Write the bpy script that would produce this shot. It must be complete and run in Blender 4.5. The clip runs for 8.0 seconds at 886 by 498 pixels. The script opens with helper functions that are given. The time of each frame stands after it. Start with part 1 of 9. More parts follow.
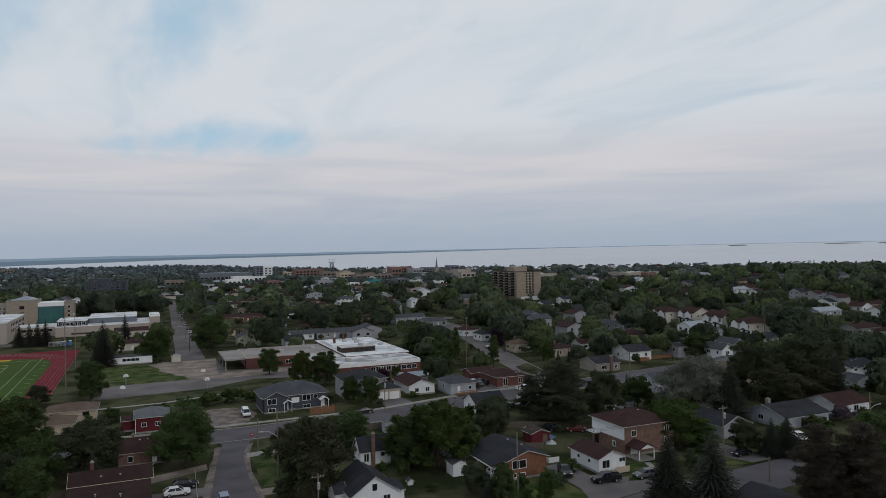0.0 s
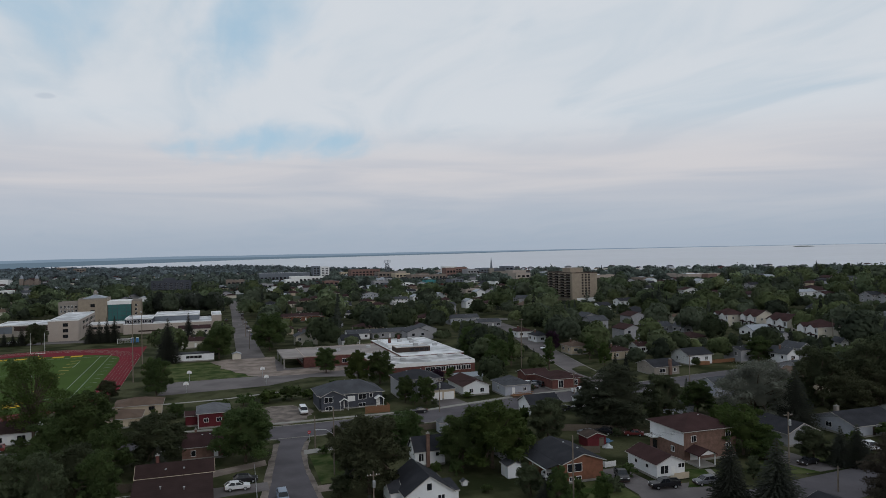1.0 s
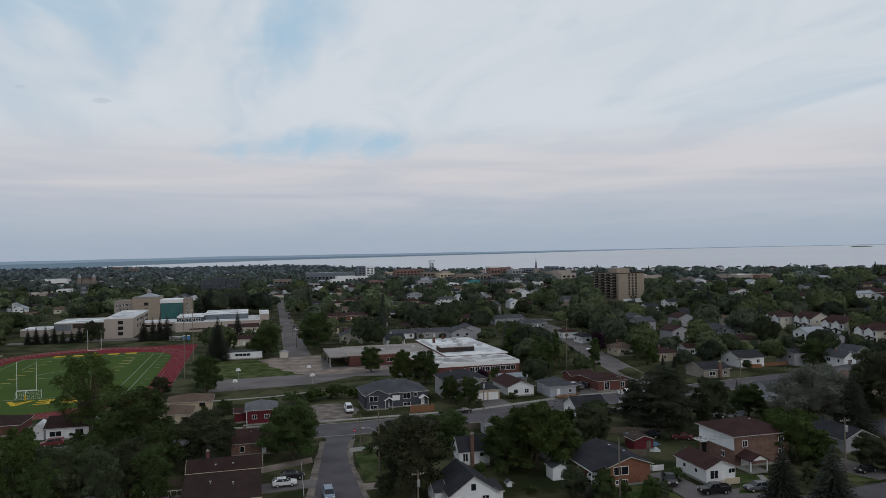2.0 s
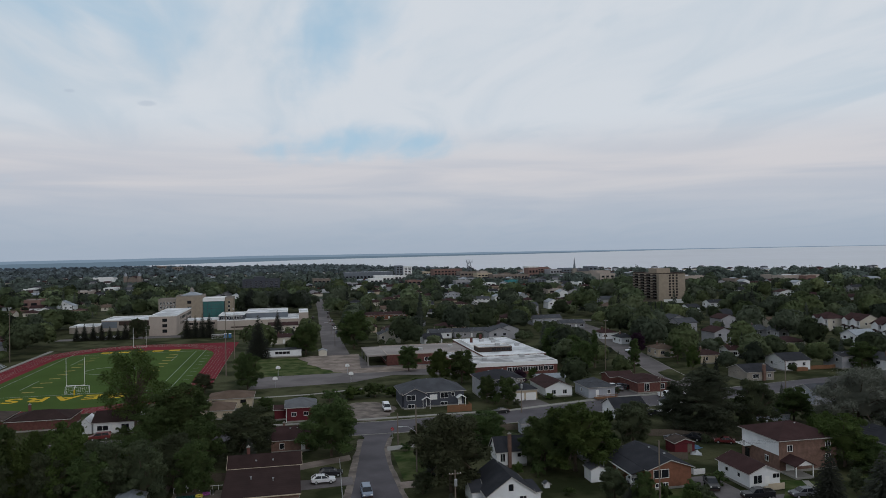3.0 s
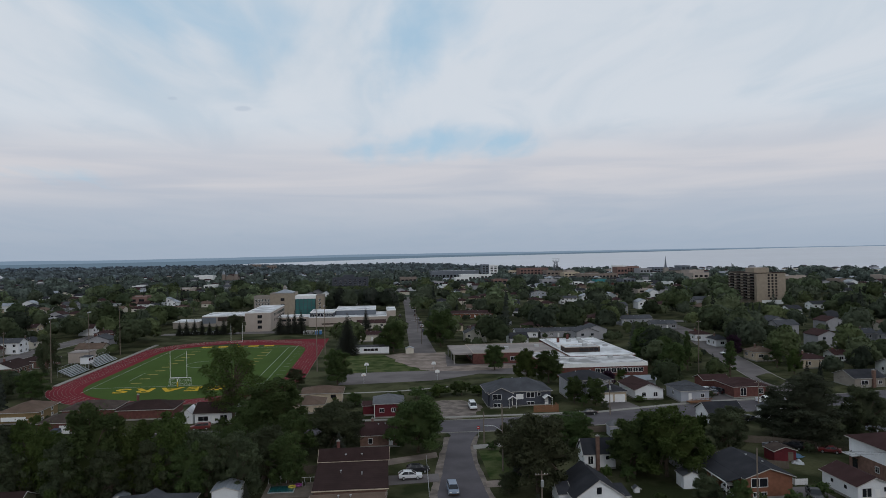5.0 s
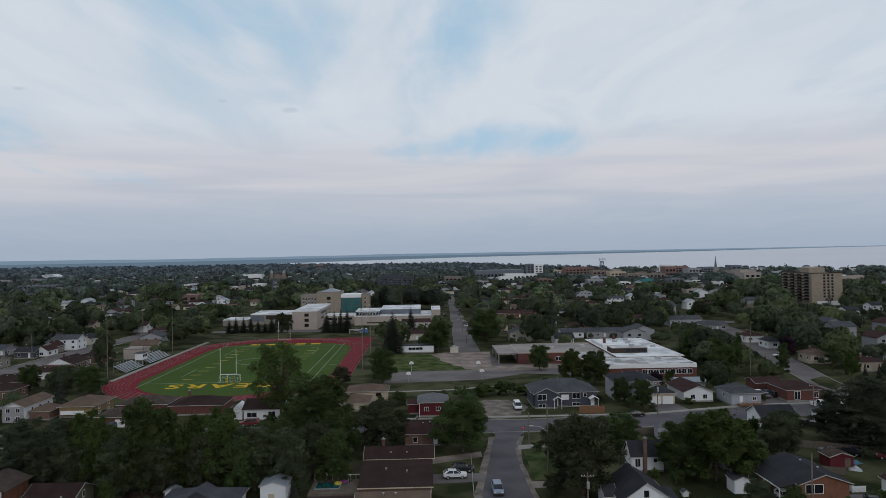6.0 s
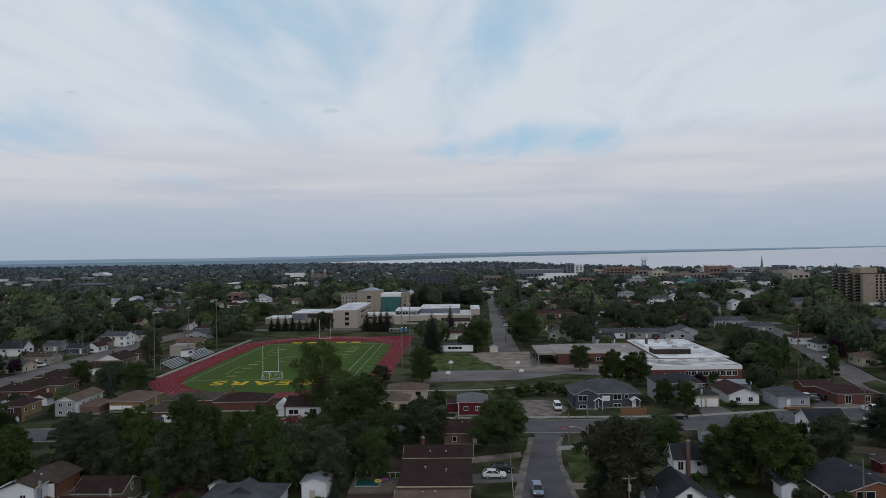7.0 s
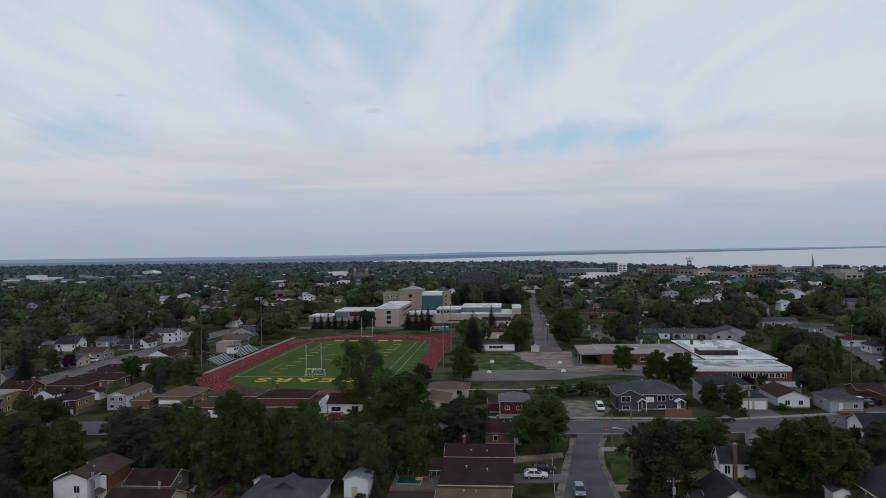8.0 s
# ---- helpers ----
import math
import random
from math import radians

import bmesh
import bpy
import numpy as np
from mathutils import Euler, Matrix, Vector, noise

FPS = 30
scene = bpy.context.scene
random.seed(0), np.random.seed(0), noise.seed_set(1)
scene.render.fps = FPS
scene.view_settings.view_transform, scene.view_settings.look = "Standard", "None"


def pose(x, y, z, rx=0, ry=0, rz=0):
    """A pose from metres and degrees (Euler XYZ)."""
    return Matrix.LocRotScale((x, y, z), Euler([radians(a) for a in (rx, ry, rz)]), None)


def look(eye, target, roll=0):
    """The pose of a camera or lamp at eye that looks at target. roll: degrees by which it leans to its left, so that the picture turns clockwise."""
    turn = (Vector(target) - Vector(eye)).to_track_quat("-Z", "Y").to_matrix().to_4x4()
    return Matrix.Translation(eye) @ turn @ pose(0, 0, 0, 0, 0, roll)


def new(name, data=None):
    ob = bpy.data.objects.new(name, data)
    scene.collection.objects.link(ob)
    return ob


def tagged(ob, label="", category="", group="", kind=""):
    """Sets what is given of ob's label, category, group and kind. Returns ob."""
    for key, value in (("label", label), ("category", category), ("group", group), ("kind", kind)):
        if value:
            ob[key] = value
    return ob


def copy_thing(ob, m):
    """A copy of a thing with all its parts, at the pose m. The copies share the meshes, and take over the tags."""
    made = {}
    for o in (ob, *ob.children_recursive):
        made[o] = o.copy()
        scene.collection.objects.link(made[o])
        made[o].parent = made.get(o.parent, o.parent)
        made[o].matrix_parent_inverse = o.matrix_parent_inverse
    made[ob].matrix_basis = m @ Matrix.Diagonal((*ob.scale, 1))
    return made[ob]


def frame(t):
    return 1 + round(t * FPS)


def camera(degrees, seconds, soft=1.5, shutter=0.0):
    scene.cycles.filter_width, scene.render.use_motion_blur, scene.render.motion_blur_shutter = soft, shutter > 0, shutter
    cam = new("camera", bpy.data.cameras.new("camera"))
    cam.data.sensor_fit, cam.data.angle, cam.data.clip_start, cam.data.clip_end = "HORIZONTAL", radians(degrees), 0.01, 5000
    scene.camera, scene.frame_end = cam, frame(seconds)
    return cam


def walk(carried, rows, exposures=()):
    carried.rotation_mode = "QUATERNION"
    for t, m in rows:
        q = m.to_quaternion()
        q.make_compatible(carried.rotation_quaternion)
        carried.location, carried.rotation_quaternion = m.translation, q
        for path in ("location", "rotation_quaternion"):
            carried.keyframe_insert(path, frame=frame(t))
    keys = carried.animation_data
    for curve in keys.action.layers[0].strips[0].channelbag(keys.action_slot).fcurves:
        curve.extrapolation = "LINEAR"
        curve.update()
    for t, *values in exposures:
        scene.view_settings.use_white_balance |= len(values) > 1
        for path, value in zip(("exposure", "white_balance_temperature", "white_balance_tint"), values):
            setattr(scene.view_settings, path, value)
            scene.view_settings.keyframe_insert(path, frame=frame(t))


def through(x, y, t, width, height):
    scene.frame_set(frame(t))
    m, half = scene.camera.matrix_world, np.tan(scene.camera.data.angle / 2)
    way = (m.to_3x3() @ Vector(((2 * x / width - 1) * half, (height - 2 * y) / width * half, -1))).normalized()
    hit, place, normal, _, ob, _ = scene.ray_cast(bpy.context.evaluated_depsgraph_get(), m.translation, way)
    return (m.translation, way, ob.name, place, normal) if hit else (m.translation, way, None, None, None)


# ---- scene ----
# The camera hangs 45 m over the street grid and turns to its left; +y runs along the main street.
EYE = 45.0
cam = camera(64.1, 8.0, soft=0.75)
TURNS = [  # seconds, yaw, pitch, roll
    (0, -23.000, 0.115, 1.079),
    (0.5, -20.948, 0.180, 1.018),
    (1, -18.576, 0.253, 1.002),
    (1.5, -16.574, 0.300, 0.999),
    (3, -11.955, 0.339, 0.894),
    (3.5, -10.065, 0.358, 0.889),
    (4, -8.240, 0.371, 0.921),
    (4.5, -6.710, 0.362, 0.930),
    (6, -1.407, 0.360, 0.909),
    (6.5, 0.184, 0.362, 0.887),
    (7, 1.785, 0.357, 0.855),
    (7.5, 3.527, 0.344, 0.837),
    (8, 5.124, 0.316, 0.790),
]
walk(cam, [(t, pose(0, 0, EYE, 90 + pitch, roll, yaw)) for t, yaw, pitch, roll in TURNS], exposures=[(0.0, -0.04, 6350, 10), (8.0, -0.02, 6150, 10)])

# ---- sky and sun: an evening under high, thin cloud ----
SUN_AZ, SUN_EL = radians(165), radians(24)   # compass from +y over +x


def nodes_of(tree):
    tree.nodes.clear()

    def add(kind, **props):
        n = tree.nodes.new(kind)
        for key, value in props.items():
            if key == "op":
                n.operation = value
            elif key == "blend":
                n.blend_type = value
            elif key == "data":
                n.data_type = value
        return n
    return add


def make_sky():
    world = bpy.data.worlds.new("sky")
    scene.world = world
    world.use_nodes = True
    tree = world.node_tree
    add, link = nodes_of(tree), tree.links.new

    def math_node(op, a, b=None, c=None):
        n = add("ShaderNodeMath", op=op)
        for i, v in enumerate((a, b, c)):
            if v is None:
                continue
            if isinstance(v, (int, float)):
                n.inputs[i].default_value = v
            else:
                link(v, n.inputs[i])
        return n.outputs[0]

    def mix(fac, a, b):
        n = add("ShaderNodeMix", data="RGBA")
        for socket, v in ((n.inputs[0], fac), (n.inputs[6], a), (n.inputs[7], b)):
            if isinstance(v, tuple):
                socket.default_value = (*v, 1)
            elif isinstance(v, (int, float)):
                socket.default_value = v
            else:
                link(v, socket)
        return n.outputs[2]

    def ramp(v, *stops):
        n = add("ShaderNodeValToRGB")
        n.color_ramp.interpolation = "EASE"
        while len(n.color_ramp.elements) < len(stops):
            n.color_ramp.elements.new(0.5)
        for e, (p, c) in zip(n.color_ramp.elements, stops):
            e.position, e.color = p, (c, c, c, 1)
        link(v, n.inputs[0])
        return n.outputs[0]

    air = add("ShaderNodeTexSky")
    air.sky_type, air.sun_disc = "NISHITA", False
    air.sun_elevation, air.sun_rotation = SUN_EL, SUN_AZ
    air.air_density, air.dust_density, air.ozone_density = 1.0, 1.5, 2.0
    dim = add("ShaderNodeVectorMath", op="SCALE")
    dim.inputs["Scale"].default_value = 0.10
    link(air.outputs[0], dim.inputs[0])

    coord = add("ShaderNodeTexCoord")
    cut = add("ShaderNodeSeparateXYZ")
    link(coord.outputs["Generated"], cut.inputs[0])
    x, y, z = cut.outputs
    el = math_node("MULTIPLY", math_node("ARCSINE", z), 57.2958)
    az = math_node("MULTIPLY", math_node("ARCTAN2", math_node("MULTIPLY", x, -1.0), y), 57.2958)
    # the cloud layer as a flat sheet overhead
    high = math_node("ADD", math_node("MAXIMUM", z, 0.0), 0.09)
    sheet = add("ShaderNodeCombineXYZ")
    link(math_node("DIVIDE", x, high), sheet.inputs[0])
    link(math_node("DIVIDE", y, high), sheet.inputs[1])

    def cloud(scale, turn, stretch, detail, rough, warp, seed):
        m = add("ShaderNodeMapping")
        m.inputs["Rotation"].default_value = (0, 0, radians(turn))
        m.inputs["Scale"].default_value = (scale, scale * stretch, 1)
        m.inputs["Location"].default_value = (seed, seed * 0.7, seed * 0.3)
        link(sheet.outputs[0], m.inputs["Vector"])
        n = add("ShaderNodeTexNoise")
        n.inputs["Scale"].default_value = 1.0
        n.inputs["Detail"].default_value, n.inputs["Roughness"].default_value = detail, rough
        n.inputs["Distortion"].default_value = warp
        link(m.outputs[0], n.inputs["Vector"])
        return n.outputs["Fac"]

    broad = cloud(0.62, 8, 0.34, 6, 0.52, 0.7, 3.1)
    fine = cloud(2.1, -6, 0.42, 6, 0.52, 0.9, 7.7)

    # holes in the sheet: centre azimuth and height, half sizes, tilt, depth (degrees)
    def hole(a, e, wa, we, tilt, depth):
        ct, st = math.cos(radians(tilt)), math.sin(radians(tilt))
        da, de = math_node("SUBTRACT", az, a), math_node("SUBTRACT", el, e)
        u = math_node("ADD", math_node("MULTIPLY", da, ct / wa), math_node("MULTIPLY", de, st / wa))
        v = math_node("ADD", math_node("MULTIPLY", da, -st / we), math_node("MULTIPLY", de, ct / we))
        r2 = math_node("ADD", math_node("MULTIPLY", u, u), math_node("MULTIPLY", v, v))
        return math_node("MULTIPLY", math_node("EXPONENT", math_node("MULTIPLY", r2, -1.0)), depth)

    holes = [hole(-5.6, 18.6, 5.0, 4.0, 0, 1.15), hole(-1.5, 14.0, 3.6, 5.0, -15, 0.45), hole(-1.5, 8.4, 7.5, 1.6, 0, 0.85), hole(-9.5, 9.2, 5.0, 1.6, 5, 1.05),
             hole(-17.5, 7.2, 4.0, 0.8, 5, 0.45), hole(20.0, 19.0, 12.0, 3.6, 0, 0.55), hole(10.0, 17.5, 7.0, 2.5, 0, 0.25), hole(22.0, 6.2, 10.0, 1.0, 0, 0.5),
             hole(35.0, 8.0, 7.0, 2.6, -10, 0.65), hole(-51.0, 11.0, 6.0, 1.8, -12, 0.4), hole(-35.0, 18.5, 5.0, 2.0, 0, 0.4), hole(10.0, 32.0, 40.0, 8.0, 0, 0.5),
             hole(26.0, 12.0, 15.0, 2.4, 22, -0.7), hole(12.0, 8.3, 7.0, 1.8, 8, -0.5), hole(-24.0, 13.0, 10.0, 7.0, 0, -0.55), hole(-3.0, 11.0, 4.0, 1.2, -20, -0.3), hole(14.0, 14.0, 22.0, 9.0, 0, 0.2), hole(-12.0, 16.0, 5.0, 4.0, 40, 0.2)]
    total = None
    for h in holes:
        total = h if total is None else math_node("ADD", total, h)
    wisp = cloud(5.5, 10, 0.3, 6, 0.52, 0.6, 1.3)
    texture = math_node("ADD", math_node("ADD", math_node("MULTIPLY", broad, 0.9), math_node("MULTIPLY", fine, 0.75)), math_node("MULTIPLY", wisp, 0.5))
    open_sky = math_node("ADD", math_node("SUBTRACT", total, math_node("MULTIPLY", texture, 1.75)), 1.56)
    clear = ramp(open_sky, (-0.12, 0.0), (1.1, 1.0))
    low = ramp(math_node("DIVIDE", el, 40.0), (0.0, 1.0), (0.17, 0.0))      # grey belt over the horizon
    streak = ramp(math_node("ADD", math_node("MULTIPLY", fine, 0.6), math_node("MULTIPLY", broad, 0.4)), (0.36, 0.0), (0.58, 1.0))
    white = mix(streak, (0.55, 0.62, 0.68), (0.66, 0.692, 0.725))
    blush = mix(ramp(math_node("DIVIDE", math_node("ABSOLUTE", math_node("SUBTRACT", el, 6.0)), 8.0), (0.0, 1.0), (0.6, 0.0)), white, (0.63, 0.61, 0.625))
    strip = add("ShaderNodeCombineXYZ")
    link(math_node("MULTIPLY", az, 0.045), strip.inputs[0])
    link(math_node("MULTIPLY", el, 0.5), strip.inputs[1])
    layers = add("ShaderNodeTexNoise")
    layers.inputs["Scale"].default_value, layers.inputs["Detail"].default_value, layers.inputs["Roughness"].default_value, layers.inputs["Distortion"].default_value = 1.0, 4, 0.5, 0.5
    link(strip.outputs[0], layers.inputs["Vector"])
    banks = ramp(layers.outputs["Fac"], (0.34, 0.0), (0.66, 1.0))
    near_low = ramp(math_node("DIVIDE", math_node("ABSOLUTE", math_node("SUBTRACT", el, 5.0)), 8.0), (0.0, 1.0), (0.75, 0.0))
    blush = mix(math_node("MULTIPLY", near_low, 0.62), blush, mix(banks, (0.455, 0.50, 0.57), (0.665, 0.645, 0.65)))
    sheet_colour = mix(math_node("MULTIPLY", low, 0.9), blush, (0.345, 0.405, 0.485))
    blue = mix(0.12, (0.42, 0.575, 0.69), dim.outputs[0])
    colour = mix(math_node("MULTIPLY", clear, math_node("SUBTRACT", 1.0, math_node("MULTIPLY", low, 0.6))), sheet_colour, blue)
    # small grey scraps of low cloud
    for a, e, wa, we in ((10.6, 11.4, 1.0, 0.32), (15.8, 11.9, 0.7, 0.25), (29.4, 11.8, 0.8, 0.25)):
        scrap = ramp(math_node("SUBTRACT", hole(a, e, wa, we, -4, 2.2), math_node("MULTIPLY", wisp, 2.4)), (0.05, 0.0), (1.0, 0.42))
        colour = mix(scrap, colour, (0.43, 0.49, 0.57))
    bg = add("ShaderNodeBackground")
    bg.inputs["Strength"].default_value = 1.0
    link(colour, bg.inputs["Color"])
    link(bg.outputs[0], add("ShaderNodeOutputWorld").inputs[0])


make_sky()
sun = bpy.data.lights.new("sun", "SUN")
sun.energy, sun.angle, sun.color = 0.6, radians(25), (1.0, 0.93, 0.86)
new("sun", sun).matrix_world = look((0, 0, 0), (-math.sin(SUN_AZ), -math.cos(SUN_AZ), -math.tan(SUN_EL)))

# ---- materials ----
def material(name, colour, rough=0.8, metal=0.0, vary=0.25, scale=0.6, fine=9.0, bump=0.15, tint=None, per_object=0.0, per_island=0.0, bands=None, spec=0.1, edge=0.2):
    """A two-scale mottled surface. tint: the second colour; bands: (axis, width in metres, depth) for courses, boards or seams."""
    m = bpy.data.materials.new(name)
    m.use_nodes = True
    tree = m.node_tree
    add, link = nodes_of(tree), tree.links.new
    out, bsdf = add("ShaderNodeOutputMaterial"), add("ShaderNodeBsdfPrincipled")
    link(bsdf.outputs[0], out.inputs[0])
    bsdf.inputs["Roughness"].default_value, bsdf.inputs["Metallic"].default_value = rough, metal
    bsdf.inputs["Specular IOR Level"].default_value = spec
    coord = add("ShaderNodeTexCoord")
    src = coord.outputs["Object"]

    def noise_at(s, detail):
        n = add("ShaderNodeTexNoise")
        n.inputs["Scale"].default_value, n.inputs["Detail"].default_value = s, detail
        link(src, n.inputs["Vector"])
        return n.outputs["Fac"]

    def mixed(fac, a, b):
        n = add("ShaderNodeMix", data="RGBA")
        for socket, v in ((n.inputs[0], fac), (n.inputs[6], a), (n.inputs[7], b)):
            if isinstance(v, tuple):
                socket.default_value = (*v, 1)
            elif isinstance(v, float):
                socket.default_value = v
            else:
                link(v, socket)
        return n.outputs[2]

    def spread(v, lo, hi):
        n = add("ShaderNodeMapRange")
        n.inputs[1].default_value, n.inputs[2].default_value = lo, hi
        link(v, n.inputs[0])
        return n.outputs[0]

    dark = tuple(c * (1 - vary) for c in colour)
    light = tuple(min(1, c * (1 + vary)) for c in (tint or colour))
    big, small = noise_at(scale, 4), noise_at(fine, 3)
    col = mixed(spread(big, 0.5 - edge, 0.5 + edge), dark, light)
    col = mixed(spread(small, 0.25, 0.75), col, mixed(0.5, col, tuple(c * 0.75 for c in colour)))
    grain = small
    if bands:
        axis, width, depth = bands
        cut = add("ShaderNodeSeparateXYZ")
        link(src, cut.inputs[0])
        pick = {"x": 0, "y": 1, "z": 2}
        value = cut.outputs[pick[axis[0]]]
        if len(axis) > 1:
            plus = add("ShaderNodeMath", op="ADD")
            link(value, plus.inputs[0])
            link(cut.outputs[pick[axis[1]]], plus.inputs[1])
            value = plus.outputs[0]
        saw = add("ShaderNodeMath", op="PINGPONG")
        link(value, saw.inputs[0])
        saw.inputs[1].default_value = width / 2
        line = spread(saw.outputs[0], 0.0, width * 0.12)
        col = mixed(line, mixed(depth, col, tuple(c * 0.35 for c in colour)), col)
    for amount, kind, socket in ((per_object, "ShaderNodeObjectInfo", "Random"), (per_island, "ShaderNodeNewGeometry", "Random Per Island")):
        if amount:
            hsv = add("ShaderNodeHueSaturation")
            n = add(kind)
            r = add("ShaderNodeMapRange")
            r.inputs[3].default_value, r.inputs[4].default_value = 1 - amount, 1 + amount
            link(n.outputs[socket], r.inputs[0])
            link(r.outputs[0], hsv.inputs["Value"])
            h = add("ShaderNodeMapRange")
            h.inputs[3].default_value, h.inputs[4].default_value = 0.5 - amount * 0.05, 0.5 + amount * 0.05
            link(n.outputs[socket], h.inputs[0])
            link(h.outputs[0], hsv.inputs["Hue"])
            link(col, hsv.inputs["Color"])
            col = hsv.outputs[0]
    link(col, bsdf.inputs["Base Color"])
    if bump:
        b = add("ShaderNodeBump")
        b.inputs["Strength"].default_value, b.inputs["Distance"].default_value = bump, 0.05
        link(grain, b.inputs["Height"])
        link(b.outputs[0], bsdf.inputs["Normal"])
    return m


def leafy(name, colour, tint, rough=0.8, through=0.4, island=0.13, vary=0.25, scale=0.25):
    """Leaves: shade shifts from clump to clump and tree to tree, and light passing through."""
    m = material(name, colour, rough, vary=vary, scale=scale, fine=1.2, bump=0, tint=tint, per_island=island, per_object=0.2, spec=0.05)
    tree = m.node_tree
    link = tree.links.new
    bsdf = next(n for n in tree.nodes if n.type == "BSDF_PRINCIPLED")
    out = next(n for n in tree.nodes if n.type == "OUTPUT_MATERIAL")
    # the trees of one wood differ in shade and hue
    tone, span, hue, hsv = (tree.nodes.new(k) for k in ("ShaderNodeAttribute", "ShaderNodeMapRange", "ShaderNodeMapRange", "ShaderNodeHueSaturation"))
    tone.attribute_name = "tone"
    for n, lo, hi in ((span, 0.45, 1.42), (hue, 0.515, 0.487)):
        n.inputs[1].default_value, n.inputs[2].default_value, n.inputs[3].default_value, n.inputs[4].default_value = -1, 1, lo, hi
        link(tone.outputs["Fac"], n.inputs[0])
    link(span.outputs[0], hsv.inputs["Value"])
    link(hue.outputs[0], hsv.inputs["Hue"])
    link(bsdf.inputs["Base Color"].links[0].from_socket, hsv.inputs["Color"])
    link(hsv.outputs[0], bsdf.inputs["Base Color"])
    glow, mix = tree.nodes.new("ShaderNodeBsdfTranslucent"), tree.nodes.new("ShaderNodeMixShader")
    link(bsdf.inputs["Base Color"].links[0].from_socket, glow.inputs["Color"])
    mix.inputs[0].default_value = through
    link(bsdf.outputs[0], mix.inputs[1])
    link(glow.outputs[0], mix.inputs[2])
    link(mix.outputs[0], out.inputs[0])
    return m


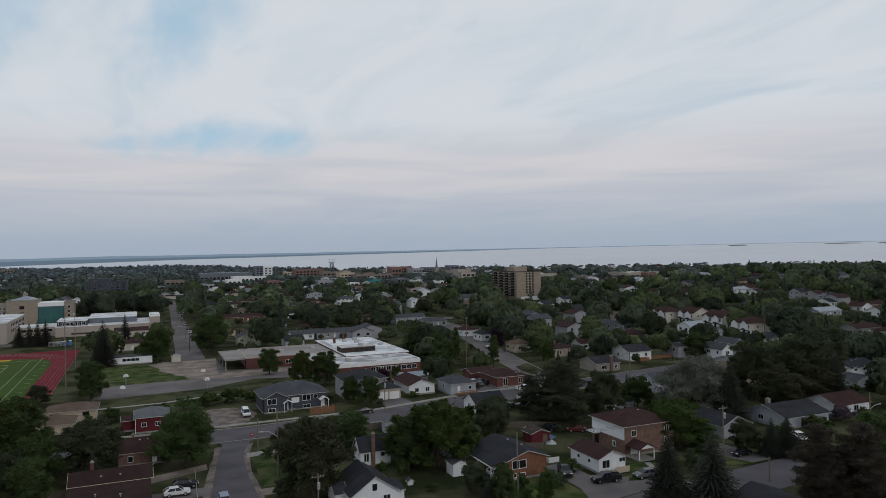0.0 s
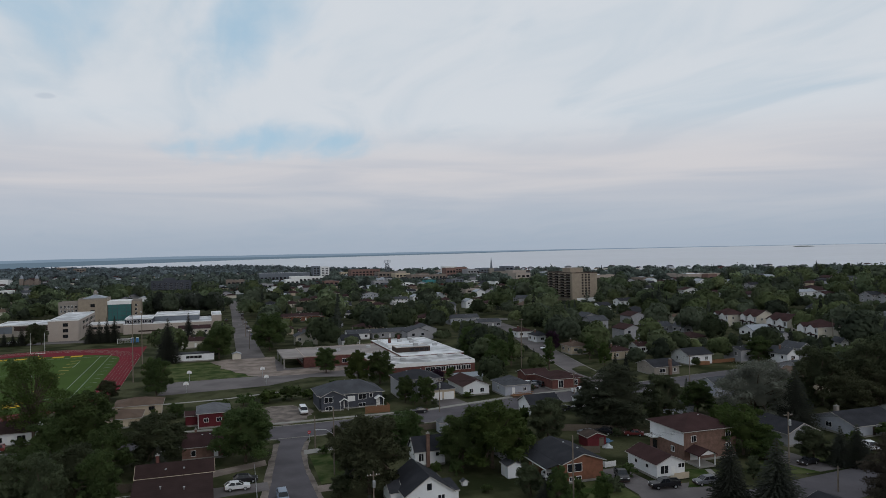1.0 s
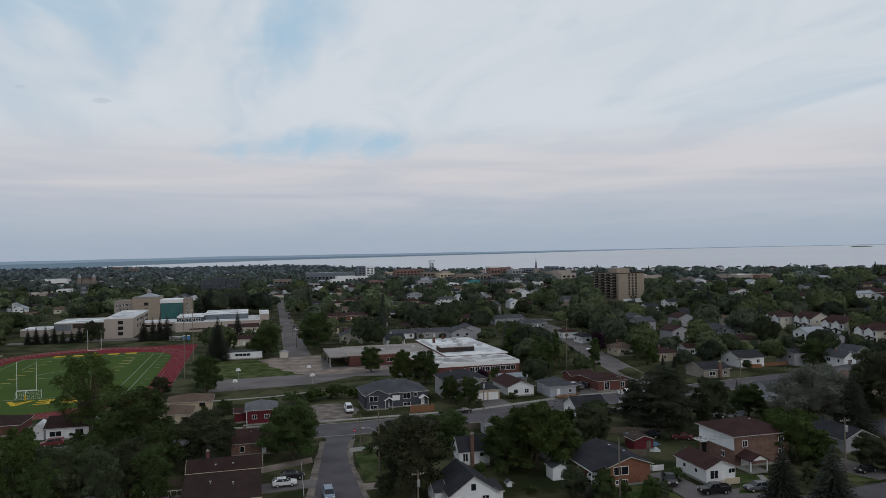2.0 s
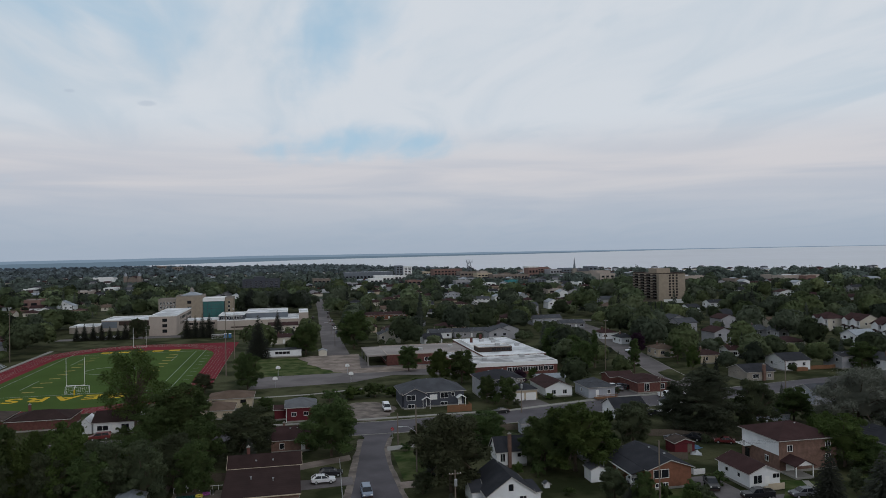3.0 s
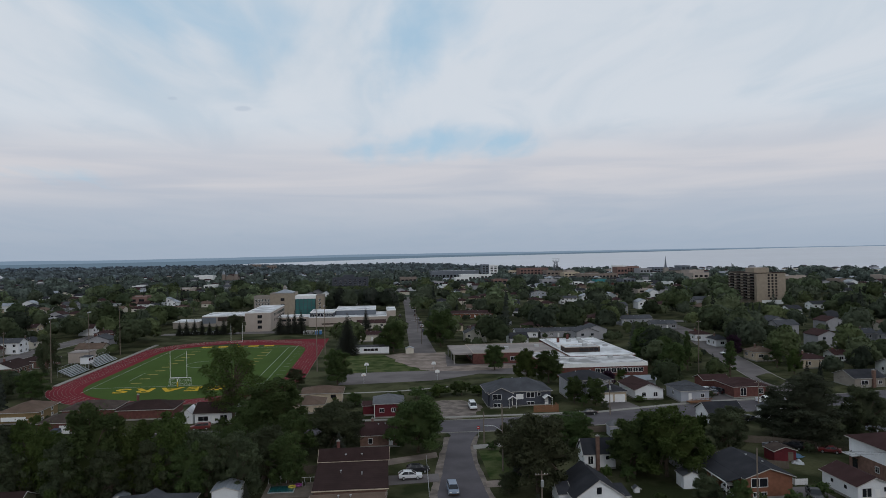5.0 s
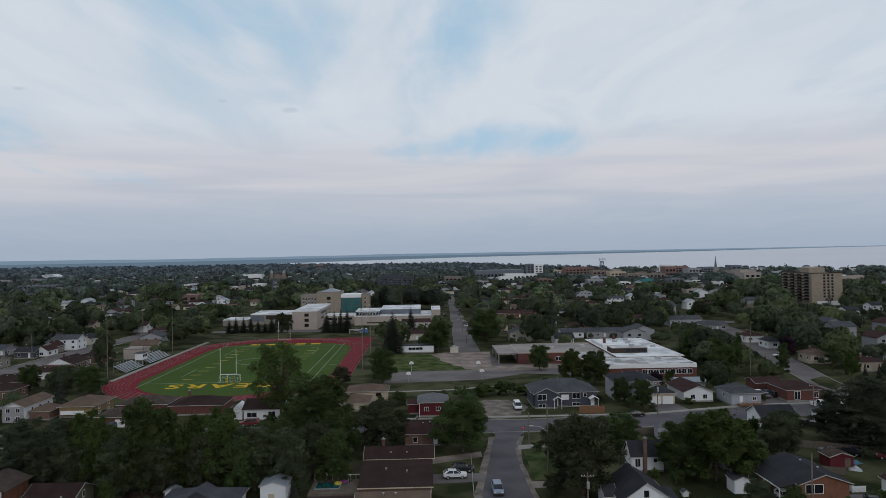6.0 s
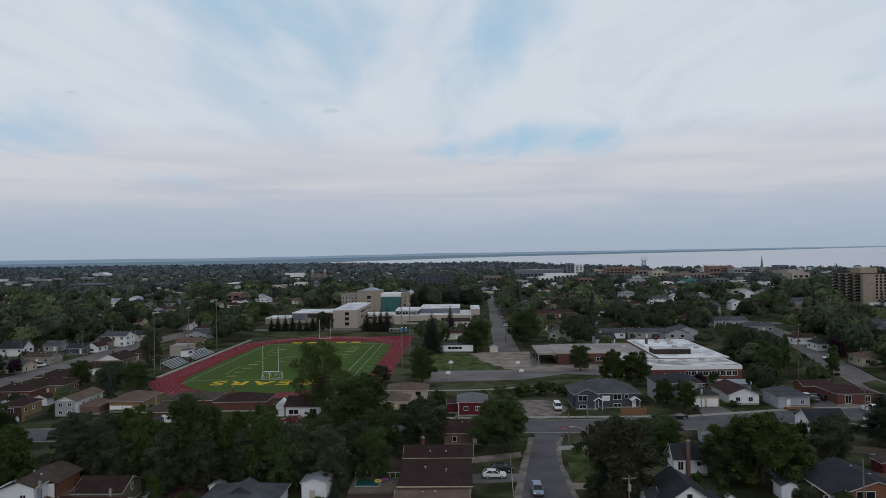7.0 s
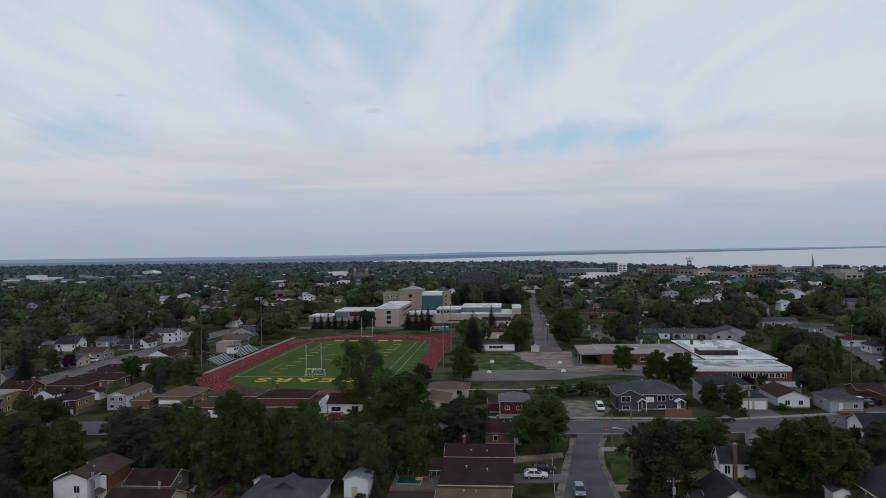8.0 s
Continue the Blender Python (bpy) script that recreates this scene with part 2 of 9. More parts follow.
M = {
    "grass": material("grass", (0.037, 0.045, 0.019), 0.95, vary=0.5, scale=0.09, fine=1.5, tint=(0.048, 0.048, 0.026), bump=0.3, spec=0.03, edge=0.09),
    "lawn": material("lawn", (0.043, 0.073, 0.020), 0.95, vary=0.42, scale=0.2, fine=2.0, tint=(0.064, 0.068, 0.030), bump=0.3, spec=0.03, edge=0.09),
    "asphalt": material("asphalt", (0.090, 0.083, 0.092), 0.9, vary=0.16, scale=0.12, fine=3.0, bump=0.1, edge=0.09),
    "old_asphalt": material("worn asphalt", (0.128, 0.115, 0.116), 0.92, vary=0.2, scale=0.08, fine=2.0, bump=0.1, edge=0.09),
    "gravel": material("gravel", (0.205, 0.168, 0.146), 0.95, vary=0.3, scale=0.2, fine=4.0, bump=0.3, edge=0.09),
    "verge": material("worn sandy shoulder", (0.151, 0.128, 0.114), 0.95, vary=0.4, scale=0.35, fine=3.0, bump=0.3, edge=0.12),
    "concrete": material("concrete", (0.25, 0.24, 0.222), 0.9, vary=0.15, scale=0.4, fine=6.0),
    "track": material("running track", (0.150, 0.021, 0.030), 0.9, vary=0.14, scale=0.1, fine=2.0, bump=0.05, spec=0.03),
    "turf": material("artificial turf", (0.050, 0.084, 0.019), 0.9, vary=0.14, scale=0.06, fine=1.0, bump=0.1, spec=0.03),
    "line_white": material("field line white", (0.24, 0.27, 0.23), 0.8, vary=0.15),
    "line_yellow": material("field letter yellow", (0.46, 0.31, 0.015), 0.8, vary=0.12),
    "line_faded": material("faded field marking", (0.27, 0.22, 0.06), 0.8, vary=0.15),
    "soil": material("tilled soil", (0.075, 0.05, 0.04), 0.95, vary=0.3, scale=0.5, fine=3.0, bump=0.4, edge=0.09),
    "white": material("white siding", (0.66, 0.67, 0.69), 0.6, vary=0.06, bands=("z", 0.2, 0.2)),
    "cream": material("cream siding", (0.50, 0.465, 0.40), 0.65, vary=0.08, bands=("z", 0.2, 0.2)),
    "grey": material("grey siding", (0.30, 0.30, 0.32), 0.65, vary=0.1, bands=("z", 0.2, 0.25)),
    "blue_grey": material("blue grey siding", (0.33, 0.345, 0.385), 0.65, vary=0.08, bands=("z", 0.2, 0.25)),
    "slate": material("dark slate siding", (0.062, 0.066, 0.083), 0.6, vary=0.12, bands=("z", 0.18, 0.3)),
    "beige": material("beige stucco", (0.45, 0.38, 0.29), 0.8, vary=0.1),
    "red_board": material("dark red siding", (0.105, 0.02, 0.026), 0.6, vary=0.15, bands=("z", 0.2, 0.3)),
    "olive": material("olive green siding", (0.14, 0.14, 0.09), 0.7, vary=0.12, bands=("z", 0.2, 0.3)),
    "brick_red": material("red brick", (0.125, 0.055, 0.048), 0.85, vary=0.25, scale=1.2, fine=7.0, bands=("z", 0.075, 0.25)),
    "brick_brown": material("brown brick", (0.165, 0.102, 0.082), 0.85, vary=0.28, scale=1.2, fine=7.0, bands=("z", 0.075, 0.25)),
    "brick_orange": material("orange brick", (0.185, 0.085, 0.055), 0.85, vary=0.2, scale=1.2, fine=7.0, bands=("z", 0.075, 0.25)),
    "brick_yellow": material("yellow brick", (0.235, 0.168, 0.088), 0.85, vary=0.14, scale=1.2, fine=7.0, bands=("z", 0.075, 0.2)),
    "brick_tan": material("tan brick", (0.285, 0.238, 0.188), 0.85, vary=0.12, scale=0.5, fine=5.0, bands=("z", 0.15, 0.2)),
    "pale_panel": material("pale concrete panel", (0.36, 0.31, 0.275), 0.8, vary=0.08, scale=0.2, fine=2.0),
    "stone": material("grey stone", (0.25, 0.225, 0.20), 0.85, vary=0.15, scale=0.3, fine=2.0),
    "roof_brown": material("brown shingles", (0.045, 0.025, 0.025), 0.9, vary=0.24, scale=0.35, fine=4.0, bands=("z", 0.08, 0.35), spec=0.05),
    "roof_tan": material("tan shingles", (0.115, 0.082, 0.064), 0.9, vary=0.24, scale=0.35, fine=4.0, bands=("z", 0.08, 0.3), spec=0.05),
    "roof_maroon": material("dark maroon shingles", (0.034, 0.021, 0.020), 0.9, vary=0.22, scale=0.35, fine=4.0, bands=("z", 0.08, 0.3), spec=0.05),
    "roof_umber": material("grey brown shingles", (0.062, 0.048, 0.042), 0.9, vary=0.3, scale=0.5, fine=4.0, bands=("z", 0.08, 0.3), spec=0.05),
    "roof_dark": material("charcoal shingles", (0.033, 0.034, 0.040), 0.9, vary=0.24, scale=0.35, fine=4.0, bands=("z", 0.08, 0.35), spec=0.05),
    "roof_grey": material("grey shingles", (0.065, 0.068, 0.077), 0.9, vary=0.24, scale=0.35, fine=4.0, bands=("z", 0.08, 0.3), spec=0.05),
    "roof_ash": material("weathered grey shingles", (0.125, 0.128, 0.138), 0.9, vary=0.24, scale=0.35, fine=4.0, bands=("z", 0.08, 0.3), spec=0.05),
    "roof_steel": material("pale steel roof", (0.26, 0.285, 0.32), 0.45, 0.3, vary=0.1, bands=("x", 0.6, 0.4)),
    "roof_white": material("white membrane roof", (0.48, 0.49, 0.51), 0.7, vary=0.3, scale=0.11, fine=0.5, tint=(0.54, 0.55, 0.57), edge=0.09),
    "roof_gravel": material("gravelled flat roof", (0.25, 0.225, 0.215), 0.9, vary=0.16, scale=0.1, fine=1.5, edge=0.09),
    "roof_dirty": material("stained membrane roof", (0.36, 0.355, 0.355), 0.8, vary=0.4, scale=0.16, fine=0.6, tint=(0.42, 0.42, 0.43), edge=0.09),
    # both town bricks are lightened: distance haze mixed into the brick colour
    "town_brick": material("red brick lightened for haze", (0.20, 0.125, 0.11), 0.85, vary=0.2, scale=0.2, fine=1.5),
    "town_brown": material("brown brick lightened for haze", (0.20, 0.165, 0.145), 0.85, vary=0.2, scale=0.2, fine=1.5),
    "town_slate": material("grey cladding", (0.13, 0.145, 0.17), 0.6, vary=0.15, scale=0.2, fine=1.5),
    "trim": material("white trim", (0.7, 0.7, 0.7), 0.5, vary=0.05, bump=0),
    "eave": material("weathered eave boards", (0.40, 0.38, 0.36), 0.6, vary=0.12, bump=0),
    "dark_trim": material("dark brown trim", (0.05, 0.035, 0.03), 0.6, vary=0.1, bump=0),
    "glass": material("window glass", (0.014, 0.016, 0.020), 0.12, vary=0.1, bump=0, spec=0.35),
    "green_glass": material("green curtain glass", (0.045, 0.136, 0.136), 0.15, vary=0.15, scale=0.15, bump=0, spec=0.6),
    "wood": material("grey weathered wood", (0.13, 0.108, 0.088), 0.85, vary=0.25, scale=0.8, bands=("xy", 0.15, 0.4)),
    "deck": material("brown deck wood", (0.20, 0.105, 0.06), 0.8, vary=0.2, bands=("xy", 0.15, 0.4)),
    "pole": material("weathered pole wood", (0.17, 0.14, 0.115), 0.9, vary=0.2, scale=0.7),
    "steel": material("galvanised steel", (0.42, 0.43, 0.44), 0.45, 0.6, vary=0.1, bump=0),
    "aluminium": material("bleacher aluminium", (0.42, 0.45, 0.48), 0.45, 0.4, vary=0.1, bump=0),
    "rubber": material("tyre rubber", (0.012, 0.012, 0.012), 0.85, bump=0),
    "bark": material("bark", (0.10, 0.078, 0.06), 0.95, vary=0.3, scale=1.5, fine=8.0, bump=0.4),
    "leaf_mid": leafy("maple leaves", (0.072, 0.105, 0.042), (0.095, 0.129, 0.047)),
    "leaf_light": leafy("light green leaves", (0.077, 0.111, 0.035), (0.097, 0.131, 0.041)),
    "leaf_olive": leafy("olive leaves", (0.071, 0.075, 0.043), (0.085, 0.089, 0.050)),
    "leaf_dark": leafy("dark green leaves", (0.080, 0.096, 0.057), (0.103, 0.120, 0.066)),
    "leaf_silver": leafy("silvery willow leaves", (0.190, 0.203, 0.166), (0.232, 0.243, 0.202)),
    "larch": leafy("brownish needles", (0.074, 0.062, 0.050), (0.088, 0.075, 0.060)),
    "leaf_lilac": leafy("lilac blossom and leaves", (0.114, 0.085, 0.110), (0.138, 0.106, 0.127)),
    "leaf_purple": leafy("purple leaves", (0.046, 0.026, 0.045), (0.058, 0.030, 0.050)),
    "needle": leafy("spruce needles", (0.047, 0.053, 0.045), (0.061, 0.064, 0.050)),
    "pine": leafy("pine needles", (0.069, 0.080, 0.054), (0.083, 0.095, 0.063)),
    "mid_green": leafy("green leaves of the town trees", (0.084, 0.107, 0.058), (0.102, 0.125, 0.069), vary=0.42, scale=0.1),
    "mid_dark": leafy("dark leaves of the town trees", (0.064, 0.080, 0.055), (0.081, 0.097, 0.065), vary=0.42, scale=0.1),
    "mid_light": leafy("pale leaves of the town trees", (0.086, 0.111, 0.050), (0.104, 0.126, 0.060), vary=0.42, scale=0.1),
    "mid_needle": leafy("conifers of the town", (0.051, 0.061, 0.051), (0.064, 0.072, 0.058), vary=0.42, scale=0.1),
    # the plain's pale blue-grey is distance haze put into its colour
    "haze_plain": material("wooded plain at the rim with haze in its colour", (0.125, 0.16, 0.19), 1.0, vary=0.3, scale=0.004, fine=0.05, bump=0, spec=0.0),
    # woods past 900 m: blue haze painted into the leaf colours
    "leaf_far_haze": leafy("far woods", (0.095, 0.119, 0.106), (0.115, 0.138, 0.119)),
    "leaf_distant_haze": leafy("distant woods", (0.128, 0.158, 0.170), (0.145, 0.171, 0.182)),
    "leaf_rim_haze": leafy("woods on the rim", (0.112, 0.138, 0.164), (0.122, 0.146, 0.171)),
    "teal": material("teal fence fabric", (0.06, 0.22, 0.24), 0.8, vary=0.1, bump=0),
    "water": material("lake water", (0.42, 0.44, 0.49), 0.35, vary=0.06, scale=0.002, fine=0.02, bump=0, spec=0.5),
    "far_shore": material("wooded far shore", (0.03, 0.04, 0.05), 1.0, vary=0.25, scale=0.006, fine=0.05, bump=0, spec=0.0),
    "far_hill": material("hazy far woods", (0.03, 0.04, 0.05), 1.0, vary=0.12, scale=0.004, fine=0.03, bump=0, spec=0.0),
    "forest_floor": material("woodland ground", (0.050, 0.064, 0.046), 1.0, vary=0.35, scale=0.02, fine=0.2, bump=0, spec=0.03),
}
# distance haze over the far hills and shore, painted as a pale blue glow
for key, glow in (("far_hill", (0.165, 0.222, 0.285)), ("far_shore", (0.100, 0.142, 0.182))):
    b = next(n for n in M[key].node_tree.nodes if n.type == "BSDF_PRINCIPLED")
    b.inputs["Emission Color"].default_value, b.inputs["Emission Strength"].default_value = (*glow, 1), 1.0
PAINT = {}
BOXES = []   # footprints of houses, kept clear of planting


def paint(name, colour, rough=0.3, metal=0.3):
    if name not in PAINT:
        PAINT[name] = material(name, colour, rough, metal, vary=0.05, bump=0, spec=0.5)
    return PAINT[name]


# ---- mesh building ----
class Geo:
    """Collects corners and faces of one mesh."""

    def __init__(self):
        self.v, self.f, self.slot = [], [], []

    def face(self, *pts, slot=0):
        n = len(self.v)
        self.v += [tuple(p) for p in pts]
        self.f.append(tuple(range(n, n + len(pts))))
        self.slot.append(slot)
        return self

    def solid(self, bottom, top, slot=0, top_slot=None):
        """A closed body between two rings of the same length, both counter-clockwise from above."""
        n, k = len(self.v), len(bottom)
        self.v += [tuple(p) for p in bottom] + [tuple(p) for p in top]
        self.f += [tuple(range(n + k - 1, n - 1, -1)), tuple(range(n + k, n + 2 * k))]
        self.slot += [slot, slot if top_slot is None else top_slot]
        for i in range(k):
            j = (i + 1) % k
            self.f.append((n + i, n + j, n + k + j, n + k + i))
            self.slot.append(slot)
        return self

    def box(self, x0, x1, y0, y1, z0, z1, slot=0, top_slot=None):
        ring = ((x0, y0), (x1, y0), (x1, y1), (x0, y1))
        return self.solid([(x, y, z0) for x, y in ring], [(x, y, z1) for x, y in ring], slot, top_slot)

    def tube(self, a, b, r0, r1=None, n=8, slot=0):
        a, b = Vector(a), Vector(b)
        r1 = r0 if r1 is None else r1
        q = (b - a).to_track_quat("Z", "Y")
        ring = [q @ Vector((math.cos(2 * math.pi * i / n), math.sin(2 * math.pi * i / n), 0)) for i in range(n)]
        return self.solid([a + c * r0 for c in ring], [b + c * r1 for c in ring], slot)

    def pipe(self, pts, r, n=5):
        """One bent tube through a line of points."""
        pts = [Vector(p) for p in pts]
        n0 = len(self.v)
        for i, p in enumerate(pts):
            q = (pts[min(i + 1, len(pts) - 1)] - pts[max(i - 1, 0)]).to_track_quat("Z", "Y")
            self.v += [tuple(p + q @ Vector((r * math.cos(2 * math.pi * k / n), r * math.sin(2 * math.pi * k / n), 0))) for k in range(n)]
        for i in range(len(pts) - 1):
            for k in range(n):
                a, b = n0 + i * n + k, n0 + i * n + (k + 1) % n
                self.f.append((a, b, b + n, a + n))
                self.slot.append(0)
        return self

    def data(self, name, *mats):
        me = bpy.data.meshes.new(name)
        me.from_pydata(self.v, [], self.f)
        for m in mats:
            me.materials.append(M[m] if isinstance(m, str) else m)
        if len(mats) > 1:
            me.polygons.foreach_set("material_index", self.slot)
        me.update()
        return me


def part(name, geo, mat, parent=None, label="", at=None):
    """Links a Geo (or ready mesh data) as one mesh object under a thing or a part."""
    mats = mat if isinstance(mat, (list, tuple)) else (mat,)
    me = geo if isinstance(geo, bpy.types.Mesh) else geo.data(name, *mats)
    ob = new(name, me)
    ob.parent = parent
    if at is not None:
        ob.matrix_basis = at
    return tagged(ob, label)


def thing(name, m, label, category, group=""):
    ob = new(name)
    ob.empty_display_size = 0.5
    ob.matrix_basis = m
    return tagged(ob, label, category, group)


def smooth(me):
    me.polygons.foreach_set("use_smooth", [True] * len(me.polygons))
    return me


# ---- the lie of the land ----
def step(a, b, v):
    v = min(1.0, max(0.0, (v - a) / (b - a)))
    return v * v * (3 - 2 * v)


def land(x, y):
    """Height of the ground: flat in the town, a low rise to the north-east, and a far rim tilted up to meet the horizon
    in the camera's view.
    """
    d, az = math.hypot(x, y), math.degrees(math.atan2(-x, y))
    rise = max(0.0, 11.4 * math.exp(-((x - 640) ** 2 + (y - 430) ** 2) / (2 * 210 ** 2)) - 0.4)
    end = 33 - 14 * step(-2, 22, az) + 18 * step(-2, 48, -az)
    return rise + end * max(0.0, (d - 2000) / 2900)


# ---- ground, lake and distance ----
def make_ground():
    v, f = [], []
    radii = [0, 40, 80, 120, 170, 230, 300, 380, 470, 560, 650, 740, 830, 930, 1050, 1200, 1400, 1700, 2000, 2400, 2900, 3500, 4200, 4900]
    n = 144
    for r in radii:
        for i in range(n):
            a = 2 * math.pi * i / n
            x, y = r * math.cos(a), r * math.sin(a)
            v.append((x, y, land(x, y)))
    for k in range(len(radii) - 1):
        for i in range(n):
            j = (i + 1) % n
            f.append((k * n + i, (k + 1) * n + i, (k + 1) * n + j, k * n + j))
    me = bpy.data.meshes.new("ground")
    me.from_pydata(v, [], f)
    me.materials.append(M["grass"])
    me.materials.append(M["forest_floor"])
    me.materials.append(M["haze_plain"])
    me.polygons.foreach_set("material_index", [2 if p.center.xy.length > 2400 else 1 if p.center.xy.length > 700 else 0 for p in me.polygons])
    smooth(me)
    return tagged(new("ground", me), "patchy green lawns and dry verges of the town", "ground", kind="structure")


make_ground()


def polar(az, d, lift=0.0):
    x, y = -d * math.sin(radians(az)), d * math.cos(radians(az))
    return x, y, land(x, y) + lift


def lake_near(az):
    """Distance of the near shore: close to downtown, drawing back to the west."""
    return float(np.interp(az, [-80, -45, -24, -13, -8, -2, 5, 10, 14, 45], [1420, 1420, 1440, 1640, 2000, 2450, 2700, 2900, 3300, 9000])) + 35 * math.sin(az * 0.9) + 22 * math.sin(az * 2.3 + 1)


def lake_far(az):
    """Distance of the far shore, which closes in to the west; past it, of the haze sheet over the plain."""
    return float(np.interp(az, [-35, -27, -21, -13, -4, 2, 9, 13.7, 18, 30, 45], [4880, 4620, 4380, 4170, 3900, 3560, 3320, 3080, 3150, 3400, 3600]))


def make_lake():
    """The bay: near shore and far shore as distances by azimuth."""
    near, far = lake_near, lake_far
    v, f, m = [], [], 24
    azs = [-75 + i * 0.5 for i in range(195)]
    azs = [a for a in azs if a < 14 and far(a) > near(a) + 20]
    for a in azs:
        for k in range(m + 1):
            d = near(a) + (far(a) - near(a)) * k / m
            v.append(polar(a, d, 1.2))
    for i in range(len(azs) - 1):
        for k in range(m):
            p = i * (m + 1) + k
            f.append((p, p + 1, p + m + 2, p + m + 1))
    me = bpy.data.meshes.new("lake")
    me.from_pydata(v, [], f)
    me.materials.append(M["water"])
    smooth(me)
    return tagged(new("water", me), "calm pale grey lake reaching to the horizon", "lake", kind="structure")


make_lake()


def ridge_line(name, label, a0, a1, dist, top, mat="far_hill", back=None):
    """A long low wooded ridge along the rim; top(az) is its crest height over the ground."""
    v, f = [], []
    n = int((a1 - a0) / 0.25) + 1
    for i in range(n):
        a = a0 + (a1 - a0) * i / (n - 1)
        h = max(0.05, top(a))
        for d, z in ((dist(a) - 60, 0.6), (dist(a) - 25, h * 0.75), (dist(a), h), (back or dist(a) + 60, 0.0 if not back else 1.0)):
            v.append(polar(a, d, z))
    for i in range(n - 1):
        for k in range(3):
            p = i * 4 + k
            f.append((p, p + 4, p + 5, p + 1))
    me = bpy.data.meshes.new(name)
    me.from_pydata(v, [], f)
    me.materials.append(M[mat])
    smooth(me)
    return tagged(new(name, me), label, "hills", kind="structure")


def crest(a):
    bumps = 2.2 * noise.noise(Vector((a * 0.22, 0, 0))) + 1.0 * noise.noise(Vector((a * 0.9, 3, 0)))
    return (3.0 + 13.0 * step(-48, 10, a) + 6 * step(14, 30, a) + bumps * (0.4 + step(-30, 20, a)))


ridge_line("backdrop_hills", "wooded hills along the far shore, glowing blue-grey as haze", -60, 75, lambda a: 4820 - max(0, a + 10) * 2, crest)
# its sheet back to 4850 glows pale, for haze over the far land
ridge_line("backdrop_shore", "far shore and plain under a glowing sheet of haze", -36, 48, lambda a: lake_far(a) + 40 + (120 * noise.noise(Vector((a * 0.7, 5, 0))) if a > 14.5 else 0), lambda a: 1.2 * step(-34, -16, a) + 2.0 * step(-10, 25, a) + 0.8 * noise.noise(Vector((a * 1.5, 7, 0))), "far_shore", back=4850)
for name, a, w, d, h in (("island", -45.6, 0.75, 4300, 5.5), ("island", -52.5, 1.3, 4350, 4.5), ("island", -55.0, 0.6, 4300, 4.0)):
    ridge_line(name, "low dark wooded island in the lake", a - w, a + w, lambda q, d=d: d, lambda q, a=a, w=w, h=h: h * max(0, 1 - ((q - a) / w) ** 2) ** 0.5 + 0.1, "forest_floor")


# ---- roads, verges and yards ----
def ribbon(name, label, pts, width, mat, lift, category, kerb=None):
    """A flat strip along a line of points, 5 cm thick; kerb: material of a raised kerb on both sides."""
    g, left, right = Geo(), [], []
    for i, p in enumerate(pts):
        a, b = Vector(pts[max(0, i - 1)]), Vector(pts[min(len(pts) - 1, i + 1)])
        w = width[i] if isinstance(width, (list, tuple)) else width
        side = Vector((-(b - a).y, (b - a).x)).normalized() * w / 2
        left.append(Vector(p) + side)
        right.append(Vector(p) - side)
    for i in range(len(pts) - 1):
        quad = [right[i], right[i + 1], left[i + 1], left[i]]
        g.solid([(q.x, q.y, land(q.x, q.y) - 0.1) for q in quad], [(q.x, q.y, land(q.x, q.y) + lift) for q in quad])
    ob = part(name, g, mat)
    tagged(ob, label, category, kind="structure")
    if kerb:
        for side, s in ((left, 1), (right, -1)):
            k = Geo()
            for i in range(len(pts) - 1):
                a, b = side[i], side[i + 1]
                o = Vector((-(b - a).y, (b - a).x)).normalized() * 0.25 * s
                quad = [a, b, b + o, a + o] if s < 0 else [a, a + o, b + o, b][::-1]
                quad = quad if (quad[1] - quad[0]).cross(quad[2] - quad[1]) > 0 else quad[::-1]
                k.solid([(q.x, q.y, 0) for q in quad], [(q.x, q.y, 0.16) for q in quad])
            part("kerb", k, kerb, ob)
    return ob


def slab(name, label, category, ring, mat, z=0.06, kind="structure"):
    """A flat yard or patch from a ring of corners, counter-clockwise."""
    g = Geo().solid([(x, y, land(x, y) - 0.1) for x, y in ring], [(x, y, land(x, y) + z) for x, y in ring])
    return tagged(part(name, g, mat), label, category, kind=kind)


def patch(name, label, category, x, y, rx, ry, mat, z, seed, n=40, turn=0):
    """An irregular worn patch of ground."""
    ring = []
    for i in range(n):
        a = 2 * math.pi * i / n
        r = 1 + 0.3 * noise.noise(Vector((math.cos(a) * 1.5 + seed, math.sin(a) * 1.5, seed))) + 0.12 * noise.noise(Vector((math.cos(a) * 5, math.sin(a) * 5, seed)))
        u, w = rx * r * math.cos(a), ry * r * math.sin(a)
        c, s = math.cos(radians(turn)), math.sin(radians(turn))
        ring.append((x + u * c - w * s, y + u * s + w * c))
    return slab(name, label, category, ring, mat, z)


LEFT_EDGE = ((40, 9.4), (131, 9.7), (142, 11.4), (153.5, 13.1), (167, 15.1), (175, 16.6), (179, 15.0), (181, 13.0))      # y, x of the carriageway's edges
RIGHT_EDGE = ((40, 19.0), (131, 19.1), (142, 19.0), (152, 19.2), (163, 19.9), (171, 21.6), (176, 23.6), (181, 28.0))


def edge_at(line, y):
    return float(np.interp(y, [p[0] for p in line], [p[1] for p in line]))


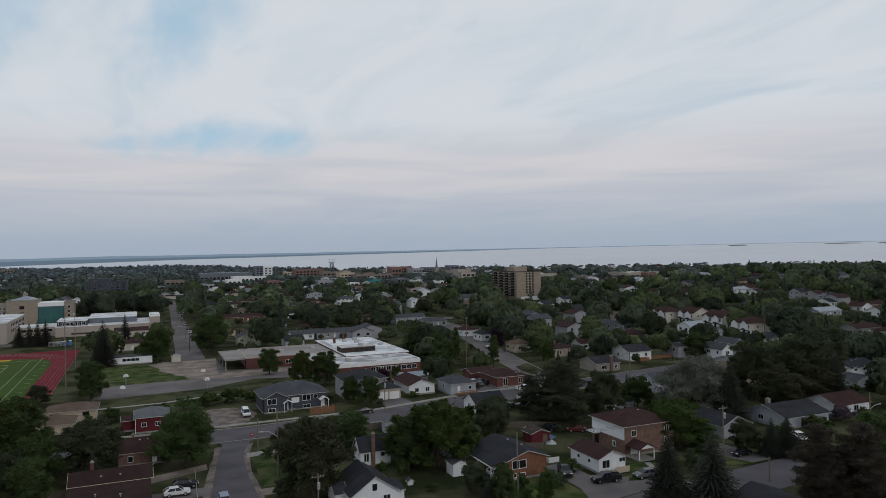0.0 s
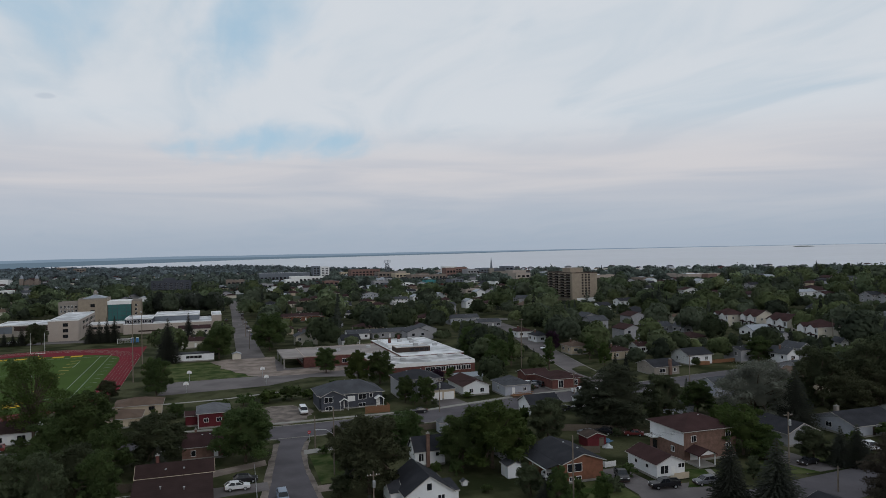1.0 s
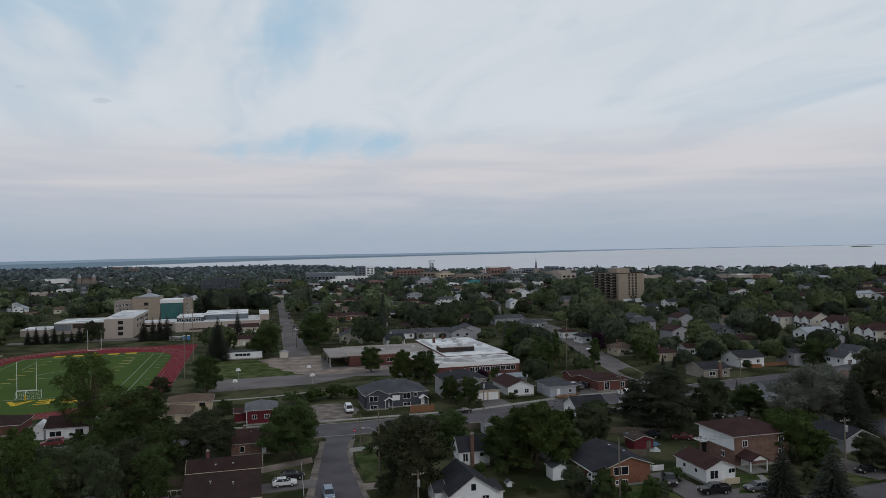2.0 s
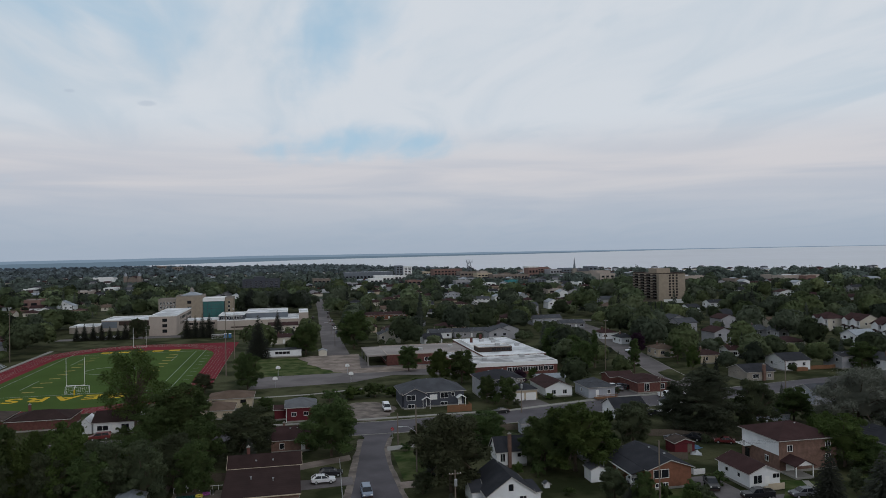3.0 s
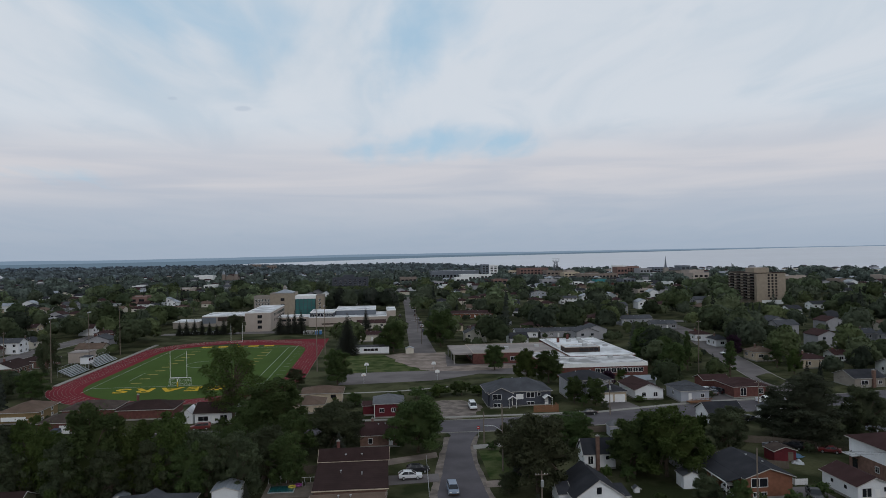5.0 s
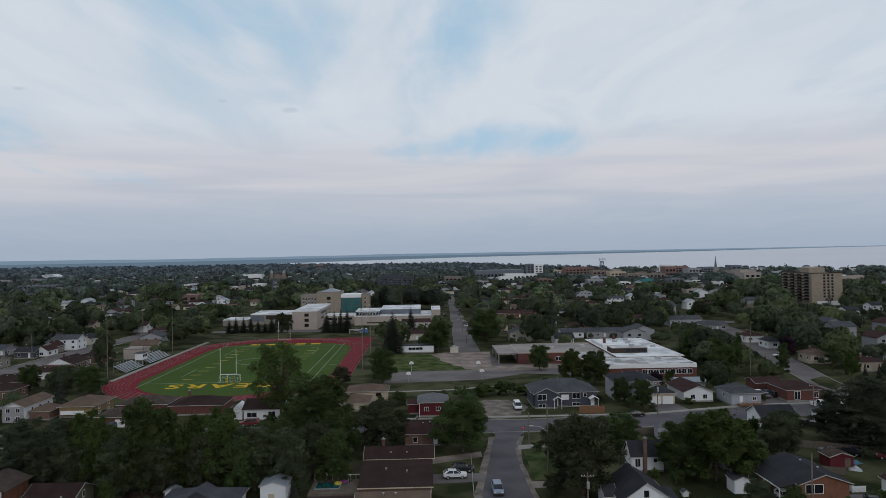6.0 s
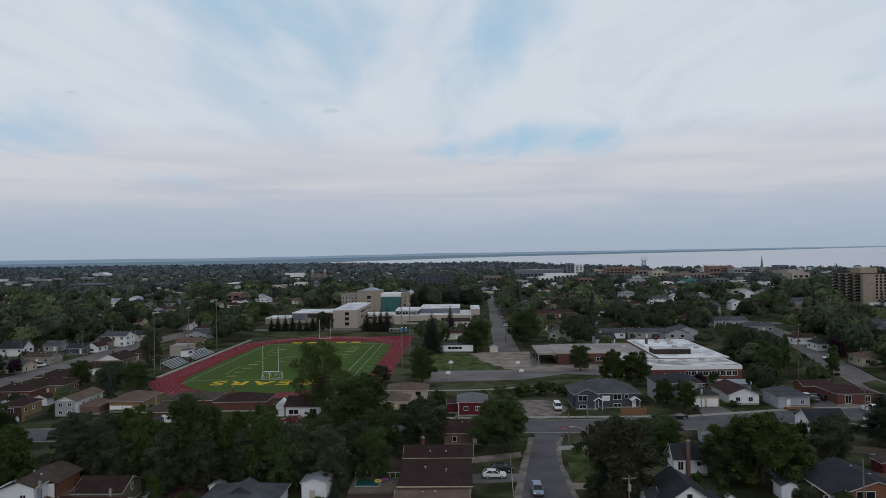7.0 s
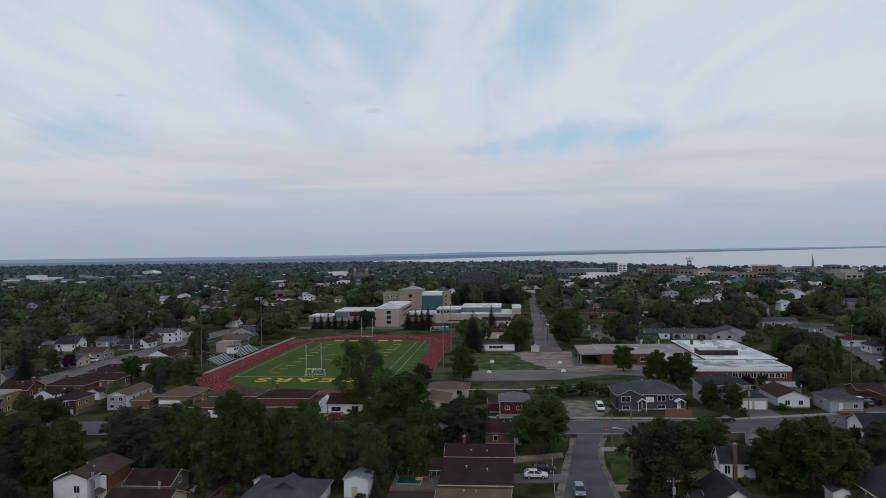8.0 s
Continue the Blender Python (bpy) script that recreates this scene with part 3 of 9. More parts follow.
def main_street():
    """The street narrows towards the crossing and opens there; worn sandy shoulders run along both sides."""
    road, verge, n = Geo(), Geo(), 88
    rows = []
    for i in range(n + 1):
        y = 40 + (181 - 40) * i / n
        wob = [0.16 * noise.noise(Vector((y * 0.35, k, 2))) + 0.12 * noise.noise(Vector((y * 1.3, k, 5))) for k in (1, 4)]
        wide = [0.6 + 1.2 * max(0.0, 0.7 + 0.8 * noise.noise(Vector((y * 0.07, 3 + k, 0))) + 0.2 * noise.noise(Vector((y * 0.9, 3, k)))) for k in (-1, 1)]
        lo, hi = edge_at(LEFT_EDGE, y) + wob[0], edge_at(RIGHT_EDGE, y) + wob[1]
        rows.append((y, lo - wide[0], lo, hi, hi + wide[1] * 0.8))
    for (y0, a0, b0, c0, d0), (y1, a1, b1, c1, d1) in zip(rows, rows[1:]):
        for g, p, q, r, t, z in ((road, b0, c0, c1, b1, 0.07), (verge, a0, d0, d1, a1, 0.03)):
            ring = [(p, y0), (q, y0), (r, y1), (t, y1)]
            if g is verge and y0 > 172:
                continue
            g.solid([(x, y, -0.1) for x, y in ring], [(x, y, z) for x, y in ring])
    tagged(part("road_1", road, "asphalt"), "grey asphalt street running up to the crossing", "road", kind="structure")
    tagged(part("verge_1", verge, "verge"), "worn sandy gravel shoulders of the main street", "verge", kind="structure")


main_street()
ribbon("road_2", "grey asphalt cross street past the houses", [(-210, 177), (-118, 177.5), (10, 183.6), (26, 183.2), (60, 185.8), (92, 193), (112, 195), (140, 199), (170, 204), (210, 208)], 13.0, "asphalt", 0.06, "road", "concrete")
ribbon("road_3", "long asphalt street lined with parked cars", [(18.4, 320), (19.1, 390), (20.4, 472), (22.9, 598), (24.6, 740)], [11.8, 10.2, 9.0, 7.6, 7.0], "old_asphalt", 0.06, "road")
ribbon("road_4", "asphalt side street between small bungalows", [(125, 196), (132.5, 238), (141, 275), (152, 322), (165, 370), (172, 430)], 10.0, "old_asphalt", 0.05, "road", "concrete")
ribbon("road_5", "asphalt street in front of the brick apartment house", [(40, 92), (88, 100), (130, 104), (175, 106), (240, 106)], 12.0, "asphalt", 0.06, "road")
ribbon("road_6", "wide grey street beside the sports field", [(-170, 150), (-170, 262), (-170, 300), (-169, 345), (-166, 400), (-160, 520)], 11.5, "old_asphalt", 0.05, "road", "concrete")
ribbon("road_7", "far cross street behind the bungalows", [(150, 452), (190, 420), (230, 395)], 9.0, "old_asphalt", 0.05, "road")
ribbon("pavement_1", "pale concrete pavement along the cross street", [(-6, 193.2), (60, 193.4), (90, 200.8), (112, 203)], 1.6, "concrete", 0.15, "pavement")
slab("pavement_2", "worn asphalt yard of the school", "school yard", [(20, 251), (36, 262), (60, 255), (64, 282), (36, 286), (30, 286), (28, 318), (13, 318), (14, 296), (18, 280), (20, 271)], "old_asphalt", 0.05)
slab("pavement_3", "asphalt ball court beside the school yard", "ball court", [(-15.5, 247), (20, 251), (20, 272), (-13.5, 271)], "old_asphalt", 0.046)
slab("gravel_patch", "bare trodden gravel beside the school yard", "bare ground", [(18.5, 273.5), (25.5, 280), (26.5, 296), (28.5, 321), (15.6, 322.5), (8, 321.5), (4.5, 318.5), (1.0, 317), (3.2, 309), (5.6, 303), (5.0, 297), (8.6, 291), (10.4, 284), (13.8, 279.5), (14.5, 275)], "gravel", 0.056)
patch("gravel_patch", "sandy trodden strip before the school entrance", "bare ground", 36, 276, 22, 6, "gravel", 0.054, 4.0, turn=6)
patch("gravel_patch", "bare sandy lot where a van is parked", "bare ground", 19.5, 204, 8.5, 11, "verge", 0.03, 5.0)
slab("driveway_6", "pale gravel drive from the street to the yard", "driveway", [(0.5, 151.5), (11.8, 156.2), (11.8, 160.2), (0.5, 156)], "gravel", 0.045)
slab("driveway_7", "short gravel drive off the street", "driveway", [(19.6, 134.7), (26, 134.9), (25.7, 138.8), (19.8, 138.5)], "gravel", 0.045)
slab("path_2", "narrow pale path from the street to a yard", "path", [(20.5, 161.2), (27.1, 162.6), (27.5, 165.6), (20.8, 164.8)], "concrete", 0.045)
slab("lawn_2", "mown front lawn beside the main street", "lawn", [(20.9, 139.5), (30, 139.5), (30, 160.6), (21.4, 160)], "lawn", 0.02)
slab("lawn_4", "mown corner lawn in front of hedges", "lawn", [(113.7, 119.5), (115, 113), (122.8, 110.6), (128.5, 110.8), (130.2, 113.3), (121.1, 120.5)], "lawn", 0.025)
slab("lawn_3", "mown lawn in front of the orange brick house", "lawn", [(60, 104), (73, 104), (75, 121.5), (60, 121.5)], "lawn", 0.02)
slab("lawn_1", "mown green lawn of the school yard", "lawn", [(-20, 271.5), (18, 272.5), (12, 300), (10, 318), (-20, 318)], "lawn", 0.02)
slab("lawn_5", "mown lawn in front of the apartment house", "lawn", [(85.2, 111.6), (90.5, 110.6), (94.5, 113.4), (98.5, 118.2), (92.0, 121.0), (89.2, 119.5), (89.0, 116.0)], "lawn", 0.062)
slab("lawn_6", "mown strip of lawn at the street corner", "lawn", [(107.5, 112.2), (110.1, 110.4), (115.4, 109.6), (113.6, 114.0), (112.6, 120.0), (107.5, 120.0)], "lawn", 0.062)
slab("path_3", "pale concrete path to the porch", "path", [(93.0, 113.2), (94.2, 112.8), (96.6, 119.3), (95.4, 119.6)], "concrete", 0.075)
slab("driveway_3", "asphalt drive between the small bungalow and the brick house", "driveway", [(72, 104), (92, 107), (91, 114), (80.8, 114), (80.5, 127), (75, 127), (74.6, 112)], "old_asphalt", 0.05)
slab("driveway_4", "pale drive beside the brown house", "driveway", [(0.5, 138.5), (11, 139.5), (11, 144.5), (0.5, 144.5)], "old_asphalt", 0.05)
slab("driveway_5", "asphalt drive on the far side of the front street", "driveway", [(112, 110), (121, 110), (120, 124), (114, 124)], "old_asphalt", 0.05)
ribbon("path_1", "narrow pale path along the school fence", [(-20, 232), (5, 233), (22, 238)], 1.6, "concrete", 0.03, "path")

# ---- sports field: six-lane track round a turf football field ----
FX, FY, STRAIGHT, INNER, LANE = -72.4, 305.0, 80.0, 36.5, 1.22   # middle of the track, straights, inner radius, lanes
TX, TURF_R = -70.4, 34.0   # the turf lies off the middle


def stadium(r, y_half=STRAIGHT / 2, n=28, cx=FX):
    ring = [(cx + r * math.cos(math.pi * i / n), FY + y_half + r * math.sin(math.pi * i / n)) for i in range(n + 1)]
    ring += [(cx + r * math.cos(math.pi * (1 + i / n)), FY - y_half + r * math.sin(math.pi * (1 + i / n))) for i in range(n + 1)]
    return ring


def ring_band(g, r0, r1, z0, z1):
    a, b = stadium(r0), stadium(r1)
    for i in range(len(a)):
        j = (i + 1) % len(a)
        quad = [a[i], b[i], b[j], a[j]]
        g.solid([(x, y, z0) for x, y in quad], [(x, y, z1) for x, y in quad])


def make_field():
    g = Geo()
    ring_band(g, 29.0, INNER + 6 * LANE, -0.1, 0.06)
    g.box(-72, FX + INNER + 6 * LANE, FY + STRAIGHT / 2, 386.5, -0.1, 0.052)   # squared far corner and run-out
    track = tagged(part("running_track", g, "track"), "dark red six-lane running track with white lanes", "running track", kind="structure")
    for k in range(-1, 7):
        line = Geo()
        ring_band(line, INNER + k * LANE - 0.025, INNER + k * LANE + 0.025, 0.03, 0.085)
        part("lane_line", line, "line_white", track)
    ring = [(TX + TURF_R * math.cos(math.pi * (1 + i / 28)), 264 + TURF_R * math.sin(math.pi * (1 + i / 28))) for i in range(29)]
    for i in range(29):   # the far end is squarer
        c, q = math.cos(math.pi * i / 28), max(0.0, math.sin(math.pi * i / 28))
        ring.append((TX + TURF_R * math.copysign(abs(c) ** 0.62, c), 333 + 32.5 * q ** 0.62))
    turf = slab("sports_turf", "green artificial turf football field", "sports field", ring, "turf", 0.1)

    def stroke(a, b, w=0.35, mat="line_white", z=0.14, name="field_line"):
        a, b = Vector(a), Vector(b)
        s = Vector((-(b - a).y, (b - a).x)).normalized() * w / 2
        quad = [a - s, b - s, b + s, a + s]
        part(name, Geo().solid([(q.x, q.y, 0.03) for q in quad], [(q.x, q.y, z) for q in quad]), mat, turf)

    x0, x1, y0, y1 = -101.0, -41.9, 255.2, 355.8
    for x in (x0, x1):
        stroke((x, y0 - 8), (x, y1 + 6), 0.2)
    stroke((x1 - 4, y0), (x1 - 4, y1), 0.2)
    for y in (y0, y1):
        stroke((x0, y), (x1, y), 0.22)
    for k in range(1, 11):
        y = y0 + k * 9.14
        for x in (x0, x1):
            s = 1 if x == x0 else -1
            stroke((x + s * 10.8, y - 1), (x + s * 14.6, y - 1), 1.1, "line_faded", 0.135, "yard_number")
        stroke((x1 + 1.8, y), (x1 + 4.0, y), 0.2)
    for y in (y0 + 22, y1 - 22):
        stroke((FX - 20, y - 9), (FX - 20, y + 9), 0.22)
        stroke((FX + 20, y - 9), (FX + 20, y + 9), 0.22)
    circle = Geo()
    for i in range(40):
        a, b = 2 * math.pi * i / 40, 2 * math.pi * (i + 1) / 40
        quad = [(FX + r * math.cos(q), FY + r * math.sin(q)) for r, q in ((9.0, a), (9.3, a), (9.3, b), (9.0, b))]
        circle.solid([(x, y, 0.03) for x, y in quad], [(x, y, 0.137) for x, y in quad])
    part("centre_circle", circle, "line_white", turf)

    # end-zone word, read from the far side
    curve = bpy.data.curves.new("end_zone_word", "FONT")
    curve.body, curve.size, curve.align_x, curve.space_character = "BEARS", 10.6, "CENTER", 1.25
    curve.offset = 0.22
    text = bpy.data.objects.new("end_zone_word", curve)
    me = bpy.data.meshes.new_from_object(text)
    bpy.data.objects.remove(text)
    me.materials.clear()
    me.materials.append(M["line_yellow"])
    ob = part("end_zone_word", me, "line_yellow", turf, "bold yellow letters reading BEARS")
    ob.matrix_basis = Matrix.Translation((FX + 0.2, 252.2, 0.145)) @ pose(0, 0, 0, 0, 0, 180) @ Matrix.Diagonal((1.06, 1.0, 1, 1))
    for k in range(5):   # the far end zone's word cannot be made out
        stroke((FX - 17 + k * 7.6, y1 + 6.0), (FX - 12.2 + k * 7.6, y1 + 6.0), 4.2, "line_yellow", 0.135, "end_zone_letter")
    return track


make_field()


def goal_post(y, face):
    ob = thing("goal_post", pose(FX + 1.2, y, 0, 0, 0, 0 if face > 0 else 180), "white football goal post on one bent leg", "goal post", "goal posts")
    leg = Geo().tube((0, -1.6, 0), (0, -1.6, 2.2), 0.09).tube((0, -1.6, 2.2), (0, 0, 3.05), 0.09)
    part("leg", leg, "trim", ob)
    part("crossbar", Geo().tube((-2.82, 0, 3.05), (2.82, 0, 3.05), 0.08), "trim", ob)
    for s in (-1, 1):
        part("upright", Geo().tube((s * 2.82, 0, 3.05), (s * 2.82, 0, 12.2), 0.07, 0.06), "trim", ob)
    pad = Geo().tube((0, -1.6, 0), (0, -1.6, 1.9), 0.24)
    part("pad", pad, "line_yellow", ob, "yellow padding round the leg")


goal_post(255.2, 1)
goal_post(355.8, -1)


def soccer_goal(x, y, turn):
    ob = thing("soccer_goal", pose(x, y, 0.06, 0, 0, turn), "white soccer goal with a slack net", "soccer goal", "soccer goals")
    frame_bars = Geo().tube((-3.6, 0, 0), (-3.6, 0, 2.44), 0.07).tube((3.6, 0, 0), (3.6, 0, 2.44), 0.07).tube((-3.66, 0, 2.44), (3.66, 0, 2.44), 0.07)
    part("frame", frame_bars, "trim", ob)
    back = Geo()
    for s in (-3.6, 3.6):
        back.tube((s, 0, 2.4), (s, 0.9, 2.2), 0.035).tube((s, 0.9, 2.2), (s, 2.0, 0), 0.035).tube((s, 0, 0.04), (s, 2.0, 0.04), 0.035)
    back.tube((-3.6, 2.0, 0.04), (3.6, 2.0, 0.04), 0.035)
    part("stay", back, "steel", ob)
    net = Geo()
    for i in range(13):
        x = -3.6 + i * 0.6
        net.tube((x, 0.9, 2.2), (x, 2.0, 0.05), 0.012, n=3)
    for i in range(5):
        z = 0.3 + i * 0.45
        yy = 2.0 - (z / 2.2) * 1.1
        net.tube((-3.6, yy, z), (3.6, yy, z), 0.012, n=3)
    part("net", net, "trim", ob)


soccer_goal(FX + 1.2, 257.5, 180)
soccer_goal(-40.5, 405.0, 0)


def bleacher(x, y, length, rows_n, turn):
    ob = thing("bleacher", pose(x, y, 0, 0, 0, turn), "tiered aluminium bleacher beside the track", "bleacher", "bleachers")
    for i in range(rows_n):
        part("seat_board", Geo().box(0, length, i * 0.75, i * 0.75 + 0.35, 0.50 + i * 0.36, 0.56 + i * 0.36), "aluminium", ob)
        part("foot_board", Geo().box(0, length, i * 0.75 + 0.3, i * 0.75 + 0.78, 0.26 + i * 0.36, 0.50 + i * 0.36), "aluminium", ob)
    for k in range(int(length / 3) + 1):
        x = min(length - 0.05, k * 3.0)
        top = rows_n * 0.36 + 0.2
        part("frame_post", Geo().tube((x, rows_n * 0.75, 0), (x, rows_n * 0.75, top + 1.0), 0.04).tube((x, 0.1, 0.2), (x, rows_n * 0.75, top), 0.04), "steel", ob)
    part("back_rail", Geo().tube((0, rows_n * 0.75, rows_n * 0.36 + 1.2), (length, rows_n * 0.75, rows_n * 0.36 + 1.2), 0.035), "steel", ob)


bleacher(-117.8, 281, 17, 7, 90)
bleacher(-117.8, 305, 23, 7, 90)
slab("pavement_4", "pale concrete walk and low wall beside the track", "pavement", [(-116.4, 262), (-114.6, 262), (-114.6, 376), (-116.4, 376)], "concrete", 0.3)


def press_box():
    ob = thing("press_box", pose(-122.2, 299.2, 0, 0, 0, 0), "white raised press box between the bleachers", "press box")
    part("wall", Geo().box(0, 3.2, 0, 5.0, 2.4, 5.2), "white", ob)
    part("roof", Geo().box(-0.3, 3.5, -0.3, 5.3, 5.2, 5.4), "roof_grey", ob)
    for k in range(3):
        part("window", Geo().box(3.2, 3.24, 0.4 + k * 1.5, 1.6 + k * 1.5, 3.6, 4.6), "glass", ob)
    for x, y in ((0.15, 0.15), (3.05, 0.15), (0.15, 4.85), (3.05, 4.85)):
        part("leg", Geo().tube((x, y, 0), (x, y, 2.4), 0.1), "steel", ob)
    ob2 = thing("field_house", pose(-135.5, 319.5, 0), "plain beige block building behind the bleachers", "building")
    part("wall", Geo().box(0, 8, 0, 9, 0, 4.4), "pale_panel", ob2)
    part("roof", Geo().box(-0.2, 8.2, -0.2, 9.2, 4.4, 4.65), "roof_gravel", ob2)


press_box()


def flood_mast(x, y, h, face):
    ob = thing("flood_light_mast", pose(x, y, 0, 0, 0, face), "tall wooden flood light mast of the sports field", "flood light", "flood light masts")
    part("pole", Geo().tube((0, 0, -0.5), (0, 0, h), 0.2, 0.11), "pole", ob)
    part("crossarm", Geo().box(-1.4, 1.4, -0.08, 0.08, h - 0.5, h - 0.35), "steel", ob)
    for k in range(4):
        part("lamp", Geo().solid([(-1.4 + k * 0.8, -0.45, h - 0.35), (-0.95 + k * 0.8, -0.45, h - 0.35), (-0.95 + k * 0.8, 0.05, h - 0.2), (-1.4 + k * 0.8, 0.05, h - 0.2)],
                                 [(-1.4 + k * 0.8, -0.45, h + 0.05), (-0.95 + k * 0.8, -0.45, h + 0.05), (-0.95 + k * 0.8, 0.05, h + 0.05), (-1.4 + k * 0.8, 0.05, h + 0.05)]), "steel", ob)


flood_mast(-120.8, 270.6, 23.8, 90)
flood_mast(-121.2, 305.5, 23.1, 90)
flood_mast(-122.3, 343.6, 24.0, 90)
flood_mast(-25.3, 277.7, 24.0, -90)
flood_mast(-23.8, 298.4, 24.0, -90)
# ---- houses ----
WINDOWS = {}


def window_data(w, h, frame_mat):
    key = (round(w, 2), round(h, 2), frame_mat)
    if key not in WINDOWS:
        f = 0.09
        g = Geo().box(-w / 2, w / 2, -0.07, 0, -f, 0).box(-w / 2, w / 2, -0.07, 0, h, h + f)
        g.box(-w / 2 - f, -w / 2, -0.07, 0, -f, h + f).box(w / 2, w / 2 + f, -0.07, 0, -f, h + f)
        if w > 0.9:
            g.box(-0.035, 0.035, -0.06, 0, 0, h)
        p = Geo().box(-w / 2, w / 2, -0.03, 0, 0, h)
        WINDOWS[key] = (g.data("window_frame", frame_mat), p.data("pane", "glass"))
    return WINDOWS[key]


def window_on(parent, w, h, side, u, z, body, frame_mat="trim"):
    """A window on side s, n, e or w of a body (x0, x1, y0, y1), u metres along that side, sill at z."""
    x0, x1, y0, y1 = body
    at = {"s": pose(x0 + u, y0 - 0.004, z), "n": pose(x1 - u, y1 + 0.004, z, 0, 0, 180), "e": pose(x1 + 0.004, y0 + u, z, 0, 0, 90), "w": pose(x0 - 0.004, y1 - u, z, 0, 0, -90)}[side]
    fr, pane = window_data(w, h, frame_mat)
    ob = part("window", fr, frame_mat, parent, at=at)
    part("pane", pane, "glass", ob)
    return ob


def door_on(parent, side, u, body, mat="trim", w=0.95, h=2.05, z=0.3, name="door"):
    x0, x1, y0, y1 = body
    at = {"s": pose(x0 + u, y0 - 0.004, z), "n": pose(x1 - u, y1 + 0.004, z, 0, 0, 180), "e": pose(x1 + 0.004, y0 + u, z, 0, 0, 90), "w": pose(x0 - 0.004, y1 - u, z, 0, 0, -90)}[side]
    g = Geo().box(-w / 2, w / 2, -0.05, 0, 0, h)
    if name == "garage_door":
        for k in range(1, 4):
            g.box(-w / 2 + 0.05, w / 2 - 0.05, -0.07, -0.05, h * k / 4 - 0.2, h * k / 4 - 0.04)
    return part(name, g, mat, parent, at=at)


def gable_roof(g, x0, x1, y0, y1, h, rise, axis, over, th=0.2):
    """Two slabs that meet at a ridge along the axis."""
    if axis == "x":
        m, run = (y0 + y1) / 2, (y1 - y0) / 2
        drop = rise / run * over
        for e, s in ((y0 - over, -1), (y1 + over, 1)):
            a, b, z0, z1 = x0 - over, x1 + over, h - drop, h + rise
            ring = [(a, e, z0), (b, e, z0), (b, m, z1), (a, m, z1)] if s < 0 else [(a, m, z1), (b, m, z1), (b, e, z0), (a, e, z0)]
            g.solid(ring, [(x, y, z + th) for x, y, z in ring])
    else:
        m, run = (x0 + x1) / 2, (x1 - x0) / 2
        drop = rise / run * over
        for e, s in ((x0 - over, -1), (x1 + over, 1)):
            a, b, z0, z1 = y0 - over, y1 + over, h - drop, h + rise
            ring = [(e, a, z0), (m, a, z1), (m, b, z1), (e, b, z0)] if s < 0 else [(m, a, z1), (e, a, z0), (e, b, z0), (m, b, z1)]
            g.solid(ring, [(x, y, z + th) for x, y, z in ring])


def hip_roof(g, x0, x1, y0, y1, h, rise, over, th=0.18):
    x0, x1, y0, y1 = x0 - over, x1 + over, y0 - over, y1 + over
    w, d = x1 - x0, y1 - y0
    lo = [(x0, y0, h), (x1, y0, h), (x1, y1, h), (x0, y1, h)]
    up = [(x, y, h + th) for x, y, _ in lo]
    if w >= d:
        r0, r1 = (x0 + d / 2, (y0 + y1) / 2, h + th + rise), (x1 - d / 2 + 0.01, (y0 + y1) / 2, h + th + rise)
        tops = [(up[0], up[1], r1, r0), (up[1], up[2], r1), (up[2], up[3], r0, r1), (up[3], up[0], r0)]
    else:
        r0, r1 = ((x0 + x1) / 2, y0 + w / 2, h + th + rise), ((x0 + x1) / 2, y1 - w / 2, h + th + rise)
        tops = [(up[0], up[1], r0), (up[1], up[2], r1, r0), (up[2], up[3], r1), (up[3], up[0], r0, r1)]
    for t in tops:
        g.face(*t)
    g.face(*lo[::-1])
    for i in range(4):
        j = (i + 1) % 4
        g.face(lo[i], lo[j], up[j], up[i])


def gable_ends(g, x0, x1, y0, y1, h, rise, axis):
    if axis == "x":
        m = (y0 + y1) / 2
        g.face((x0, y1, h), (x0, y0, h), (x0, m, h + rise)).face((x1, y0, h), (x1, y1, h), (x1, m, h + rise))
    else:
        m = (x0 + x1) / 2
        g.face((x0, y0, h), (x1, y0, h), (m, y0, h + rise)).face((x1, y1, h), (x0, y1, h), (m, y1, h + rise))


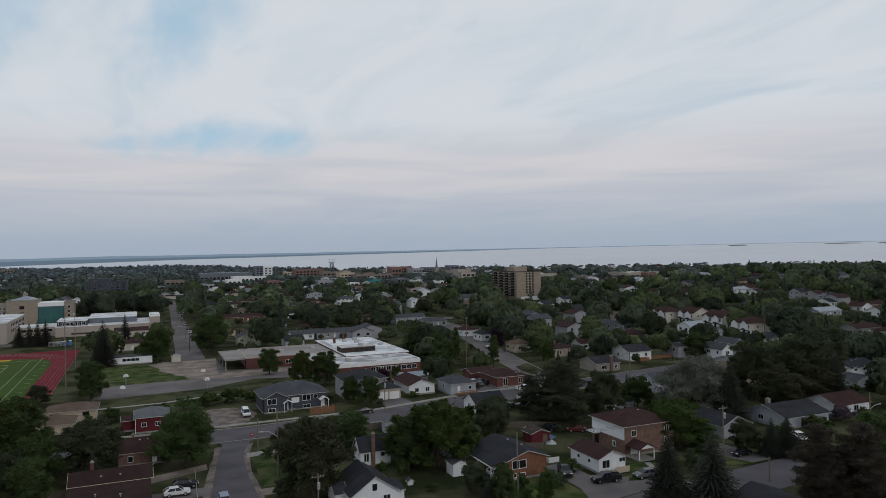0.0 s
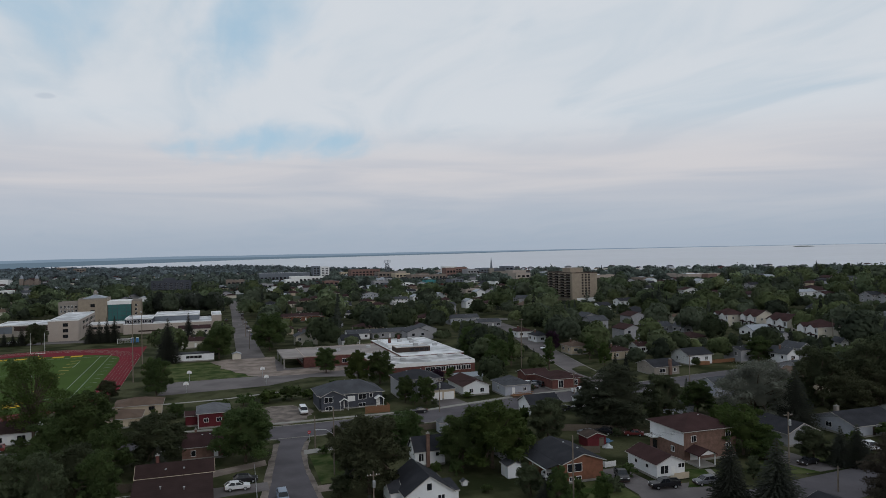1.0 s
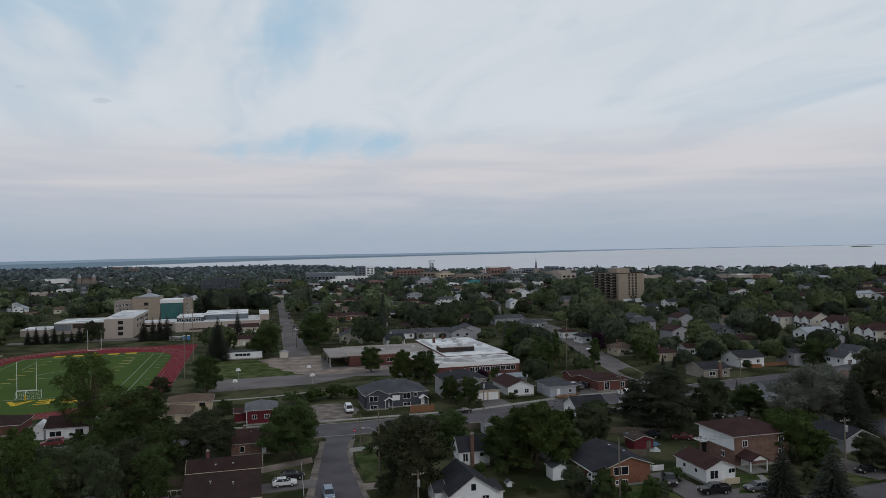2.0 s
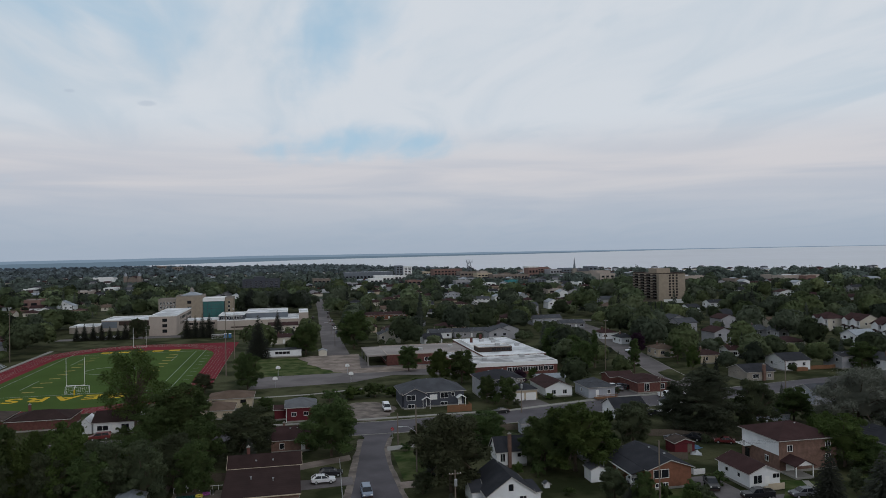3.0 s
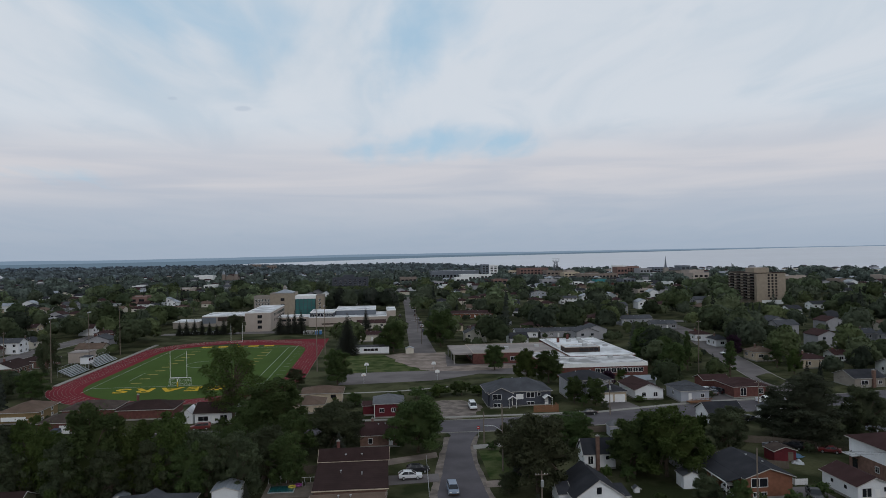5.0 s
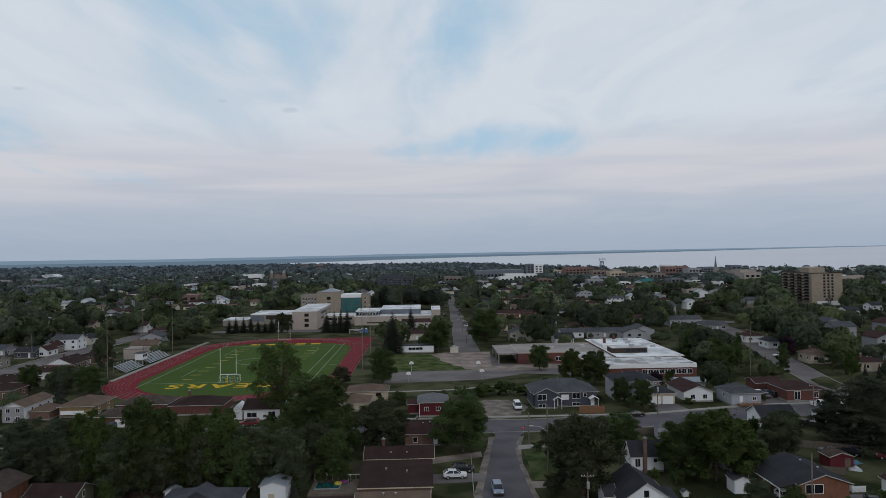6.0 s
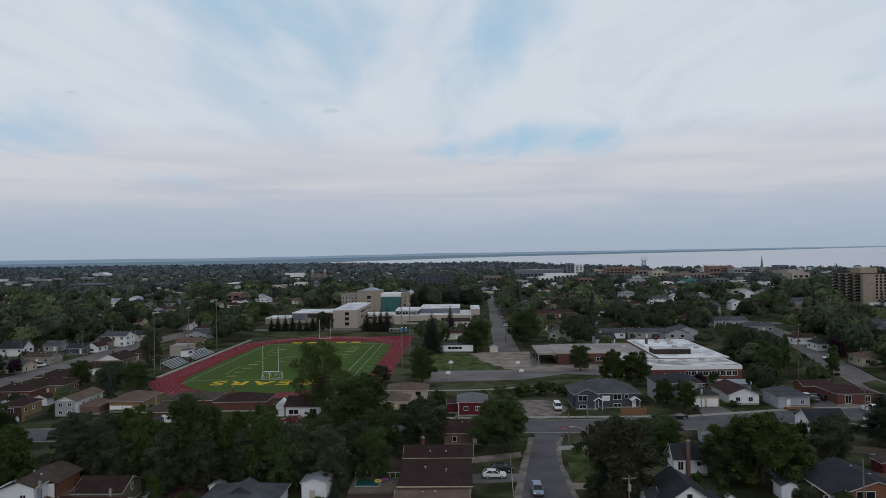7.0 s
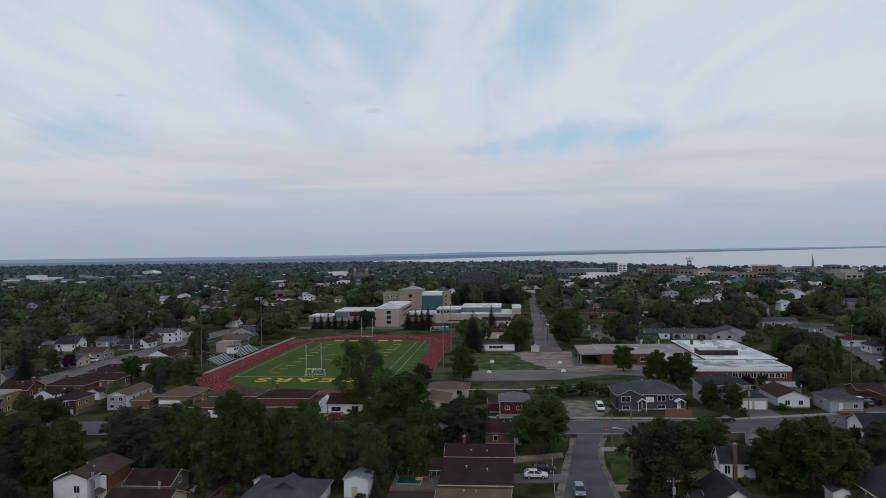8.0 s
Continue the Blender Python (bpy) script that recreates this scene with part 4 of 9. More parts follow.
def block(ob, x0, x1, y0, y1, h, roof, rise, wall, roof_mat, over=0.45, z0=0.0, trim="eave", base=True):
    """One body of a house: walls, roof, white eaves and a concrete footing. roof: x, y (ridge), hip, flat or shed."""
    g = Geo().box(x0, x1, y0, y1, z0, h)
    if roof in "xy":
        gable_ends(g, x0, x1, y0, y1, h, rise, roof)
    part("wall", g, wall, ob)
    if base and z0 == 0:
        part("foundation", Geo().box(x0 - 0.03, x1 + 0.03, y0 - 0.03, y1 + 0.03, -0.1, 0.45), "concrete", ob)
    r = Geo()
    if roof == "hip":
        hip_roof(r, x0, x1, y0, y1, h, rise, over)
    elif roof == "flat":
        r.box(x0 - over, x1 + over, y0 - over, y1 + over, h, h + 0.25)
    elif roof == "shed":
        ring = [(x0 - over, y0 - over, h), (x1 + over, y0 - over, h), (x1 + over, y1 + over, h + rise), (x0 - over, y1 + over, h + rise)]
        r.solid(ring, [(x, y, z + 0.18) for x, y, z in ring])
    else:
        gable_roof(r, x0, x1, y0, y1, h, rise, roof, over)
    part("roof", r, roof_mat, ob)
    e = Geo()
    if roof in "xy":
        run = ((y1 - y0) if roof == "x" else (x1 - x0)) / 2
        lo, top = h - rise / run * over, h + rise
        o = over + 0.03
        if roof == "x":
            m = (y0 + y1) / 2
            for y in (y0 - o, y1 + o):
                e.box(x0 - over, x1 + over, y - 0.05, y + 0.05, lo + 0.02, lo + 0.15)
            for x in (x0 - o, x1 + o):
                for ye in (y0 - over, y1 + over):
                    ring = [(x - 0.04, ye, lo + 0.02), (x + 0.04, ye, lo + 0.02), (x + 0.04, m, top + 0.02), (x - 0.04, m, top + 0.02)]
                    ring = ring if ye < m else ring[::-1]
                    e.solid(ring, [(a, b, c + 0.15) for a, b, c in ring])
        else:
            m = (x0 + x1) / 2
            for x in (x0 - o, x1 + o):
                e.box(x - 0.05, x + 0.05, y0 - over, y1 + over, lo + 0.02, lo + 0.15)
            for y in (y0 - o, y1 + o):
                for xe in (x0 - over, x1 + over):
                    ring = [(xe, y - 0.04, lo + 0.02), (m, y - 0.04, top + 0.02), (m, y + 0.04, top + 0.02), (xe, y + 0.04, lo + 0.02)]
                    ring = ring if xe < m else ring[::-1]
                    e.solid(ring, [(a, b, c + 0.15) for a, b, c in ring])
    else:
        zt = h + (0.0 if roof != "flat" else 0.08)
        o = over + 0.03
        if roof == "shed":
            e.box(x0 - o, x1 + o, y0 - o - 0.04, y0 - o + 0.04, h - 0.03, h + 0.17)
        else:
            e.box(x0 - o, x1 + o, y0 - o, y0 - over + 0.0, zt - 0.02, zt + 0.14).box(x0 - o, x1 + o, y1 + over, y1 + o, zt - 0.02, zt + 0.14)
            e.box(x0 - o, x0 - over, y0 - over, y1 + over, zt - 0.02, zt + 0.14).box(x1 + over, x1 + o, y0 - over, y1 + over, zt - 0.02, zt + 0.14)
    part("eave_trim", e, trim, ob)
    return (x0, x1, y0, y1)


def chimney(ob, x, y, z0, z1, mat="brick_red", w=0.6):
    c = part("chimney", Geo().box(x - w / 2, x + w / 2, y - w / 2, y + w / 2, z0, z1), mat, ob)
    part("cap", Geo().box(x - w / 2 - 0.06, x + w / 2 + 0.06, y - w / 2 - 0.06, y + w / 2 + 0.06, z1, z1 + 0.1).box(x - 0.12, x + 0.12, y - 0.12, y + 0.12, z1 + 0.1, z1 + 0.4), "concrete", c)


def vents(ob, *spots):
    for x, y, z in spots:
        part("roof_vent", Geo().tube((x, y, z - 0.3), (x, y, z + 0.3), 0.08).box(x - 0.18, x + 0.18, y - 0.18, y + 0.18, z + 0.3, z + 0.38), "steel", ob)


def house(x, y, w, d, h, roof, rise, wall, roof_mat, label, over=0.45, turn=0.0, auto="", name="house", category="house", group="", trim="eave", base=True):
    """A plain house with its south-west corner at x, y. auto: the sides that get a usual row of windows."""
    ob = thing(name, pose(x, y, land(x, y), 0, 0, turn), label, category, group)
    BOXES.append((x, x + w, y, y + d))
    body = block(ob, 0, w, 0, d, h, roof, rise, wall, roof_mat, over, trim=trim, base=base)
    for side in auto:
        length = w if side in "sn" else d
        storeys = 2 if h > 4.6 else 1
        for k in range(storeys):
            z = 1.15 + k * 2.7 if storeys == 2 else h - 1.95
            n = max(1, int(length / 3.4))
            for i in range(n):
                u = length * (i + 0.5) / n
                if k == 0 and side == "s" and i == n // 2 and n > 1:
                    door_on(ob, side, u, body, z=0.45)
                else:
                    window_on(ob, (0.9, 1.3, 1.7)[(i + int(w)) % 3], 1.15, side, u, z, body)
    if auto and roof != "flat":
        if int(x + y) % 3:
            chimney(ob, w * 0.3, d * 0.55, h, h + rise + 0.8, ("brick_red", "brick_brown")[int(x) % 2], 0.55)
        vents(ob, (w * 0.62, d * 0.4, h + rise * 0.8), (w * 0.45, d * 0.38, h + rise * 0.76))
    return ob, body


# ---- the houses, street by street ----
def apartment_house():
    ob = thing("apartment_house", pose(94.4, 124.7, 0), "two-storey brown brick apartment house with brown hip roof", "apartment house")
    body = block(ob, 0, 13.2, 0, 12.0, 6.4, "hip", 2.2, "brick_brown", "roof_brown", 0.6)
    part("upper_siding", Geo().box(-0.06, -0.004, 0.1, 11.9, 3.5, 6.35), "white", ob, "white siding over the brick")
    for u, z in ((2.4, 4.2), (11.2, 4.4), (11.2, 1.9)):
        window_on(ob, 1.1, 1.2, "s", u, z, body)
    for u, z in ((8.2, 1.5), (8.2, 4.4), (4.5, 4.4)):
        window_on(ob, 1.0, 1.1, "w", u, z, body)
    door_on(ob, "w", 1.8, body, "glass", 1.5, 2.0, 3.6, "balcony_door")
    door_on(ob, "w", 1.8, body, "glass", 1.5, 2.0, 0.5, "patio_door")
    b = part("balcony", Geo().box(-1.7, -0.07, 8.7, 11.9, 3.25, 3.45), "trim", ob, "white balcony slab")
    part("handrail", Geo().box(-1.7, -1.64, 8.7, 11.9, 4.4, 4.48), "dark_trim", b)
    for k in range(12):
        part("baluster", Geo().box(-1.69, -1.66, 8.75 + k * 0.28, 8.79 + k * 0.28, 3.45, 4.4), "dark_trim", b)
    g = Geo()
    gable_roof(g, 0.4, 4.4, -4.3, -0.05, 2.6, 1.0, "y", 0.3, 0.15)
    p = part("porch_roof", g, "roof_brown", ob)
    part("porch_gable", Geo().solid([(0.4, -4.35, 2.6), (4.4, -4.35, 2.6), (4.4, -4.25, 2.6), (0.4, -4.25, 2.6)], [(2.39, -4.35, 3.55), (2.41, -4.35, 3.55), (2.41, -4.25, 3.55), (2.39, -4.25, 3.55)]), "trim", p, "white gable board")
    for x in (0.5, 4.3):
        part("porch_post", Geo().box(x - 0.08, x + 0.08, -4.25, -4.09, 0, 2.6), "trim", p)
    part("porch_floor", Geo().box(0.4, 4.4, -4.3, -0.05, 0, 0.35), "concrete", ob)
    door_on(ob, "s", 2.4, body, "trim", 1.9, 2.1, 0.4)
    vents(ob, (7.5, 5.0, 8.1), (4, 9, 7.9))


apartment_house()
BOXES += [(93, 109, 119, 138), (61.5, 74.5, 121, 136), (55, 73, 204, 223), (29, 49, 195, 214), (-13, 1, 118, 148), (27, 45, 118, 131)]


def white_bungalow():
    ob, b = house(82.5, 117.4, 6.4, 10.0, 3.0, "y", 1.35, "white", "roof_brown", "small white bungalow with brown shingle roof", 0.4)
    window_on(ob, 1.7, 1.5, "s", 1.7, 1.1, b)
    door_on(ob, "s", 3.7, b)
    window_on(ob, 1.4, 0.8, "s", 5.6, 1.9, b)
    for u in (3.0, 6.8):
        window_on(ob, 0.8, 0.7, "w", u, 1.6, b)
    step_ob = part("landing", Geo().box(2.9, 6.3, -1.5, -0.05, 0.2, 0.5).box(2.9, 6.3, -1.5, -1.44, 0.5, 1.4), "beige", ob, "beige panelled landing")


white_bungalow()


def orange_house():
    ob = thing("house", pose(64.4, 121.8, 0), "orange brick bungalow with charcoal roof and open carport", "house")
    b = block(ob, 0, 8.8, 0, 13.5, 3.9, "y", 1.5, "brick_orange", "roof_dark", 0.5)
    window_on(ob, 3.0, 1.5, "s", 2.6, 2.2, b)
    for u in (1.9, 3.4):
        window_on(ob, 1.0, 0.7, "s", u, 0.5, b)
    ring = [(-3.4, 0.5, 3.05), (-0.5, 0.5, 3.7), (-0.5, 13, 3.7), (-3.4, 13, 3.05)]
    c = part("carport_roof", Geo().solid(ring, [(x, y, z + 0.2) for x, y, z in ring]), "roof_dark", ob)
    part("carport_trim", Geo().box(-3.5, -3.4, 0.4, 13.1, 3.0, 3.2), "trim", c)
    for y in (0.7, 6.5, 12.6):
        part("carport_post", Geo().box(-3.3, -3.15, y - 0.08, y + 0.08, 0, 3.1), "trim", c)
    part("back_wall", Geo().box(-3.3, -0.05, 8.0, 8.2, 0, 3.1), "brick_orange", ob)
    for k in range(5):
        part("stair_tread", Geo().box(9.0, 10.0, 4.0 - k * 0.32, 4.3 - k * 0.32, 0.9 - k * 0.18, 1.0 - k * 0.18), "wood", ob)
    vents(ob, (4.4, 8, 5.4), (6, 5, 4.9))


orange_house()


def shed(x, y, w, d, h, roof, rise, wall, roof_mat, label, door=None, turn=0):
    ob, b = house(x, y, w, d, h, roof, rise, wall, roof_mat, label, 0.2, turn, name="shed", category="shed", base=False)
    if door:
        door_on(ob, door[0], door[1], b, door[2], 1.1, 1.9, 0.1)
    return ob


shed(81.6, 142.2, 4.8, 4.0, 2.3, "y", 0.8, "red_board", "roof_umber", "dark red garden shed with white trim", ("s", 3.6, "wood"))
shed(56.0, 128.8, 3.1, 3.4, 2.4, "y", 0.6, "white", "roof_grey", "small white garden shed", ("w", 1.5, "trim"))
shed(99.8, 175.6, 4.6, 6.5, 2.7, "y", 1.2, "white", "roof_grey", "white garage with a grey roof beside the street", ("s", 2.2, "trim"))
ob, b = house(83.0, 174.5, 9.0, 8.0, 3.0, "x", 2.0, "white", "roof_dark", "white back-street house with a dark gable roof", 0.4)
window_on(ob, 0.9, 1.0, "w", 3.5, 1.3, b)
shed(118.0, 160.0, 6.5, 7.0, 2.2, "x", 0.7, "blue_grey", "roof_grey", "low garage with a blue grey roof")
shed(127.6, 180.2, 4.6, 6.6, 2.4, "y", 1.2, "white", "roof_grey", "white gabled garage beside a drive")
shed(-30.6, 129.0, 4.6, 5.0, 3.3, "y", 0.7, "white", "roof_steel", "white board shed with a pink door", ("s", 2.0, "beige"))
shed(-48.6, 131.5, 2.2, 2.4, 2.0, "y", 0.5, "white", "roof_steel", "narrow white tool shed in a yard")
shed(46.2, 128.0, 1.0, 0.9, 0.75, "y", 0.35, "white", "roof_grey", "tiny white dog house on a lawn")
shed(60.0, 140.5, 4.5, 6.0, 2.6, "y", 0.8, "grey", "roof_dark", "weathered grey shed behind the trees")
shed(54.6, 167.5, 2.7, 2.7, 2.4, "hip", 1.4, "blue_grey", "roof_ash", "small pavilion with a grey hip roof")

ob, b = house(123.0, 126.0, 8.5, 13, 3.0, "y", 1.9, "grey", "roof_dark", "grey bungalow with a dark gable roof")
window_on(ob, 1.2, 1.0, "s", 5.5, 1.4, b)
ob, b = house(142.6, 125.6, 14.6, 13, 2.8, "x", 2.0, "blue_grey", "roof_dark", "long bungalow with charcoal roof and pale gable")
window_on(ob, 2.6, 1.3, "s", 8.5, 1.0, b)
window_on(ob, 1.6, 1.1, "w", 5.5, 1.2, b)
door_on(ob, "s", 5.6, b, "dark_trim")
chimney(ob, 3.5, 8.5, 4.2, 5.6, "stone", 0.9)
ob, b = house(165.0, 129.2, 12, 10, 2.8, "x", 2.0, "white", "roof_brown", "white bungalow with a brown shingle roof")
window_on(ob, 1.6, 1.2, "s", 7.0, 1.1, b)
ob, b = house(207.0, 157.0, 13, 11, 4.8, "x", 1.7, "white", "roof_dark", "white two-storey house with a dark roof", auto="s")
ob, b = house(200.5, 150.0, 8, 6, 2.6, "y", 1.3, "white", "roof_grey", "white gabled annex with one window")
window_on(ob, 1.0, 1.1, "s", 4.0, 1.3, b)
ob, b = house(144.0, 174.5, 12, 8.5, 3.9, "x", 1.5, "blue_grey", "roof_grey", "blue grey two-level house with grey roof")
window_on(ob, 0.9, 1.0, "w", 4.2, 3.0, b)
ob, b = house(149.4, 213.0, 10.4, 10.5, 3.1, "x", 1.8, "stone", "roof_dark", "grey brick bungalow with a tall chimney")
window_on(ob, 2.2, 1.3, "s", 3.4, 1.0, b)
window_on(ob, 1.1, 1.1, "s", 8.6, 1.1, b)
chimney(ob, 6.3, -0.3, 0, 5.6, "brick_brown", 0.9)
ob, b = house(173.7, 225.6, 10.6, 11, 3.8, "x", 2.0, "white", "roof_dark", "white raised bungalow with a charcoal roof")
window_on(ob, 2.6, 1.5, "s", 2.8, 1.6, b)
window_on(ob, 1.2, 1.2, "s", 8.0, 1.8, b)
window_on(ob, 0.9, 1.0, "w", 4.0, 1.8, b)
part("deck", Geo().box(3.6, 8.0, -2.0, -0.05, 0.2, 1.4), "deck", ob, "orange brown wooden deck")
ob, b = house(105.0, 204.5, 11.0, 12.5, 3.4, "hip", 1.6, "brick_red", "roof_brown", "red brick bungalow with white bay windows")
window_on(ob, 1.6, 2.2, "s", 3.0, 0.8, b)
window_on(ob, 1.2, 1.6, "s", 8.5, 1.2, b)
ob, b = house(103.5, 221.0, 8.5, 7.0, 2.6, "x", 1.1, "brick_red", "roof_brown", "low brick garage with brown roof")
ob, b = house(87.0, 201.0, 8.6, 10.5, 3.4, "hip", 2.0, "blue_grey", "roof_grey", "pale blue bungalow with a grey hip roof and deck")
door_on(ob, "s", 2.8, b, z=0.7)
window_on(ob, 1.0, 1.0, "s", 6.6, 1.5, b)
window_on(ob, 0.9, 1.0, "w", 5.0, 1.6, b)
deck = part("deck", Geo().box(1.6, 8.4, -2.4, -0.05, 0.5, 0.65), "deck", ob, "brown wooden deck with railings")
part("handrail", Geo().box(1.6, 8.4, -2.42, -2.36, 1.5, 1.6), "deck", deck)
for k in range(18):
    part("baluster", Geo().box(1.65 + k * 0.39, 1.72 + k * 0.39, -2.42, -2.36, 0, 1.5), "deck", deck)

# north side of the cross street
ob, b = house(75.5, 207.0, 8.6, 14.5, 3.0, "y", 1.7, "white", "roof_brown", "white bungalow with a reddish brown roof")
for u in (2.6, 6.2):
    window_on(ob, 1.2, 1.2, "s", u, 1.0, b)
ob, b = house(80.0, 225.0, 9, 6, 2.6, "x", 0.9, "white", "roof_steel", "white garage with a pale steel roof")


def split_house():
    ob = thing("house", pose(56.0, 208.0, 0), "pale split-level house with dark roof and double garage", "house")
    b = block(ob, 0, 13.5, 3.0, 14, 5.6, "hip", 2.2, "grey", "roof_dark", 0.5)
    f = block(ob, 5.2, 12.6, 1.2, 5, 5.0, "y", 1.5, "grey", "roof_dark", 0.5)
    g = block(ob, 8.3, 16.0, -3.0, 6, 3.1, "hip", 1.5, "beige", "roof_dark", 0.4)
    for u in (2.0, 5.7):
        door_on(ob, "s", u, g, "trim", 3.1, 2.3, 0.05, "garage_door")
    window_on(ob, 2.4, 1.0, "s", 3.7, 4.6, f)
    window_on(ob, 1.7, 1.3, "s", 2.5, 3.4, b)
    window_on(ob, 1.4, 0.9, "s", 2.8, 0.7, b)
    vents(ob, (4, 9, 7.2), (9, 10, 7.4))


split_house()
slab("pavement_5", "grey asphalt car park of the high school", "pavement", [(-128, 422), (-40, 419), (-40, 431), (-128, 431)], "old_asphalt", 0.05)
slab("driveway_1", "grey interlocking brick driveway", "driveway", [(64.5, 193), (74, 193), (72.5, 205), (64.3, 205)], "old_asphalt", 0.05)
slab("driveway_2", "asphalt driveway beside the pale blue bungalow", "driveway", [(97, 199), (106, 201.5), (104, 216), (97.5, 214)], "old_asphalt", 0.05)


def slate_house():
    ob = thing("house", pose(30.3, 202.6, 0), "dark slate blue duplex with grey hip roof and white windows", "house")
    b = block(ob, 0, 18.6, 1.5, 13.2, 4.3, "hip", 2.9, "slate", "roof_grey", 0.6)
    for x0, x1 in ((0.5, 6.8),):
        f = block(ob, x0, x1, 0, 4, 4.3, "y", 1.5, "slate", "roof_grey", 0.5)
        window_on(ob, 2.4, 1.5, "s", 2.0, 2.5, f)
        window_on(ob, 1.9, 0.9, "s", 2.0, 0.4, f)
    window_on(ob, 2.2, 1.5, "s", 12.6, 2.5, b)
    window_on(ob, 2.0, 0.9, "s", 12.6, 0.4, b)
    window_on(ob, 0.9, 1.0, "s", 15.2, 2.9, b)
    door_on(ob, "s", 9.4, b, "trim", 2.2, 1.5, 2.1, "garage_door")
    for x in (6.9, 17.4):
        g = Geo()
        gable_roof(g, x - 1.2, x + 1.2, -0.9, 1.5, 2.6, 0.7, "y", 0.15, 0.12)
        p = part("porch_roof", g, "trim", ob, "white gabled porch roof")
        for s in (-1.05, 1.05):
            part("porch_post", Geo().box(x + s - 0.06, x + s + 0.06, -0.85, -0.73, 0, 2.6), "trim", p)
        door_on(ob, "s", x, b, "trim", 0.95, 2.0, 0.4)
    vents(ob, (6.5, 8.2, 6.7), (8.5, 8.2, 6.9), (11, 8.2, 6.9))


slate_house()


def board_fence(pts, label, mat="wood", h=1.7):
    """A fence of upright boards between posts."""
    ob = thing("fence", pose(pts[0][0], pts[0][1], 0), label, "fence", "garden fences")
    o = Vector(pts[0])
    for a, b in zip(pts, pts[1:]):
        a, b = Vector(a) - o, Vector(b) - o
        n = max(1, int((b - a).length / 2.4))
        ang = math.degrees(math.atan2((b - a).y, (b - a).x))
        bay = (b - a).length / n
        key = ("fence", round(bay, 2), h, mat)
        k = max(6, int(bay / 0.24))
        if key not in WINDOWS:
            WINDOWS[key] = (Geo().box(-bay / k / 2 + 0.01, bay / k / 2 - 0.01, -0.045, -0.02, 0.05, h).data("board", mat), Geo().box(0, bay, -0.02, 0.02, -0.05, 0.05).data("rail", mat),
                            Geo().box(-0.06, 0.06, -0.06, 0.06, -0.3, h + 0.1).data("post", mat))
        board, rail, post = WINDOWS[key]
        for i in range(n):
            p = a + (b - a) * i / n
            m = pose(p.x, p.y, 0, 0, 0, ang)
            part("post", post, mat, ob, at=m)
            for z in (0.35, h - 0.35):
                part("rail", rail, mat, ob, at=m @ pose(0, 0, z))
            for q in range(k):
                part("board", board, mat, ob, at=m @ pose((q + 0.5) * bay / k, 0, 0.03 * (q % 2)))
    return ob


board_fence([(42.0, 195.6), (49, 195.6), (49, 199)], "new orange brown board fence at the street", "deck", 2.0)
board_fence([(78, 160), (88, 156), (97, 150)], "grey board fence between the back yards")
board_fence([(76, 140), (77.5, 128), (80, 128)], "white picket fence beside the drive", "trim", 1.2)
board_fence([(-12.8, 148), (-24, 148), (-24, 141)], "weathered grey board fence round a yard")
board_fence([(50, 172), (60, 172)], "weathered board fence along the street", "wood", 1.5)
board_fence([(184.5, 226), (196, 226)], "red brown board fence", "deck", 1.7)


def barn_red_house():
    ob, b = house(-2.4, 195.4, 7.8, 9.6, 3.9, "hip", 1.6, "red_board", "roof_ash", "dark red house with grey hip roof and white corners", 0.5)
    for u in (2.0, 5.2):
        window_on(ob, 1.1, 0.95, "s", u, 1.7, b)
    for x in (0.0, 7.8):
        part("corner_board", Geo().box(x - 0.08, x + 0.08, -0.05, 0.02, 0, 3.9), "trim", ob)
    door_on(ob, "w", 2.5, b)
    block(ob, -3.2, -0.05, 3.5, 9.0, 2.8, "x", 0.7, "red_board", "roof_brown", 0.3)


barn_red_house()
ob, b = house(-5.5, 166.0, 9.5, 11, 2.9, "x", 1.7, "brick_brown", "roof_brown", "low brown house half hidden by trees", auto="s")
ob, b = house(-24.5, 216.2, 12.0, 9.0, 3.3, "hip", 1.5, "beige", "roof_tan", "beige bungalow with a tan hip roof", 0.6)
for u in (1.6, 9.5):
    window_on(ob, 1.4, 0.9, "s", u, 1.9, b, "dark_trim")
ob, b = house(-26.0, 204.0, 9.0, 9.0, 2.5, "hip", 1.7, "beige", "roof_tan", "beige garage with a tan hip roof", 0.5)


def long_brown_house():
    ob = thing("house", pose(-12.6, 128.0, 0), "long dark brown house with stepped shingle roofs", "house")
    b = block(ob, 0, 13.3, 13.3, 19.2, 4.4, "x", 1.5, "brick_brown", "roof_maroon", 0.4, trim="beige")
    m = block(ob, 0, 13.0, 0, 13.2, 2.9, "shed", 1.25, "brick_brown", "roof_maroon", 0.35, trim="beige")
    chimney(ob, 3.4, 17.4, 4.5, 7.2)
    vents(ob, (5.0, 14.4, 5.0), (8.2, 14.3, 5.0), (4.4, 7.5, 3.9), (8.4, 6.2, 3.8))
    for u in (2.5, 6.5):
        window_on(ob, 1.2, 1.1, "e", u, 1.2, m)


long_brown_house()
ob, b = house(-12.4, 118.6, 12.2, 8.6, 2.4, "x", 1.35, "brick_brown", "roof_tan", "low house with weathered grey brown shingles", 0.4)
vents(ob, (4.5, 3.4, 3.7), (6.6, 3.4, 3.7))
ob, b = house(41.0, 142.6, 6.6, 5.0, 3.3, "x", 2.4, "white", "roof_dark", "white house with a steep dark roof and brick chimney", 0.3)
chimney(ob, 2.7, -0.35, 0, 7.0, "brick_brown", 0.65)
window_on(ob, 1.0, 1.6, "s", 1.3, 1.2, b)
window_on(ob, 0.8, 0.8, "s", 4.9, 2.0, b)


